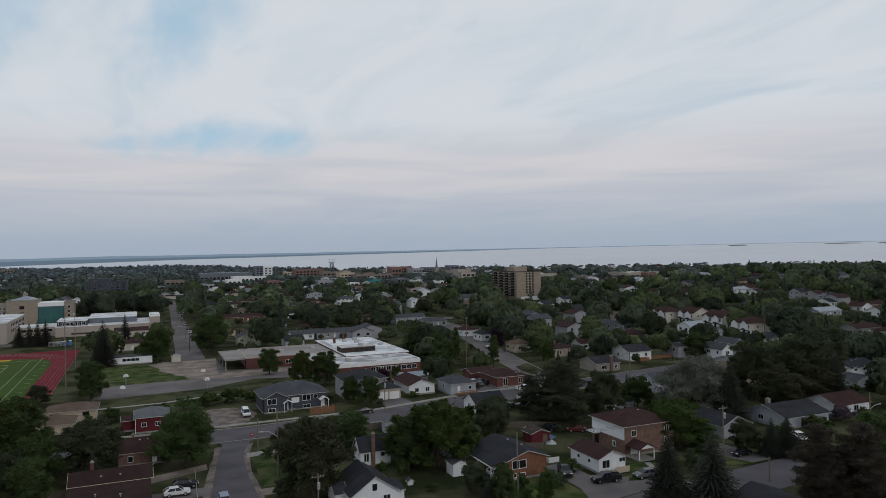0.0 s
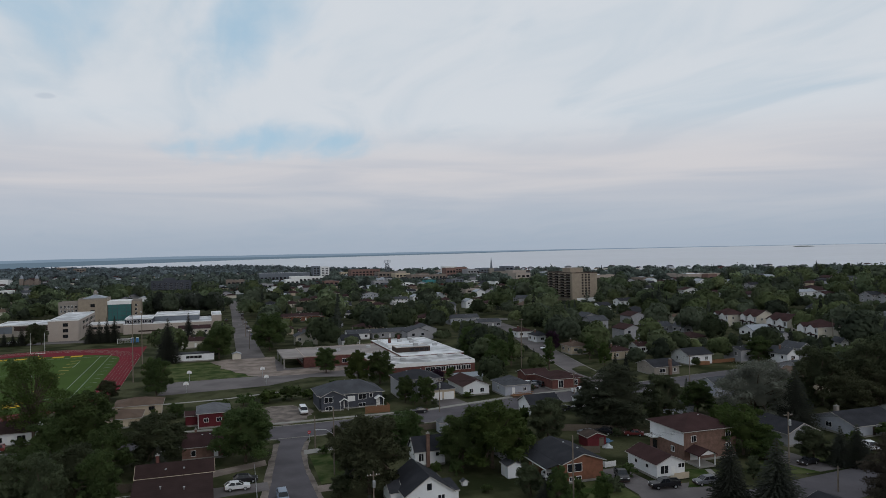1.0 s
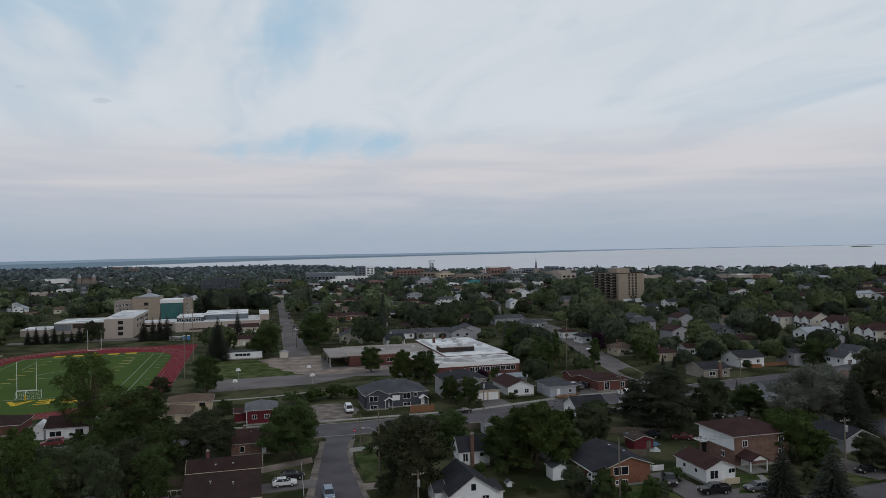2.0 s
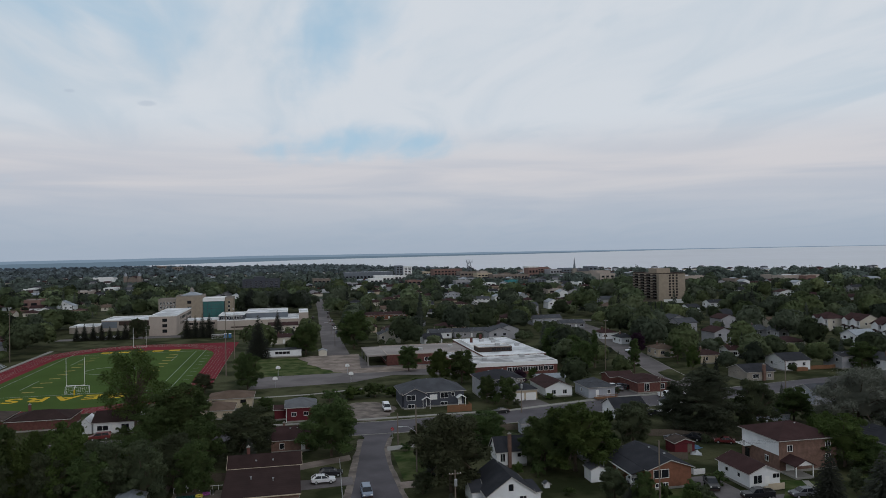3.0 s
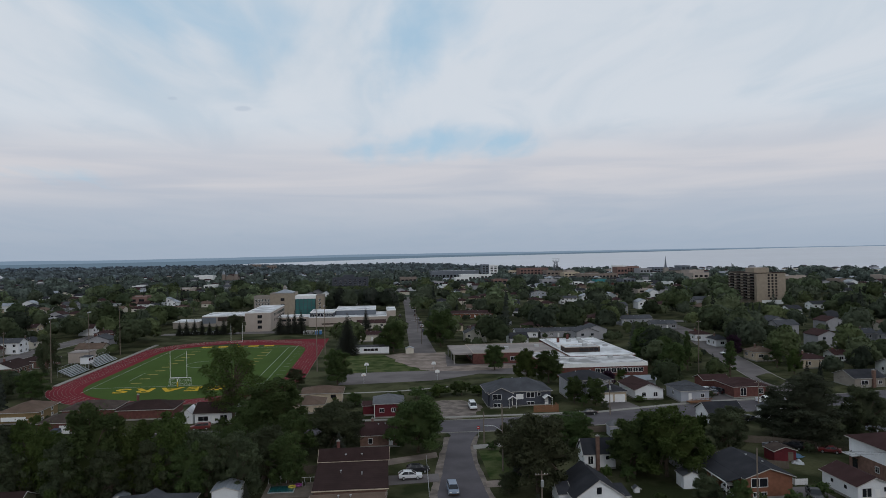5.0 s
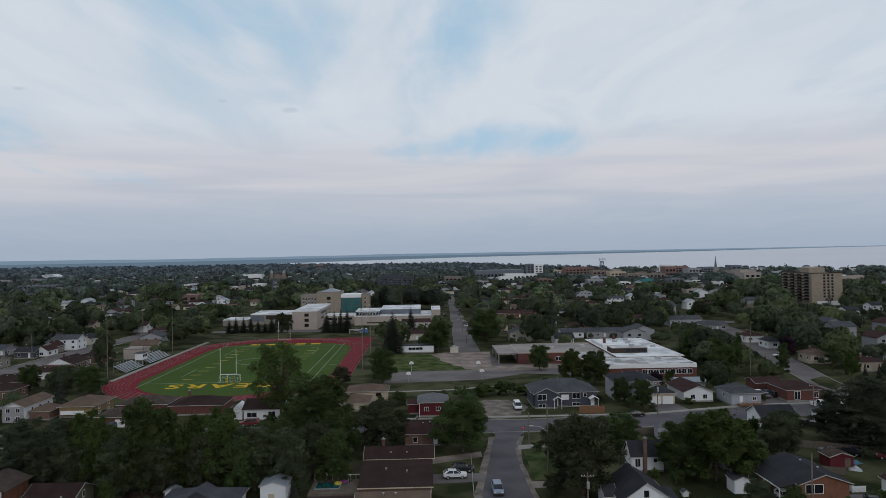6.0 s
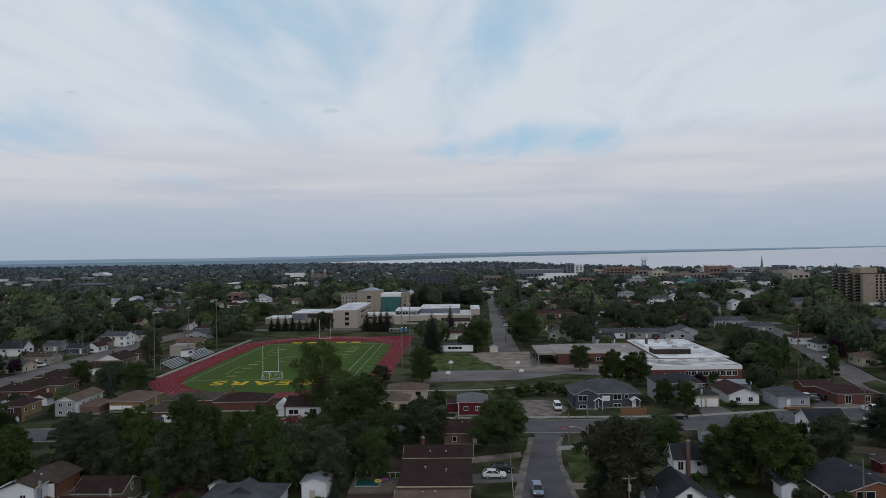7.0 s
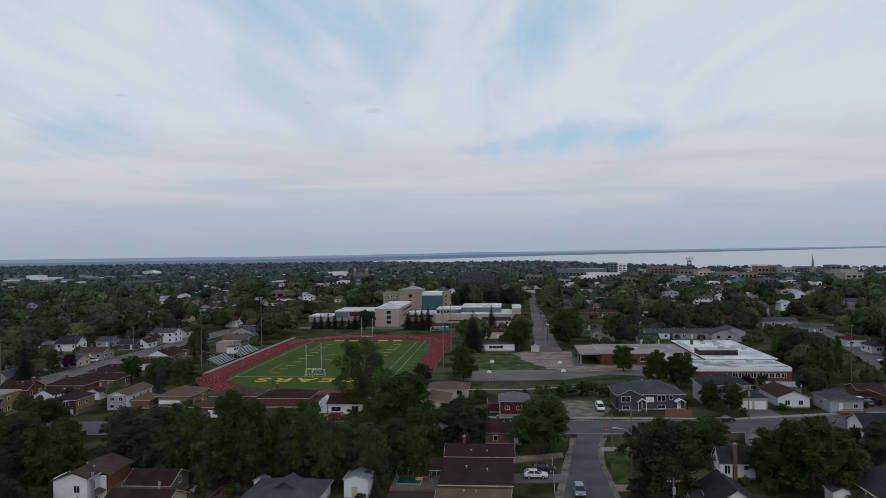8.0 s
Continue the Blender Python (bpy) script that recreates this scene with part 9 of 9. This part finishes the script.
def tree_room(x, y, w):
    """Height a tree may reach without hiding listed houses, buildings or streets from the camera."""
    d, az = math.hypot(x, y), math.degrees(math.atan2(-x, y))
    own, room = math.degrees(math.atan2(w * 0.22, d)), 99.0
    for a, half, dist, z in SIGHTLINES.get(int(math.floor(az)), ()):
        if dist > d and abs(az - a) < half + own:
            # 45.0 is the camera's height; the tree ends under its line of sight
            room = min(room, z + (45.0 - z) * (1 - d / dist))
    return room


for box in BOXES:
    keep_in_view(*box, 2.2)
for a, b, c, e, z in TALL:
    keep_in_view(a - 4, b + 4, c, e, z)


for ax, ay, bx, by, w in ROADS:   # trees before a street are capped to keep it in the camera's view
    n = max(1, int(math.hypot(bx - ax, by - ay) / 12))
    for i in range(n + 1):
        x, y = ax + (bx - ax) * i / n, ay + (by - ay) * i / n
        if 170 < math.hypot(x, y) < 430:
            keep_in_view(x - 7, x + 7, y - 5, y + 5, 1.0)


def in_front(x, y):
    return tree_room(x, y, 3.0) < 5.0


def near_road(x, y, gap):
    for ax, ay, bx, by, w in ROADS:
        dx, dy = bx - ax, by - ay
        t = max(0, min(1, ((x - ax) * dx + (y - ay) * dy) / (dx * dx + dy * dy)))
        if math.hypot(x - ax - t * dx, y - ay - t * dy) < w + gap:
            return True
    return False


def kept(x, y, gap=0.0):
    return any(a - gap < x < b + gap and c - gap < y < d + gap for a, b, c, d in KEEP + BOXES)


rng = random.Random(5)
MODELS = []
looks = (("white", "roof_dark", "white bungalow with a dark roof"), ("cream", "roof_brown", "cream bungalow with a brown roof"), ("grey", "roof_grey", "grey sided house with a grey roof"),
         ("cream", "roof_tan", "cream house with a tan roof"), ("blue_grey", "roof_dark", "blue grey house with a dark roof"), ("grey", "roof_brown", "grey house with a brown roof"),
         ("white", "roof_brown", "white house with a brown roof"), ("beige", "roof_brown", "beige house with a brown roof"), ("white", "roof_steel", "white house with a pale steel roof"))


def plain_house(i, wall, roof, label):
    """A house of the far streets: walls, roof and two dark windows to the south."""
    ob = thing("house", pose(0, 0, 0), label, "house", "houses of the far streets")
    w, d, h, axis = 9 + i % 4, 11, 5.2 if i % 3 == 2 else 3.1, ("x", "hip", "y")[i % 3]
    g, r = Geo().box(0, w, 0, d, 0, h), Geo()
    if axis == "hip":
        hip_roof(r, 0, w, 0, d, h, 2.0, 0.4)
    else:
        gable_ends(g, 0, w, 0, d, h, 2.0, axis)
        gable_roof(r, 0, w, 0, d, h, 2.0, axis, 0.4)
    part("wall", g, wall, ob)
    part("roof", r, roof, ob)
    for u in (w * 0.28, w * 0.72):
        part("window", Geo().box(u - 0.7, u + 0.7, -0.04, 0.0, h - 1.9, h - 0.8), "glass", ob)
    return ob


for i, look_ in enumerate(looks):
    MODELS.append(plain_house(i, *look_))
used = set()


def set_house(x, y, k, turn):
    m = pose(x, y, land(x, y), 0, 0, turn)
    if k not in used:
        used.add(k)
        MODELS[k].matrix_basis = m
    else:
        copy_thing(MODELS[k], m)
    TAKEN.append((x + 5, y + 5, 9))
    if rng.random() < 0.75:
        keep_in_view(x, x + 10, y, y + 10, 2.6)


def free(x, y, gap):
    return all((x - a) ** 2 + (y - b) ** 2 > (r + gap) ** 2 for a, b, r in TAKEN)


far_spots = []
for d0, d1, tries in ((240, 520, 110), (520, 900, 240), (900, 1700, 520)):
    for _ in range(tries):
        az = rng.uniform(-58, 40)
        d = math.sqrt(rng.uniform(d0 * d0, d1 * d1))
        x, y = -d * math.sin(radians(az)), d * math.cos(radians(az))
        x, y = round(x / 16) * 16 + rng.uniform(-2, 2), round(y / 44) * 44 + rng.choice((-9, 9)) + rng.uniform(-2, 2)
        if kept(x, y, 9) or near_road(x, y, 10) or not free(x, y, 8):
            continue
        if d > 900:
            far_spots.append((x, y, rng.randrange(9), rng.choice((0, 1))))
            TAKEN.append((x + 5, y + 5, 9))
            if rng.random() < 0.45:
                keep_in_view(x, x + 10, y, y + 10, 3.2)
        else:
            set_house(x, y, rng.randrange(len(MODELS)), rng.choice((0, 0, 90, 180, -90)))


def far_houses():
    """The many small houses near the shore, as one mass."""
    mats = ["white", "brick_red", "grey", "cream", "beige", "roof_dark", "roof_brown", "roof_grey", "roof_steel"]
    g = Geo()
    for x, y, k, turn in far_spots:
        w, d, h, z = 9 + k % 4, 10 + k % 3, 3.2 + 2.2 * (k % 3 == 2), land(x, y)
        if turn:
            w, d = d, w
        g.box(x, x + w, y, y + d, z, z + h, slot=k % 5)
        n = len(g.f)
        gable_roof(g, x, x + w, y, y + d, z + h, 2.0, "xy"[turn], 0.4)
        gable_ends(g, x, x + w, y, y + d, z + h, 2.0, "xy"[turn])
        for q in range(n, len(g.f)):
            g.slot[q] = 5 + k % 4
    ob = new("far_houses", g.data("far_houses", *mats))
    return tagged(ob, "scattered small houses of the far streets", "houses", kind="stuff")


far_houses()

# trees between the houses
for x, y, kind in [(o.matrix_basis.translation.x, o.matrix_basis.translation.y, 0) for o in bpy.data.objects if o.name.startswith("tree") and o.parent is None]:
    TAKEN.append((x, y, 3))
MIDDLE = {"mid_green": [], "mid_dark": [], "mid_light": [], "mid_needle": []}
grid_t = 11.5
for i in range(-46, 58):
    for j in range(4, 46):
        x, y = i * grid_t + rng.uniform(-5, 5), j * grid_t + rng.uniform(-5, 5)
        d, az = math.hypot(x, y), math.degrees(math.atan2(-x, y))
        if not (225 < d < 520) or not -60 < az < 42 or rng.random() < 0.12:
            continue
        if kept(x, y, 2.5) or near_road(x, y, 3.0) or not free(x, y, 0.5):
            continue
        if any(a < x < b and c < y < e for a, b, c, e in OPEN):
            continue
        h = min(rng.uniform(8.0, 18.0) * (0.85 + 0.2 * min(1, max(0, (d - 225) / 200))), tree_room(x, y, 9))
        if h < 3.2:
            continue
        u = rng.random()
        mat = "mid_needle" if u < 0.20 else "mid_dark" if u < 0.42 else "mid_light" if u < 0.62 else "mid_green"
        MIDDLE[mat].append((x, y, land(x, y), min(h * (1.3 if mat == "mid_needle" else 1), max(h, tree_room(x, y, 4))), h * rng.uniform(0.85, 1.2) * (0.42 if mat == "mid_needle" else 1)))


for k in range(16):   # tall dark grove beside the old school wing
    x, y = -38 + 3.0 * k + rng.uniform(-3, 3), 560 + rng.uniform(-6, 20)
    h = rng.uniform(15, 20)
    MIDDLE["mid_dark" if k % 3 else "mid_needle"].append((x, y, 0.0, h, h * rng.uniform(0.6, 0.85)))


# shrubs and young trees in the near yards
for _ in range(420):
    az, d = rng.uniform(-58, 40), rng.uniform(112, 236)
    x, y = -d * math.sin(radians(az)), d * math.cos(radians(az))
    if kept(x, y, 1.6) or near_road(x, y, 2.6) or not free(x, y, 0.0) or (1 < x < 10 and y < 160) or (72 < x < 95 and y < 119):
        continue
    u = rng.random()
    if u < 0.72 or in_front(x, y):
        plant("bush_" + "abc"[rng.randrange(3)], x, y, rng.uniform(1.4, 3.4), rng.uniform(2.2, 4.6), rng.uniform(0, 6.28))
    else:
        plant(("small_a", "maple_a", "dark_b", "spruce_b")[rng.randrange(4)], x, y, rng.uniform(4, 7.5), rng.uniform(3.2, 5.5), rng.uniform(0, 6.28))
    TAKEN.append((x, y, 2))


def woodland(name, label, spots, quads, size, mat, seed):
    """Many trees as one mass: crowns of overlapping lobes under leaf clumps, pointed ones for conifers. spots: x, y, z, height, width."""
    r = np.random.default_rng(seed)
    sp = np.array(spots)
    n_tree, n_lobe = len(sp), 13
    k = np.arange(n_lobe)[None] + r.uniform(-0.3, 0.3, (n_tree, n_lobe))
    up = 0.95 - 1.35 * k / n_lobe                                   # lobes wind down from the top
    ang = 2.4 * k + r.uniform(0, 6.28, (n_tree, 1))
    flat = np.sqrt(np.clip(1 - np.clip(up, -0.9, 0.98) ** 2, 0.04, 1))
    reach = r.uniform(0.2, 0.31, (n_tree, n_lobe))
    lob = np.stack([flat * np.cos(ang) * reach, flat * np.sin(ang) * reach, up * 0.27 + r.uniform(-0.05, 0.05, (n_tree, n_lobe))], 2)
    wide = r.uniform(0.15, 0.25, (n_tree, n_lobe))
    own = np.repeat(np.arange(n_tree), quads)
    n = len(own)
    pick = r.integers(0, n_lobe, n)
    off, s = lob[own, pick], sp[own]
    d = r.normal(size=(n, 3)) + off / (np.linalg.norm(off, axis=1)[:, None] + 1e-6) * 1.1 + np.array([0, 0, 0.25])
    d /= np.linalg.norm(d, axis=1)[:, None]
    q3 = off + d * (wide[own, pick] * (0.86 + 0.26 * r.random(n)))[:, None] * np.array([1, 1, 0.85])
    cone = s[:, 4] < s[:, 3] * 0.62
    q = 1 - np.sqrt(r.random(n)) * 0.97
    turn = r.uniform(0, 6.28, n)
    rim = (1 - q) ** 0.85 * (0.36 + 0.13 * np.sin(q * 46 + own) + 0.10 * r.random(n))
    q3 = np.where(cone[:, None], np.stack([rim * np.cos(turn), rim * np.sin(turn), q * 0.98 - 0.44], 1), q3)
    d = np.where(cone[:, None], np.stack([np.cos(turn), np.sin(turn), np.full(n, 0.35)], 1), d)
    c = np.stack([s[:, 0] + q3[:, 0] * s[:, 4], s[:, 1] + q3[:, 1] * s[:, 4], s[:, 2] + s[:, 3] * np.clip(0.5 + q3[:, 2] * 1.02, 0.03, 1.08)], 1)
    nrm = d + r.normal(size=(n, 3)) * (0.45 if quads > 100 else 0.2)
    nrm /= np.linalg.norm(nrm, axis=1)[:, None]
    t = np.cross(nrm, r.normal(size=(n, 3)))
    t /= np.linalg.norm(t, axis=1)[:, None]
    b = np.cross(nrm, t)
    w = (size * np.maximum(s[:, 4], 0.5 * s[:, 3]) * (0.55 + 0.9 * r.random(n)))[:, None]
    v = np.stack([c - t * w, c - b * w * 0.8, c + t * w * 0.9, c + b * w * 0.75], 1).reshape(-1, 3)
    f = np.arange(n * 4).reshape(-1, 4)
    normals = np.repeat(d * 0.85 + nrm * 0.3 + np.array([0, 0, 0.12]), 4, axis=0)
    shade = np.clip(r.normal(size=n_tree) * 0.55 - 0.05, -1, 1)
    tone = np.repeat(shade[own], 4)
    broad = sp[:, 4] >= sp[:, 3] * 0.62
    if broad.any():
        bs = sp[broad]
        mids = np.stack([bs[:, 0], bs[:, 1], bs[:, 2] + bs[:, 3] * 0.5], 1)
        cv, cf, cn = crown_core(lob[broad], np.repeat(wide[broad][:, :, None], 3, axis=2), mids, np.stack([bs[:, 4], bs[:, 4], bs[:, 3]], 1), 9 if quads > 200 else 6 if quads > 100 else 5, 6 if quads > 200 else 4 if quads > 100 else 3, 0.78)
        f, v, normals = np.vstack([f, cf + len(v)]), np.vstack([v, cv]), np.vstack([normals, cn])
        tone = np.concatenate([tone, np.repeat(shade[broad], len(cv) // len(bs))])
    me = quad_mesh(name, v, f, mat, normals)
    me.attributes.new("tone", "FLOAT", "POINT").data.foreach_set("value", tone.astype(np.float32))
    return tagged(new(name, me), label, "woodland", kind="stuff")


def lake_at(x, y):
    d, az = math.hypot(x, y), math.degrees(math.atan2(-x, y))
    return lake_near(az) - 15 < d < lake_far(az) or d >= lake_far(az)


for mat, spots in MIDDLE.items():
    woodland("tree_mass", "leafy trees between the houses of the town", spots, 980, 0.045, mat, 60 + len(mat))


def scatter(d0, d1, spacing, keep_p, hmin, hmax, a0=-60, a1=42):
    n = int(d1 / spacing) + 1
    out = []
    for i in range(-n, n):
        for j in range(0, n):
            x, y = (i + rng.uniform(-0.45, 0.45)) * spacing, (j + rng.uniform(-0.45, 0.45)) * spacing
            d, az = math.hypot(x, y), math.degrees(math.atan2(-x, y))
            if not d0 <= d < d1 or not a0 < az < a1:
                continue
            if rng.random() > keep_p * (0.72 + 0.5 * noise.noise(Vector((x / 90, y / 90, 0)))) or lake_at(x, y):
                continue
            if d < 1700 and (kept(x, y, 3) or near_road(x, y, 2.5)):
                continue
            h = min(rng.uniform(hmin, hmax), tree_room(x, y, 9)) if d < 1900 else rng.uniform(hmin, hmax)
            if h > 3.0:
                out.append((x, y, land(x, y), h, 0))
    return out


near_houses = [(a, b, r) for a, b, r in TAKEN if math.hypot(a, b) > 480]
cells = {}
for a, b, r in near_houses:
    cells.setdefault((int(a // 40), int(b // 40)), []).append((a, b))


def clear_of_houses(x, y):
    k, m = int(x // 40), int(y // 40)
    return all((x - a) ** 2 + (y - b) ** 2 > 81 for i in (-1, 0, 1) for j in (-1, 0, 1) for a, b in cells.get((k + i, m + j), ()))


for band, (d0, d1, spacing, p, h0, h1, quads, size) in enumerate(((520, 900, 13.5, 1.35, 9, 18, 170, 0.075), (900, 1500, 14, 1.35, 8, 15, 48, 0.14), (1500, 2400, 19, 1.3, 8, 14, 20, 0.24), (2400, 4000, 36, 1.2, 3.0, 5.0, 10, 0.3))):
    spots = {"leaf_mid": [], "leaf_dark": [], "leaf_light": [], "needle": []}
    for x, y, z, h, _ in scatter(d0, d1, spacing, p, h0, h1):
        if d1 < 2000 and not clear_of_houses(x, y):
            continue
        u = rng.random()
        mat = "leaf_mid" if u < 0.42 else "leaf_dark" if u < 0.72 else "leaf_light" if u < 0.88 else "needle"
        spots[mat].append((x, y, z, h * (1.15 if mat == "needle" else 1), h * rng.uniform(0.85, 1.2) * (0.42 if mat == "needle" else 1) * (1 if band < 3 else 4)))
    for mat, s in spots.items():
        # from the second band on, leaf colours carry painted haze
        far = ({"leaf_mid": "mid_green", "leaf_dark": "mid_dark", "leaf_light": "mid_light", "needle": "mid_needle"}[mat], "leaf_far_haze" if mat != "needle" else "mid_needle", "leaf_distant_haze", "leaf_rim_haze")[band]
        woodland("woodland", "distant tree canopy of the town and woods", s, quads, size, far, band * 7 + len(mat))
